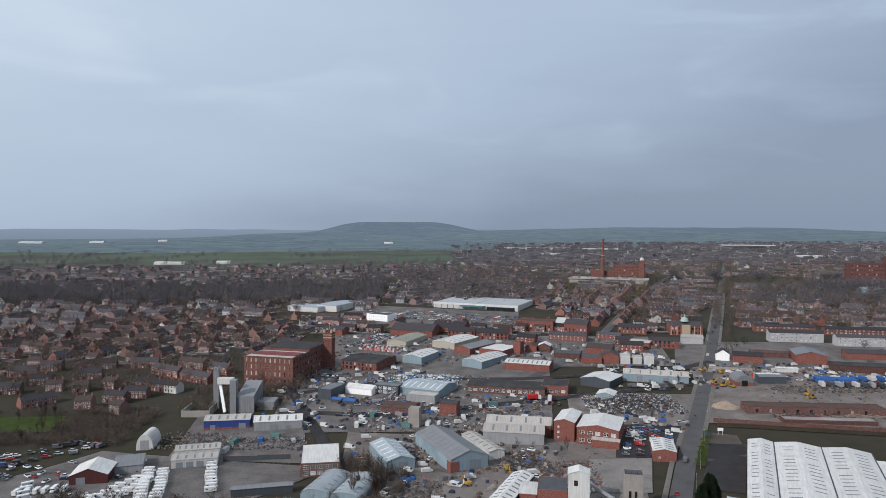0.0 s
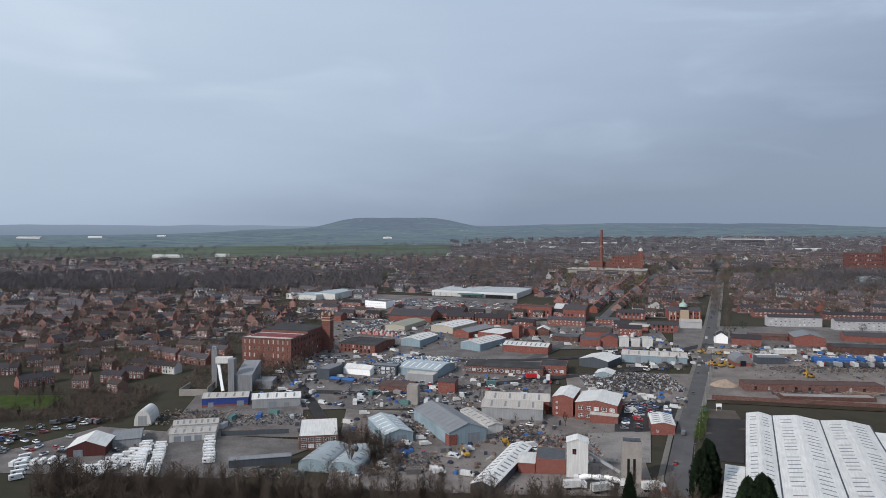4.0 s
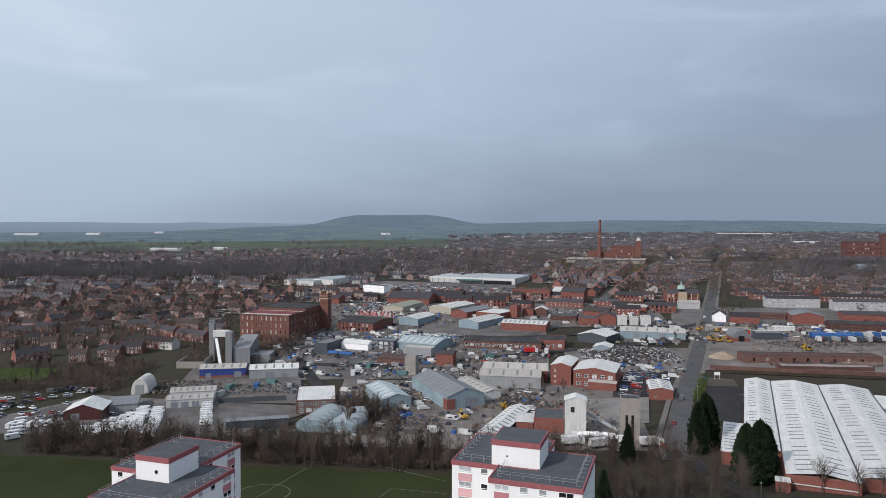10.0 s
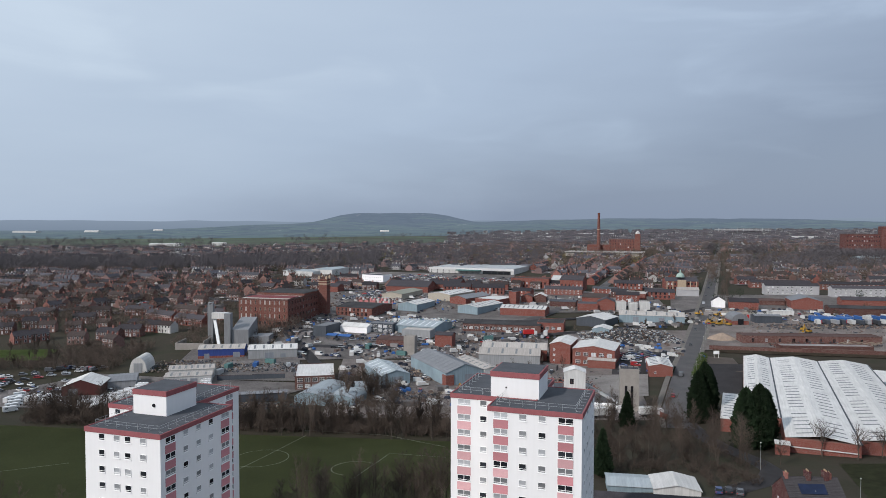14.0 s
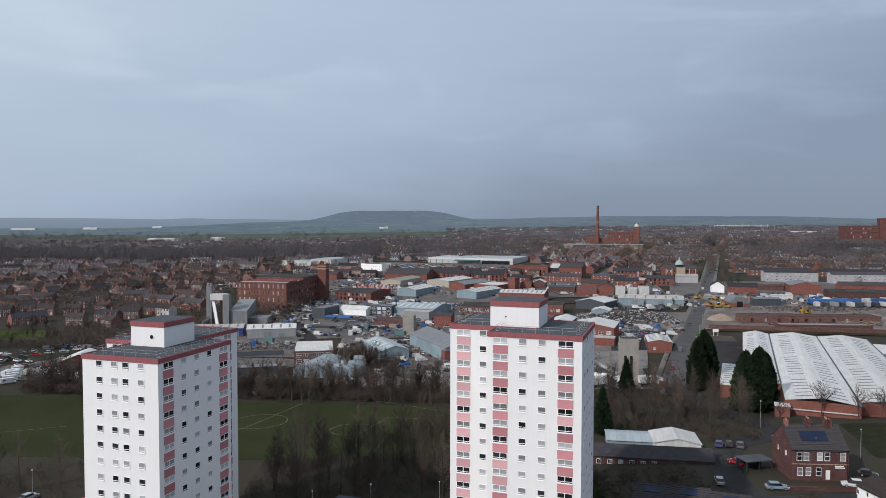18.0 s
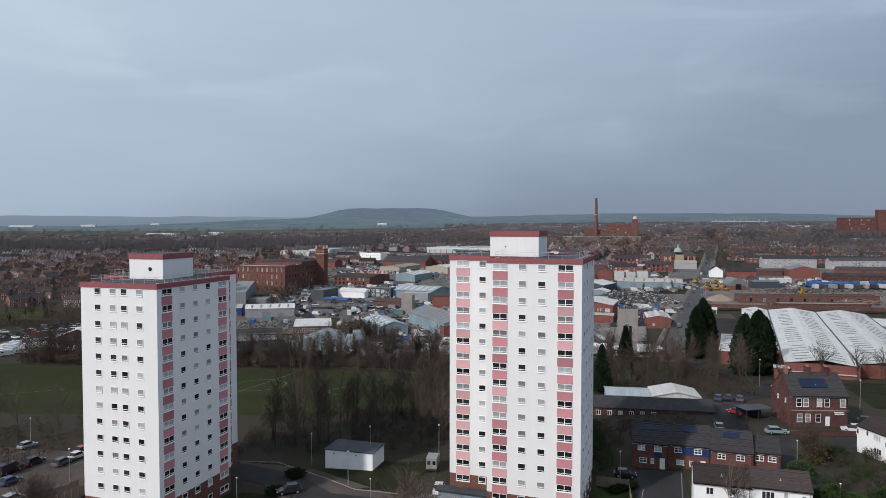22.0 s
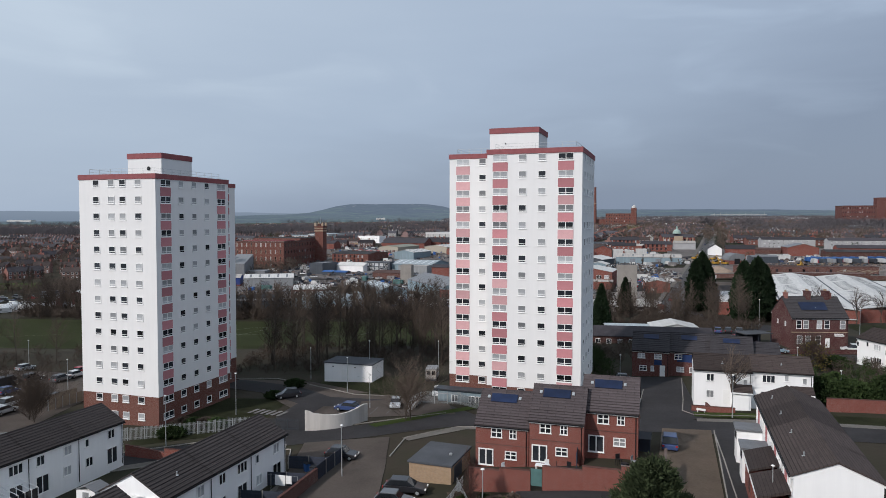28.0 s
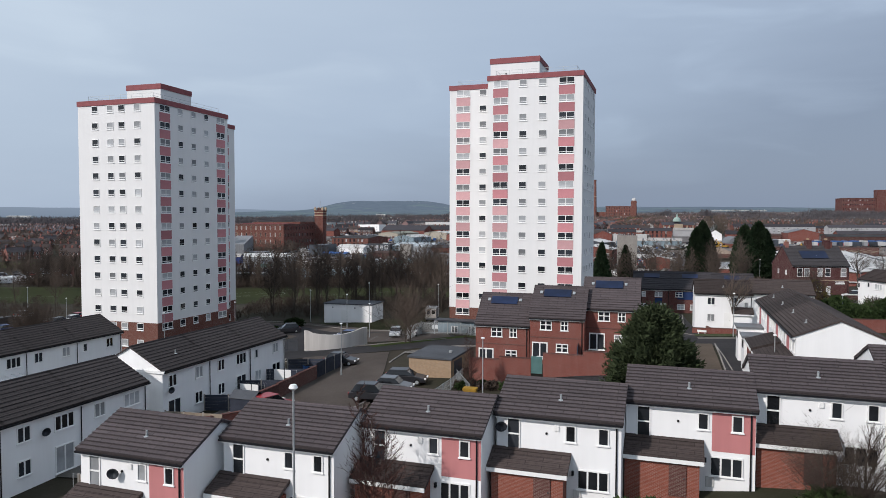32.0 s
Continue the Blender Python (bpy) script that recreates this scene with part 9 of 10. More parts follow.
# ---- vehicles ----
def car_meshes(kind, L, W, Hh):
    """Body shell, glasshouse and lamps from a side profile. Nose towards +x, wheels on z = 0."""
    if kind == "van":
        low = [(-L / 2, 0.35), (-L / 2, 1.1), (L / 2 - 0.15, 0.95), (L / 2, 0.6), (L / 2, 0.3)]
        top = [(-L / 2 + 0.02, 1.1), (-L / 2 + 0.06, Hh), (L / 2 - 1.75, Hh), (L / 2 - 0.85, 1.12)]
    else:
        low = [(-L / 2, 0.32), (-L / 2 + 0.04, 0.86), (-L / 2 + 0.7, 0.95), (L / 2 - 1.1, 0.92), (L / 2 - 0.2, 0.74), (L / 2, 0.52), (L / 2 - 0.02, 0.28)]
        top = [(-L / 2 + 0.22, 0.93), (-L / 2 + 0.75, Hh - 0.05), (-0.1, Hh), (0.35, Hh - 0.08), (L / 2 - 1.15, 0.93)]
    bm = bmesh.new()

    def shell(b, prof, w0, w1, mi=0):
        A, B = [], []
        zs = [p[1] for p in prof]
        lo, hi = min(zs), max(zs)
        for x, z in prof:
            w = w0 + (w1 - w0) * (z - lo) / (hi - lo)
            A.append(b.verts.new((x, -w / 2, z)))
            B.append(b.verts.new((x, w / 2, z)))
        n = len(prof)
        for i in range(n):
            b.faces.new((A[i], A[(i + 1) % n], B[(i + 1) % n], B[i]))
        b.faces.new(A)
        b.faces.new(B[::-1])

    shell(bm, low, W * 0.96, W)
    roof = [(x, z) for x, z in top if z > Hh - 0.12]
    box(bm, min(p[0] for p in roof), -W * 0.40, Hh - 0.07, max(p[0] for p in roof), W * 0.40, Hh + 0.012)
    if kind == "van":
        box(bm, -L / 2 + 0.01, -W / 2 + 0.01, 1.0, L / 2 - 2.0, W / 2 - 0.01, Hh)
    bmesh.ops.bevel(bm, geom=[e for e in bm.edges if e.calc_length() > 0.3], offset=0.07, segments=2, affect="EDGES", profile=0.6)
    g = bmesh.new()
    shell(g, top, W * 0.95, W * 0.80)
    bmesh.ops.bevel(g, geom=[e for e in g.edges if e.calc_length() > 0.4], offset=0.05, segments=1, affect="EDGES")
    lamps = boxes((L / 2 - 0.12, -W / 2 + 0.1, 0.58, L / 2 + 0.01, -W / 2 + 0.42, 0.72), (L / 2 - 0.12, W / 2 - 0.42, 0.58, L / 2 + 0.01, W / 2 - 0.1, 0.72))
    tail = boxes((-L / 2 - 0.01, -W / 2 + 0.06, 0.65, -L / 2 + 0.1, -W / 2 + 0.3, 0.85), (-L / 2 - 0.01, W / 2 - 0.3, 0.65, -L / 2 + 0.1, W / 2 - 0.06, 0.85))
    wb = bmesh.new()
    tube(wb, (0, -0.11, 0), (0, 0.11, 0), 0.32, n=14)
    rb = bmesh.new()
    tube(rb, (0, -0.125, 0), (0, 0.125, 0), 0.19, n=10)
    return [mesh_of("body", bm), mesh_of("window", g, "glass_dark"), mesh_of("headlight", lamps, "upvc"), mesh_of("tail_light", tail, "red_paint"), mesh_of("wheel", wb, "rubber"), mesh_of("rim", rb, "galv")]


def paint(name, c):
    n = Nodes(name)
    n.b.inputs["Coat Weight"].default_value = 0.35
    n.b.inputs["Coat Roughness"].default_value = 0.15
    return n.done(n.ramp(n.noise(0.8), [(0.3, shade(c, 0.92)), (0.7, shade(c, 1.06))]), 0.4, 0.0, 0.5)


PAINT = {k: paint("paint_" + k, c) for k, c in dict(white=(0.62, 0.62, 0.62), silver=(0.36, 0.38, 0.40), black=(0.02, 0.02, 0.024), grey=(0.10, 0.105, 0.115), blue=(0.035, 0.06, 0.16), red=(0.30, 0.02, 0.025), pale_blue=(0.22, 0.30, 0.36), dark_green=(0.02, 0.06, 0.045)).items()}
CARS = {}
PROTO = {}


def car(kind, colour, x, y, rot, label=None, z=None, group="parked cars", full=True):
    """A parked vehicle; the first of each kind and colour is built, the rest are copies."""
    L, W, Hh = {"hatch": (4.0, 1.75, 1.48), "estate": (4.6, 1.8, 1.5), "suv": (4.5, 1.85, 1.68), "van": (5.2, 1.95, 2.2)}[kind]
    zz = hills(x, y) + 0.14 if z is None else z
    m = pose(x, y, zz, 0, 0, rot)
    label = label or "parked %s %s with dark windows" % (colour.replace("_", " "), {"hatch": "hatchback car", "estate": "estate car", "suv": "off-road car", "van": "panel van"}[kind])
    key = (kind, colour, full)
    if key in PROTO:
        c = copy_thing(PROTO[key], m)
        c["label"] = label
        return c
    if kind not in CARS:
        CARS[kind] = car_meshes(kind, L, W, Hh)
    body, glass, lamp, tail, wheel, rim = CARS[kind]
    body = body.copy()
    body.materials.append(PAINT[colour])
    c = thing("car" if kind != "van" else "van", m, label, "car" if kind != "van" else "van", group)
    part("body", body, None, c)
    part("window", glass, None, c)
    if full:
        part("headlight", lamp, None, c)
        part("tail_light", tail, None, c)
    for sx in (-0.31, 0.31):
        for sy in (-1, 1):
            w = part("wheel", wheel, None, c, "", pose(sx * L, sy * (W / 2 - 0.1), 0.32))
            if full:
                part("rim", rim, None, w)
    PROTO[key] = c
    return c


for k, col, x, y, rot in (("suv", "black", -27.8, 123.4, 200), ("hatch", "white", -0.8, 121.0, 262), ("hatch", "silver", -7.7, 112.6, 268), ("hatch", "white", -4.9, 113.2, 262), ("hatch", "black", -12.4, 84.2, -12),
                          ("suv", "red", -16.0, 63.8, 55), ("suv", "black", -6.6, 65.4, -10), ("hatch", "grey", -4.9, 68.6, -12), ("estate", "black", -3.9, 71.9, -10), ("suv", "blue", 27.1, 81.6, 72), ("hatch", "black", 33.0, 124.4, -10), ("hatch", "blue", -15.5, 111.2, 160)):
    car(k, col, x, y, rot)
pubcars = ((70.9, 177.5), (73.5, 177.5), (75.9, 176.3), (69.3, 162.9), (60.3, 150.3), (71.3, 146.9), (88.4, 148.3), (95.5, 154.9))
for (x, y), (k, col, rot) in zip(pubcars, (("hatch", "blue", 70), ("hatch", "black", 70), ("hatch", "grey", 70), ("hatch", "red", 120), ("hatch", "silver", 75), ("estate", "pale_blue", -5), ("suv", "white", 160), ("hatch", "black", -20))):
    car(k, col, x, y, rot)
cr = random.Random(17)
COL = ("white", "silver", "black", "grey", "blue", "red", "silver", "grey")
PARK = ((-93, 153), (-85, 142), (-79, 142), (-78, 146), (-79, 150), (-87, 137), (-83, 131), (-77, 122), (-75, 117), (-71, 126), (-97, 137), (-96, 121), (-100, 146), (-92, 128), (-88, 121), (-104, 130), (-84, 112))
for i, (x, y) in enumerate(PARK):
    car(("hatch", "suv", "estate", "hatch", "hatch", "van")[i % 6], ("silver", "black", "grey", "white", "red", "black", "blue", "silver")[i % 8], x, y, 68 + (i * 37) % 11)
# rows of cars in the yards
def rows_of(n, x0, y0, dx, dy, rot, jitter=0.5, kinds=("hatch", "estate", "suv", "van")):
    for i in range(n):
        car(cr.choice(kinds), cr.choice(COL), x0 + dx * i + cr.uniform(-jitter, jitter), y0 + dy * i + cr.uniform(-jitter, jitter), rot + cr.uniform(-6, 6), full=False, group="cars in the yards")


rows_of(11, -238, 338, 4.6, 4.6, 10)
rows_of(9, -246, 350, 4.8, 4.2, 15)
rows_of(6, -214, 384, 4.0, -1.2, 80)
rows_of(7, 96, 396, 3.3, 0.6, 80)
rows_of(6, 102, 372, 1.2, 5.0, 5)
rows_of(6, 111, 376, 1.4, 5.2, 5)
rows_of(7, -70, 430, 5.0, 1.0, 10)
rows_of(6, 52, 455, 3.8, -1.0, 75)
rows_of(5, -70, 340, -4.5, 11.0, 115)
for y in (300, 345, 420, 470, 545, 590, 640, 700):
    t = (y - 281) / (610 - 281)
    car(cr.choice(("hatch", "van")), cr.choice(COL), 93.5 + (230 - 93.5) * t - 2.3, y, 67, full=False)


# white motor caravans
def camper_proto():
    c = thing("motor_caravan", pose(-160, 300, hills(-160, 300) + 0.12), "white motor caravan parked in a row", "motor caravan", "motor caravans for sale")
    bm = boxes((-3.2, -1.1, 0.5, 1.6, 1.1, 2.75))
    prof = [(1.6, 0.5), (1.6, 2.75), (2.5, 2.7), (2.7, 2.2), (1.9, 1.95), (2.6, 1.25), (3.2, 1.05), (3.25, 0.5)]
    A = [bm.verts.new((x, -1.02, z)) for x, z in prof]
    B = [bm.verts.new((x, 1.02, z)) for x, z in prof]
    for i in range(len(prof)):
        bm.faces.new((A[i], A[(i + 1) % 8], B[(i + 1) % 8], B[i]))
    bm.faces.new(A)
    bm.faces.new(B[::-1])
    part("body", bm, [PAINT["white"]], c)
    part("roof_hatch", boxes((-2.2, -0.35, 2.75, -1.5, 0.35, 2.87), (-0.3, -0.35, 2.75, 0.4, 0.35, 2.87)), "upvc", c)
    part("windscreen", boxes((1.98, -0.9, 1.3, 2.42, 0.9, 1.85)), "glass_dark", c)
    part("window", boxes((-2.4, -1.13, 1.6, -1.2, 1.13, 2.15)), "glass_dark", c)
    part("stripe", boxes((-3.15, -1.115, 0.9, 1.5, 1.115, 1.05)), "clad_grey", c)
    for x in (-1.9, 2.1):
        bm = bmesh.new()
        tube(bm, (x, -1.05, 0.34), (x, 1.05, 0.34), 0.34, n=12)
        part("wheel", bm, "rubber", c)
    return c


cp0 = camper_proto()
spots = []
for k in range(8):
    spots += [(-158.5 + 1.0 * k, 292 + 5.2 * k, 8), (-151.3 + 1.0 * k, 292 + 4.9 * k, 8)]
for k in range(12):
    spots += [(-135.5 - 1.4 * k, 294 + 4.3 * k, 12), (-127.5 - 1.4 * k, 292 + 4.3 * k, 12)]
for k in range(9):
    spots += [(-109.5 - 1.6 * k, 312 + 4.6 * k, 14)]
for k in range(6):
    spots += [(-196 + 3.6 * k, 307 + 1.2 * k, 95), (-198 + 3 * k, 318 - 6 * k, 40)]
for x, y, a in spots:
    copy_thing(cp0, pose(x + cr.uniform(-0.4, 0.4), y + cr.uniform(-0.4, 0.4), hills(x, y) + 0.12, 0, 0, a + cr.uniform(-5, 5) + (180 if cr.random() < 0.3 else 0)) @ Matrix.Diagonal((0.86, 0.86, 0.9, 1)))
bv_ = thing("box_van", pose(-2.0, 134.0, hills(-2.0, 134) + 0.1, 0, 0, 84), "grey box van parked with its rear doors in view", "van")
part("box", boxes((-2.6, -1.05, 0.75, 0.9, 1.05, 2.75)), "clad_grey", bv_)
part("cab", boxes((1.0, -0.98, 0.5, 2.6, 0.98, 2.1)), [PAINT["white"]], bv_)
part("windscreen", boxes((2.2, -0.9, 1.3, 2.63, 0.9, 1.95)), "glass_dark", bv_)
part("rear_door", boxes((-2.66, -0.98, 0.9, -2.605, -0.03, 2.6)), "roof_cement", bv_)
part("rear_door", boxes((-2.66, 0.03, 0.9, -2.605, 0.98, 2.6)), "roof_cement", bv_)
part("window", boxes((-2.68, -0.8, 1.6, -2.662, -0.2, 2.3)), "glass_dark", bv_)
part("window", boxes((-2.68, 0.2, 1.6, -2.662, 0.8, 2.3)), "glass_dark", bv_)
part("bumper", boxes((-2.75, -1.0, 0.5, -2.6, 1.0, 0.7)), "steel_dark", bv_)
for x in (-1.8, 1.8):
    for y in (-0.85, 0.85):
        bm = bmesh.new()
        tube(bm, (x, y - 0.12, 0.36), (x, y + 0.12, 0.36), 0.36, n=12)
        part("wheel", bm, "rubber", bv_)


# lorries, skips and diggers
def lorry(x, y, rot, colour, cab, label):
    t = thing("lorry", pose(x, y, hills(x, y) + 0.1, 0, 0, rot), label, "lorry", "parked lorries")
    part("box", boxes((-4.5, -1.25, 1.1, 2.6, 1.25, 3.8)), colour, t)
    part("cab", boxes((2.75, -1.2, 0.6, 4.7, 1.2, 2.9)), [PAINT[cab]] if cab in PAINT else cab, t)
    part("windscreen", boxes((4.68, -1.05, 1.6, 4.74, 1.05, 2.6)), "glass_dark", t)
    part("chassis", boxes((-4.4, -0.5, 0.6, 4.4, 0.5, 1.09)), "steel_dark", t)
    for xx in (-3.4, -2.2, 3.6):
        bm = bmesh.new()
        tube(bm, (xx, -1.15, 0.5), (xx, 1.15, 0.5), 0.5, n=12)
        part("wheel", bm, "rubber", t)


for k in range(9):
    lorry(268 + 6.2 * k, 506 - 0.5 * k, 88, ("blue_paint", "blue_paint", "clad_white", "blue_paint")[k % 4], "white", "parked lorry with a blue box body" if k % 4 != 2 else "parked lorry with a white box body")
for k in range(12):
    lorry(262 + 5.5 * k, 488 - 0.6 * k, 75 + 10 * (k % 3), ("clad_white", "clad_dark", "clad_grey", "steel_dark")[k % 4], ("white", "red", "blue")[k % 3], "parked tipper lorry in the plant yard")
for x, y, rot, c in ((56, 462, 10, "red_paint"), (66, 458, 80, "clad_white"), (60, 268, 20, "clad_white"), (80, 268, 5, "clad_white"), (50, 272, 10, "clad_white"), (150, 590, 60, "clad_white"), (160, 600, 60, "clad_white")):
    lorry(x, y, rot, c, "white", "parked works lorry with a %s body" % ("red" if "red" in c else "white"))
dg = thing("digger", pose(190, 500, hills(190, 500) + 0.1), "yellow tracked excavator with a folded boom", "excavator", "diggers in the plant yard")
part("track", boxes((-1.9, -1.3, 0, 1.9, -0.75, 0.8)), "steel_dark", dg)
part("track", boxes((-1.9, 0.75, 0, 1.9, 1.3, 0.8)), "steel_dark", dg)
part("house", boxes((-2.0, -1.25, 0.85, 1.4, 1.25, 1.9)), "yellow_paint", dg)
part("cab", boxes((0.1, 0.2, 1.9, 1.5, 1.2, 3.0)), "glass_dark", dg)
bm = bmesh.new()
tube(bm, (1.2, -0.2, 1.6), (3.6, -0.2, 4.2), 0.28, 0.25, 4)
tube(bm, (3.6, -0.2, 4.2), (5.4, -0.2, 1.8), 0.22, 0.18, 4)
box(bm, 5.0, -0.7, 0.8, 5.9, 0.3, 1.7)
part("boom", bm, "yellow_paint", dg)
for k in range(4):
    x, y = cr.uniform(186, 208), cr.uniform(506, 545)
    if k > 1:
        x, y = cr.uniform(215, 262), cr.uniform(455, 485)
    copy_thing(dg, pose(x, y, hills(x, y) + 0.1, 0, 0, cr.uniform(0, 360)))
for x, y in ((8, 318), (28, 338)):
    copy_thing(dg, pose(x, y, hills(x, y) + 0.1, 0, 0, cr.uniform(0, 360)))


# ---- scrap, stacks and skips ----
def heap(n, xr, yr, hmax, size, mats, label, name="scrap_heap", category="scrap", seed=1, round_=True):
    rr2 = random.Random(seed)
    bm = bmesh.new()
    cx, cy = sum(xr) / 2, sum(yr) / 2
    for _ in range(n):
        x, y = rr2.uniform(*xr), rr2.uniform(*yr)
        q = max(0.0, 1 - ((x - cx) / (xr[1] - xr[0]) * 2) ** 2) * max(0.0, 1 - ((y - cy) / (yr[1] - yr[0]) * 2) ** 2)
        z = hills(x, y) + (hmax * q if round_ else 0) * rr2.uniform(0.5, 1.0)
        s = size * rr2.uniform(0.4, 1.3)
        box(bm, -s, -s * rr2.uniform(0.2, 0.8), -s * 0.3, s, s * rr2.uniform(0.2, 0.8), s * rr2.uniform(0.2, 0.7), rr2.randrange(len(mats)), Matrix.Translation((x, y, z + 0.15)) @ Euler((rr2.uniform(-0.6, 0.6), rr2.uniform(-0.6, 0.6), rr2.uniform(0, 6.3))).to_matrix().to_4x4())
    single(name, bm, mats, Matrix(), label, category, kind="stuff")


DULL = ["scrap", "steel_dark", "scrap", "scrap", "clad_dark", "steel_dark", "timber"]
heap(3200, (88, 148), (428, 470), 5.0, 0.7, ["scrap", "scrap", "steel_dark", "galv", "concrete", "clad_dark"], "heap of mixed scrap metal", seed=1)
heap(240, (-26, -2), (296, 322), 0.9, 0.6, DULL, "low heaps of scrap and timber", seed=2)
heap(480, (24, 50), (340, 366), 1.2, 0.6, DULL, "piles of steel beams and scrap", seed=3)
heap(300, (-22, -4), (348, 380), 1.0, 0.6, DULL, "stored dark steel stock", seed=4)
heap(300, (-90, -62), (290, 302), 1.2, 0.6, DULL + ["green_paint"], "stacked pallets and drums", seed=5)
heap(420, (40, 72), (305, 350), 1.8, 0.6, DULL + ["brick_red"], "rubble and scrap piles", seed=6)
heap(420, (196, 262), (412, 432), 1.2, 0.6, DULL + ["brick_red"], "rubble of the broken rail shed", seed=7)
heap(420, (225, 300), (470, 490), 1.0, 0.7, DULL, "plant-yard machinery parts", seed=8)
heap(300, (-130, -80), (372, 392), 1.0, 0.6, DULL + ["clad_grey"], "stored goods in the works yard", seed=9)
heap(300, (-60, 0), (450, 470), 1.2, 0.7, DULL + ["blue_paint", "clad_white"], "stacked blue and white goods", seed=10)
heap(500, (-48, 6), (494, 532), 2.2, 1.1, ["blue_paint", "clad_white", "clad_grey", "clad_white", "green_paint"], "stacked blue and white crates and bins", seed=21)
heap(420, (-50, 30), (488, 530), 1.2, 0.7, DULL + ["clad_white", "clad_grey"], "yard stock between the sheds", seed=11)
heap(380, (-170, -120), (374, 402), 1.2, 0.6, DULL + ["concrete"], "crates and materials by the blue shed", seed=13)
heap(700, (-55, 60), (400, 450), 0.6, 0.7, DULL + ["concrete", "clad_white"], "scattered stock across the works yards", seed=15, round_=False)
heap(700, (-115, 175), (562, 690), 0.6, 0.8, DULL + ["concrete", "clad_white", "clad_grey"], "scattered goods and skips in trade yards", seed=16, round_=False)
heap(260, (-35, 85), (268, 395), 0.5, 0.6, DULL, "scattered scrap over the dusty yard", seed=17, round_=False)
heap(400, (205, 320), (435, 545), 0.5, 0.7, DULL + ["clad_grey"], "scattered plant and parts in the dirt yard", seed=18, round_=False)
bm = bmesh.new()
sk = random.Random(6)
for k in range(22):
    for j in range(3):
        for q in range(1 + (k + j) % 2):
            p = Vector((-82.8, 625, 0)) + Vector((0.915, -0.405, 0)) * (1.85 * k) + Vector((0.405, 0.915, 0)) * (4.0 * j)
            box(bm, -0.8, -0.8, 0, 0.8, 0.8, 1.7, sk.randrange(3), pose(p.x, p.y, ground(p.x, p.y) + 0.1 + 1.72 * q, 0, 0, -24 + sk.uniform(-6, 6)))
single("stacked_bales", bm, ["brick_pale", "pink_wall", "clad_white"], Matrix(), "rows of stacked pink and white wrapped bales", "bales", kind="stuff")
for x, y, w in ((-80.5, 459.6, 7.5), (-72.2, 456.2, 9.0)):
    t = thing("storage_shelter", pose(x, y, ground(x, y), 0, 0, -20), "low storage shelter under a bright blue sheet", "shelter", "blue shelters")
    part("wall", boxes((0.2, 0.2, -1, w - 0.2, 6.8, 2.2)), "clad_dark", t)
    part("roof", gable_roof(w, 7.0, 2.2, 0.9, "x", "blue_paint", 0.2, 0.08), None, t)
sk = random.Random(6)
SKIP = {}
for mat in ("blue_paint", "yellow_paint", "red_paint", "clad_white", "green_paint"):
    SKIP[mat] = mesh_of("container", boxes((-3.0, -1.2, 0, 3.0, 1.2, 2.5), (-3.05, -1.25, 2.3, 3.05, 1.25, 2.42), (3.0, -0.05, 0.2, 3.05, 0.05, 2.3)), mat)
for k in range(20):
    zone = ((-140, -90, 366, 398), (-60, 40, 405, 440), (-40, 30, 395, 470), (120, 190, 520, 548), (215, 290, 515, 540), (-30, 60, 560, 600))[k % 6]
    x, y = sk.uniform(zone[0], zone[1]), sk.uniform(zone[2], zone[3])
    mat = sk.choice(("blue_paint", "clad_white", "green_paint", "green_paint", "clad_white", "red_paint"))
    single("shipping_container", SKIP[mat], None, pose(x, y, hills(x, y) + 0.05, 0, 0, sk.choice((10, 80, -20, 95))), "steel shipping container in %s paint" % mat.split("_")[0], "container", "containers in the yards")


# ---- street lamps ----
def lamp_proto(m, h, label):
    t = thing("street_lamp", m, label, "street lamp", "street lamps")
    bm = bmesh.new()
    tube(bm, (0, 0, -0.3), (0, 0, 1.4), 0.09, n=8)
    tube(bm, (0, 0, 1.4), (0, 0, h - 0.1), 0.06, 0.04, 8)
    part("pole", bm, "galv", t)
    bm = bmesh.new()
    tube(bm, (0, 0, h - 0.12), (0, 0, h - 0.02), 0.05, 0.19, 10)
    tube(bm, (0, 0, h - 0.02), (0, 0, h + 0.12), 0.19, 0.12, 10)
    part("lantern", bm, "upvc", t)
    return t


lp = lamp_proto(pose(-5.9, 27.1, 6.0), 9.1, "grey steel street lamp with a round lantern")
for x, y, zt in ((-34, 112.7, 8.2), (-11.5, 77.9, 10.0), (3.5, 59.9, 11.5), (-26.7, 139, 7.5), (-17.6, 126.6, 8), (-14.8, 138.8, 9), (-12, 112.8, 8), (-0.9, 141.5, 8.5), (-72.3, 132.3, 6.5), (-92.3, 153.2, 6.5), (31.7, 122.8, 9.3), (60.5, 104.3, 10.5), (65.3, 126.6, 10), (91.6, 199.5, 10.5), (101.2, 167.1, 12), (-39.1, 96.6, 8.6), (41, 97, 11.5), (29.0, 60, 11.8)):
    q = copy_thing(lp, pose(x, y, ground(x, y)))
    q.matrix_basis = q.matrix_basis @ Matrix.Diagonal((1, 1, (zt - ground(x, y)) / 9.2, 1))
for k in range(14):
    y = 300 + 34 * k
    x = 93.5 + (y - 281) * 0.415 + 6
    copy_thing(lp, pose(x, y, ground(x, y)))

# garden furniture and bins
def bin_(x, y, mat, z=None):
    bm = boxes((-0.28, -0.35, 0.08, 0.28, 0.3, 0.98))
    b = thing("wheelie_bin", pose(x, y, hills(x, y) if z is None else z, 0, 0, cr.uniform(0, 90)), "dark plastic wheelie bin with a lid", "bin", "wheelie bins")
    part("body", bm, mat, b)
    part("lid", boxes((-0.31, -0.4, 0.98, 0.31, 0.34, 1.06)), "black_plastic", b)


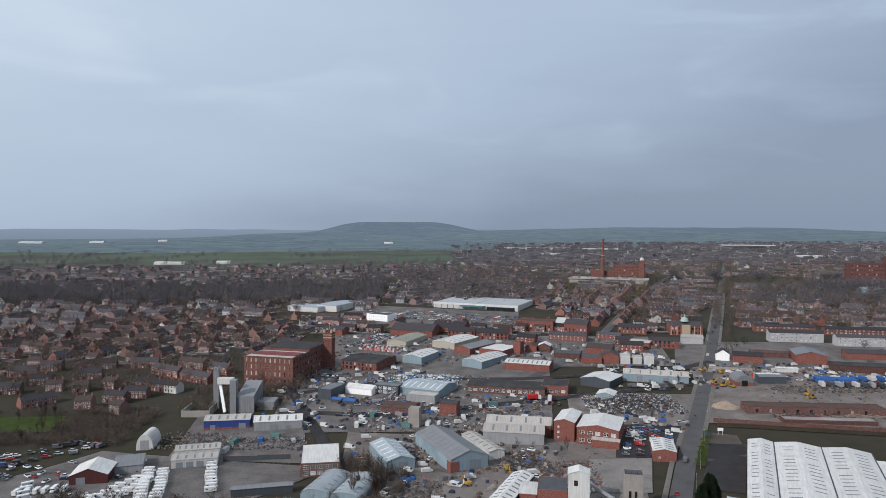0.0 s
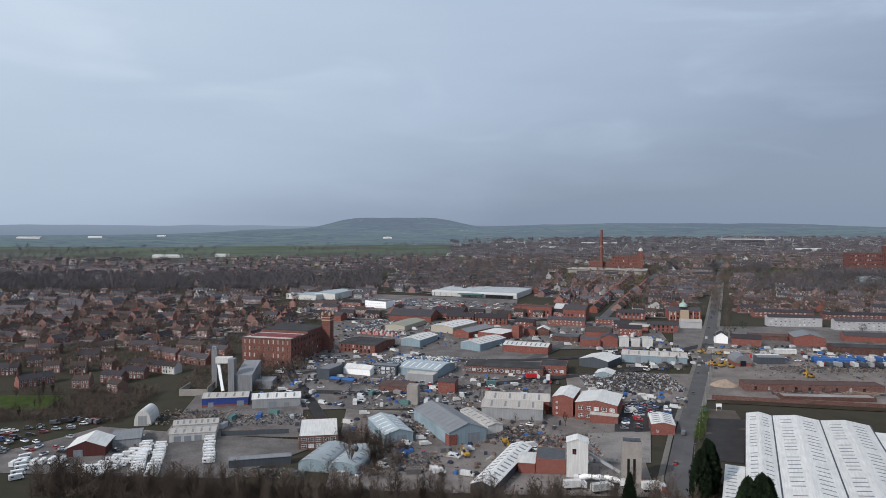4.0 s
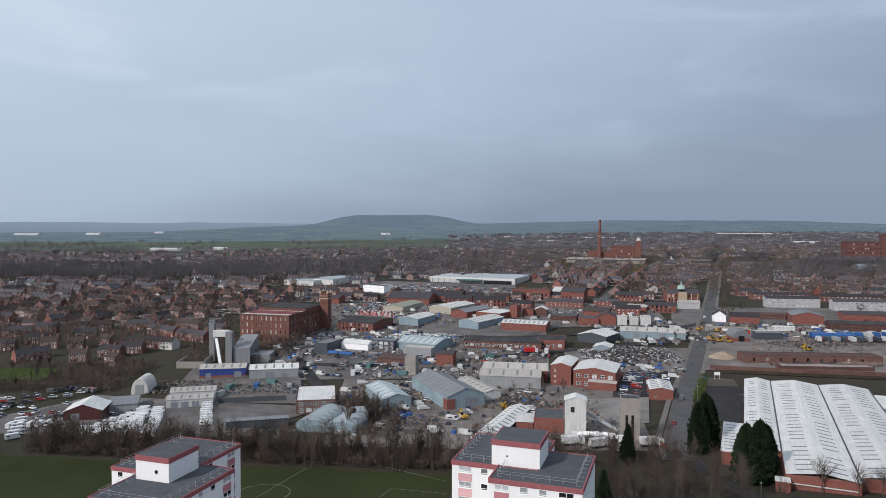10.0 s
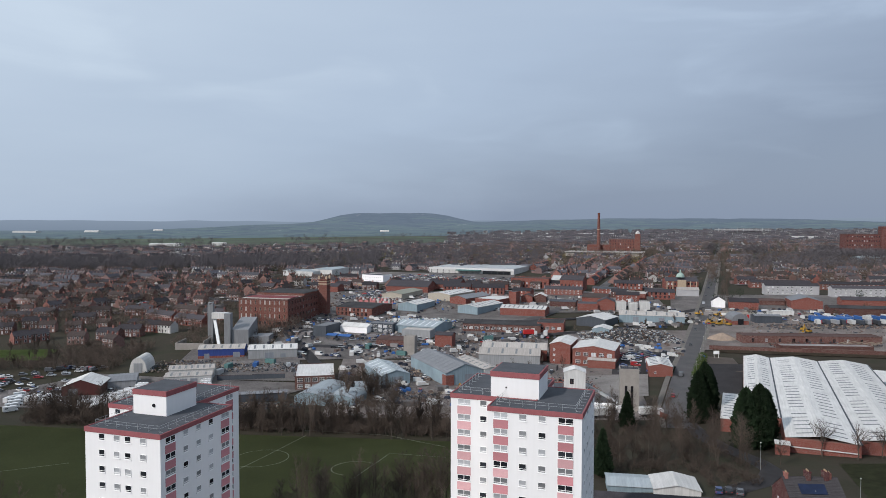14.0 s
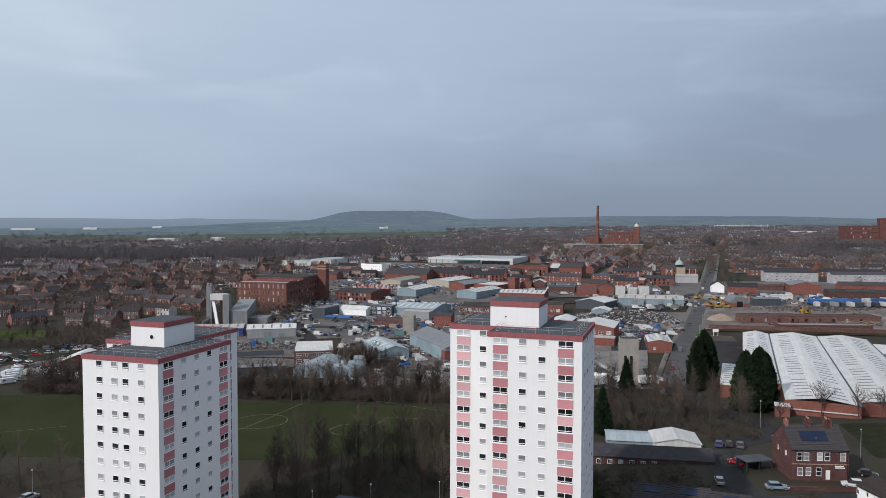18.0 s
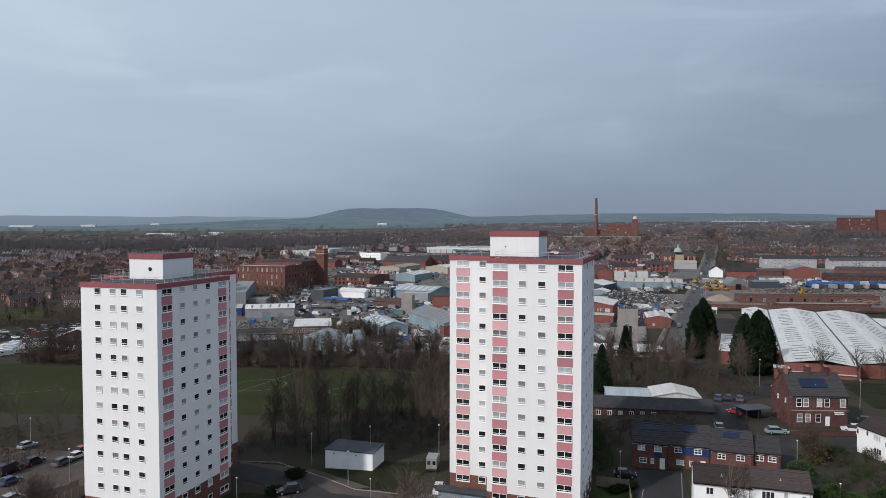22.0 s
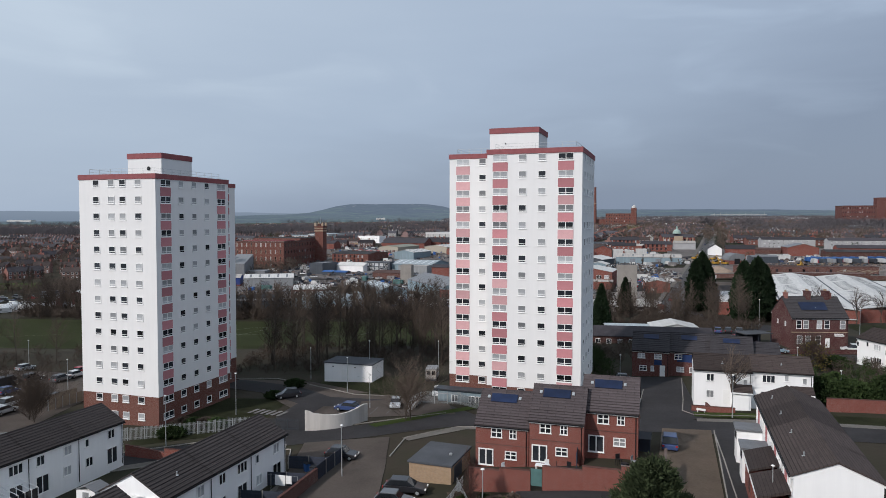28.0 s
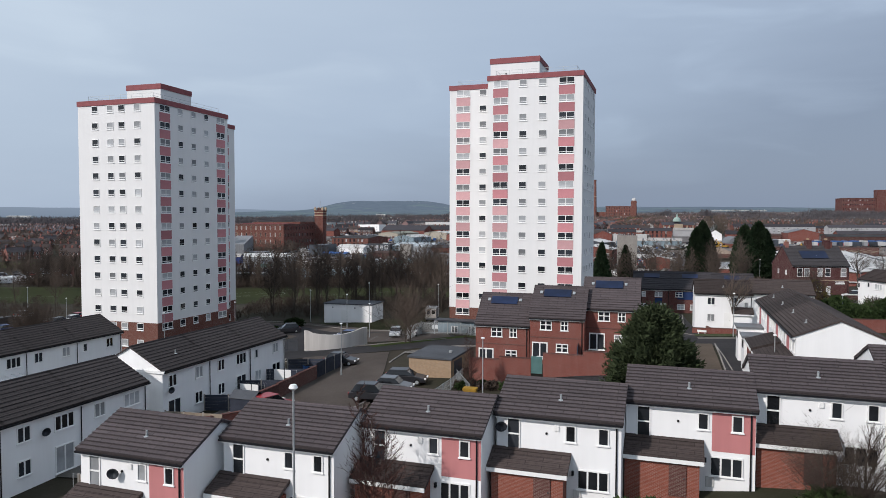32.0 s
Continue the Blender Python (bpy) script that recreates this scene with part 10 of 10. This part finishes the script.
for x, y, mat in ((8.0, 72.5, "timber_dark"), (9.2, 73.2, "green_paint"), (14, 71.8, "timber_dark"), (19.2, 72, "timber_dark"), (20.2, 71.6, "black_plastic"), (-18, 70, "timber_dark"), (-17.2, 72, "green_paint"), (-15, 79, "timber_dark"), (-16, 80.5, "blue_paint")):
    bin_(x, y, mat)


def sheet_line(x, y, rot, label):
    t = thing("washing_line", pose(x, y, hills(x, y), 0, 0, rot), label, "washing")
    bm = bmesh.new()
    for xx in (-1.6, 1.6):
        tube(bm, (xx, 0, 0), (xx, 0, 1.9), 0.025, n=5)
    tube(bm, (-1.6, 0, 1.85), (1.6, 0, 1.85), 0.01, n=4)
    part("pole", bm, "galv", t)
    bm = boxes((-1.1, -0.03, 0.7, 0.1, 0.03, 1.84), (0.2, -0.03, 0.95, 0.9, 0.03, 1.84))
    part("sheet", bm, "upvc", t)


sheet_line(-17.3, 74.5, -15, "white bedding drying on a garden line")
sheet_line(-19.2, 68.4, -15, "pale towels drying on a garden line")
sheet_line(-22.5, 44.5, 0, "white washing on a garden line")
gs = thing("garden_shed", pose(-19.6, 63.2, ground(-19.6, 63.2), 0, 0, -18), "small dark timber garden shed", "shed")
part("wall", boxes((0, 0, -0.3, 2.4, 1.8, 1.9)), "timber_dark", gs)
part("roof", gable_roof(2.4, 1.8, 1.9, 0.5, "x", "roof_felt", 0.12, 0.06), None, gs)
copy_thing(gs, pose(-33, 71, ground(-33, 71), 0, 0, 60))
copy_thing(gs, pose(21.6, 79.5, 6.2, 0, 0, -18))
single("grit_bin", boxes((-0.6, -0.4, 0, 0.6, 0.4, 0.75), (-0.65, -0.45, 0.75, 0.65, 0.45, 0.95)), "yellow_paint", pose(-23.4, 96.6, ground(-23.4, 96.6) + 0.1, 0, 0, 10), "yellow plastic grit bin by the road", "grit bin")


# ---- smaller things on the estate and in the yards ----
def ground_at(x, y, up=0.0):
    return hills(x, y) + up


patch("pavement", [(85, 353), (108, 352), (124, 405), (99, 408)], "asphalt", 0.1, "dark tarmac car park beside the brick works", "yard", 8)
# garage court below the brick wall, with its pale edging
patch("pavement", [(0.5, 63), (20, 57.5), (21.5, 61), (1.5, 66.2)], "concrete_worn", 0.12, "pale worn concrete apron of the garage court")
patch("pavement", [(5.9, 66.2), (19.5, 61.8), (20.8, 66.0), (7.6, 70.4)], "asphalt", 0.14, "dark tarmac rectangle with a pale edge")
kerb([(7.4, 70.8), (5.7, 66.3), (19.6, 61.7)], "pale concrete edging of the garage court")
gb2 = bpy.data.objects["grit_bin"]
copy_thing(gb2, pose(2.6, 64.4, ground_at(2.6, 64.4, 0.2), 0, 0, -15))
fence([(-0.7, 64.5), (0.8, 68.5), (2.2, 73.3)], 1.1, "rail", "galvanised guard rail between parking and planting")
# dark timber screen and patio things behind the garden wall
sc = thing("garden_screen", pose(15.45, 77.3, 6.5, 0, 0, -107), "dark timber garden screen between two patios", "fence")
for k in range(7):
    part("board", boxes((0.02 + k * 0.4, -0.03, 0.0, 0.38 + k * 0.4, 0.03, 2.3 - 0.13 * k)), "timber_dark", sc)
for k in range(3):
    part("post", boxes((k * 1.38 - 0.05, -0.06, -0.6, k * 1.38 + 0.05, 0.06, 2.35 - 0.46 * k)), "timber_dark", sc)
for x, y, z, rot, mat in ((11.3, 73.6, 6.5, 10, "upvc"), (12.4, 73.0, 6.5, 80, "black_plastic"), (13.4, 72.9, 6.5, -30, "black_plastic"), (18.9, 73.4, 7.2, 15, "black_plastic"), (6.8, 75.2, 5.6, 40, "upvc"), (20.4, 72.9, 7.2, 50, "clad_grey")):
    ch = thing("garden_chair", pose(x, y, z, 0, 0, rot), "plastic garden chair on a back patio", "chair", "garden chairs")
    part("seat", boxes((-0.25, -0.25, 0.40, 0.25, 0.25, 0.45)), mat, ch)
    part("backrest", boxes((-0.25, 0.22, 0.46, 0.25, 0.27, 0.95)), mat, ch)
    for lx, ly in ((-0.22, -0.22), (0.22, -0.22), (-0.22, 0.22), (0.22, 0.22)):
        part("leg", boxes((lx - 0.025, ly - 0.025, -0.25, lx + 0.025, ly + 0.025, 0.398)), mat, ch)
tb = thing("garden_table", pose(10.6, 73.0, 6.4, 0, 0, -17), "white garden table on a back patio", "table")
part("tabletop", boxes((-0.7, -0.45, 0.70, 0.7, 0.45, 0.75)), "upvc", tb)
for lx, ly in ((-0.6, -0.35), (0.6, -0.35), (-0.6, 0.35), (0.6, 0.35)):
    part("leg", boxes((lx - 0.03, ly - 0.03, -0.3, lx + 0.03, ly + 0.03, 0.698)), "upvc", tb)
# grass verge and footway along the estate road
strip("ground", [(-10.4, 100.2), (-4, 104.2), (-1.2, 106.6), (6.2, 111.5)], 2.2, "grass", 0.09, "narrow green grass verge beside the road", "lawn", 3)
strip("pavement", [(-45, 86.6), (-28, 91.4), (-21, 92.0)], 1.8, "concrete", 0.1, "pale flagged footway beside the road", "pavement", 3)
strip("pavement", [(-5, 91.5), (3, 96.8), (14, 95.8), (23, 91.4)], 1.8, "concrete", 0.09, "pale flagged footway before the brick houses", "pavement", 3)
strip("pavement", [(35.8, 96.5), (46, 93.5), (58, 89.5)], 1.7, "concrete", 0.09, "pale flagged footway before white houses", "pavement", 3)
strip("ground", [(36.5, 99.6), (44, 97.4), (54, 94)], 2.6, "grass", 0.10, "bright grass strip in front of white houses", "lawn", 3)
kerb([(35.9, 90.6), (33.9, 84.7), (27.0, 64.4), (22.9, 52)], "pale edging between drive and footpath")
kerb([(28.3, 99.0), (31, 108), (34.5, 118)], "pale kerb along the cul-de-sac")
kerb([(46, 96.6), (38.6, 98.6), (36.4, 99.6), (35.7, 102.1), (38.2, 109), (43.3, 124.5)], "pale kerb along the cul-de-sac")
brick_wall([(-43.1, 93), (-36.5, 89.8), (-31, 88.6)], 1.3, "low red brick boundary wall by the road")
brick_wall([(37.0, 102.0), (39.4, 101.3), (39.6, 103.2)], 0.8, "low brick front garden wall")
brick_wall([(47.6, 98.6), (51.0, 97.4), (51.3, 99.6)], 0.9, "low brick front garden wall")
single("street_sign", boxes((-0.65, -0.03, 0.35, 0.65, 0.03, 0.65), (-0.5, -0.02, -0.3, -0.42, 0.02, 0.35), (0.42, -0.02, -0.3, 0.5, 0.02, 0.35)), "upvc", pose(37.9, 100.6, ground_at(37.9, 100.6), 0, 0, -35), "low white street name plate on two posts", "sign")
# small white shed in the back gardens
ws = thing("garden_shed", pose(-40.6, 75.6, ground_at(-40.6, 75.6), 0, 0, -18), "small white garden shed with grey roof", "shed")
part("wall", boxes((0, 0, -0.3, 2.6, 2.0, 1.9)), "white_render", ws)
part("roof", gable_roof(2.6, 2.0, 1.9, 0.45, "y", "roof_grey", 0.12, 0.06), None, ws)
part("door", boxes((0.9, -0.04, 0.0, 1.7, -0.005, 1.7)), "clad_grey", ws)
# fenced bin store beside the car park
bs = thing("bin_store", pose(-68.5, 119.0, ground_at(-68.5, 119.0), 0, 0, 72), "grey slatted bin store beside the car park", "bin store")
for k in range(7):
    part("post", boxes((k * 1.5 - 0.06, -0.06, -0.3, k * 1.5 + 0.06, 0.06, 2.0)), "galv", bs)
for k in range(6):
    bm = bmesh.new()
    comb(bm, 1.38, 11, 0.095, [0.1, 0.4, 0.48, 1.5, 1.58, 1.9], (1, 3), 0.0, Matrix.Translation((k * 1.5 + 0.06, 0, 0)), 0.03)
    part("panel", bm, "timber", bs)
part("panel", boxes((0, 2.9, 0.1, 9.0, 2.94, 1.9)), "timber", bs)
fence([(-112, 103), (-90, 102), (-70, 101.5), (-56, 99.5)], 1.9, "palisade", "grey steel palisade fence along the car park")
bm = bmesh.new()
for k in range(9):
    for x0, y0 in ((-101, 118), (-92, 141)):
        box(bm, -0.05, -2.3, 0, 0.05, 2.3, 0.02, m=pose(x0 + 2.6 * k, y0 + 0.9 * k * 0.3, ground_at(x0 + 2.6 * k, y0 + 0.27 * k, 0.08), 0, 0, -20))
single("parking_lines", bm, "worn_paint", Matrix(), "worn white car park bay lines", "road marking", kind="structure")
# dark shelter beside the pub
sh = thing("smoking_shelter", pose(69.2, 157.0, ground_at(69.2, 157), 0, 0, 12), "dark timber shelter beside the pub", "shelter")
part("roof", boxes((-0.2, -0.2, 2.5, 6.8, 4.2, 2.66)), "roof_felt", sh)
for x in (0.1, 3.3, 6.5):
    for y in (0.1, 3.9):
        part("post", boxes((x - 0.08, y - 0.08, -0.3, x + 0.08, y + 0.08, 2.5)), "timber_dark", sh)
part("back_wall", boxes((0.0, 3.98, -0.3, 6.6, 4.06, 2.4)), "timber_dark", sh)
brick_wall([(72, 146.5), (80, 146.0), (92, 145.5)], 0.9, "low brick wall before the pub", 0.3, "brick_pub")
# white houses beyond the hedge, with a glazed porch
for u in range(2):
    h = house(pose(91.0, 122.5, 5.2, 0, 0, 100) @ pose(u * 7.2, 0, 0), 7.2, 7, 5.2, 1.7, "white rendered house with brown-tiled roof beyond the hedge", roof="tile_brown", front=PAT[u], back=PW[u], group="white houses by the hedge", rng=rng, courses=9)
# works yard walls and parking
brick_wall([(-118.7, 355.8), (-101, 357.3), (-84.1, 358.8)], 2.4, "long dark hoarding round the works yard", 0.3, "clad_dark")
brick_wall([(71.7, 282.1), (77, 276.8), (82.2, 271.5), (84.5, 262)], 2.2, "red brick yard wall of the plant", 0.3, "brick_red")
bm = bmesh.new()
for k in range(12):
    box(bm, -0.07, -2.4, 0, 0.07, 2.4, 0.02, m=pose(-112 + 2.6 * k, 350 + 0.2 * k, ground_at(-112 + 2.6 * k, 350 + 0.2 * k, 0.16), 0, 0, 5))
single("parking_lines", bm, "worn_paint", Matrix(), "worn white works parking lines", "road marking", kind="structure")
# centre line along the long road
bm = bmesh.new()
for k in range(70):
    y = 262 + 6 * k
    x = 93.5 + (y - 281) * 0.4155 if y > 281 else 86 + (y - 250) * 0.24
    box(bm, -0.09, -1.6, 0, 0.09, 1.6, 0.02, m=pose(x, y, ground_at(x, y, 0.15), 0, 0, -22 if y > 281 else -13))
single("centre_line", bm, "worn_paint", Matrix(), "broken white line along the road", "road marking", kind="structure")
# sand heap and machines by the arched store
bm = bmesh.new()
N = 22
ring = [[bm.verts.new((176 + q * 9.5 * math.cos(2 * math.pi * i / N) * (1 + 0.12 * math.sin(3 * i)), 440 + q * 7.5 * math.sin(2 * math.pi * i / N), ground_at(176, 440) - 0.3 + 4.2 * (1 - q) ** 0.8 * (1 + 0.06 * math.sin(5 * i)))) for i in range(N)] for q in (1.0, 0.75, 0.5, 0.25, 0.06)]
for a, b in zip(ring, ring[1:]):
    for i in range(N):
        bm.faces.new((a[i], a[(i + 1) % N], b[(i + 1) % N], b[i]))
bm.faces.new(ring[-1])
M["sand"] = plain("sand", (0.27, 0.21, 0.165), 0.95, var=0.3, scale=0.4)
single("sand_heap", bm, "sand", Matrix(), "pale heap of sand in the yard", "sand heap")
for x, y, a in ((193, 489, 20), (196, 492, 70), (199, 487, 130), (190, 494, 200)):
    copy_thing(dg, pose(x, y, ground_at(x, y, 0.1), 0, 0, a))


def mixer(x, y, rot):
    t = thing("mixer_truck", pose(x, y, ground_at(x, y, 0.15), 0, 0, rot), "white concrete mixer truck with a round drum", "lorry", "mixer trucks")
    part("cab", boxes((2.6, -1.2, 0.6, 4.5, 1.2, 2.9)), [PAINT["white"]], t)
    part("windscreen", boxes((4.48, -1.05, 1.6, 4.54, 1.05, 2.6)), "glass_dark", t)
    part("chassis", boxes((-4.2, -0.5, 0.6, 4.2, 0.5, 1.05)), "steel_dark", t)
    b = bmesh.new()
    tube(b, (2.3, 0, 2.0), (0.3, 0, 2.4), 0.8, 1.25, 12)
    tube(b, (0.3, 0, 2.4), (-3.6, 0, 3.0), 1.25, 0.6, 12)
    part("drum", b, "upvc", t)
    for xx in (-3.2, -2.0, 3.4):
        b = bmesh.new()
        tube(b, (xx, -1.15, 0.5), (xx, 1.15, 0.5), 0.5, n=12)
        part("wheel", b, "rubber", t)


mixer(60.9, 277.8, 10)
mixer(66.3, 275.2, -20)
mixer(55.5, 279.0, 170)
single("road_sign", boxes((-1.6, -0.05, 2.2, 1.6, 0.05, 4.0), (-1.3, -0.06, -0.3, -1.15, 0.06, 2.2), (1.15, -0.06, -0.3, 1.3, 0.06, 2.2)), "upvc", pose(151.2, 385.9, ground_at(151.2, 385.9)), "large white sign board on posts by the road", "sign")
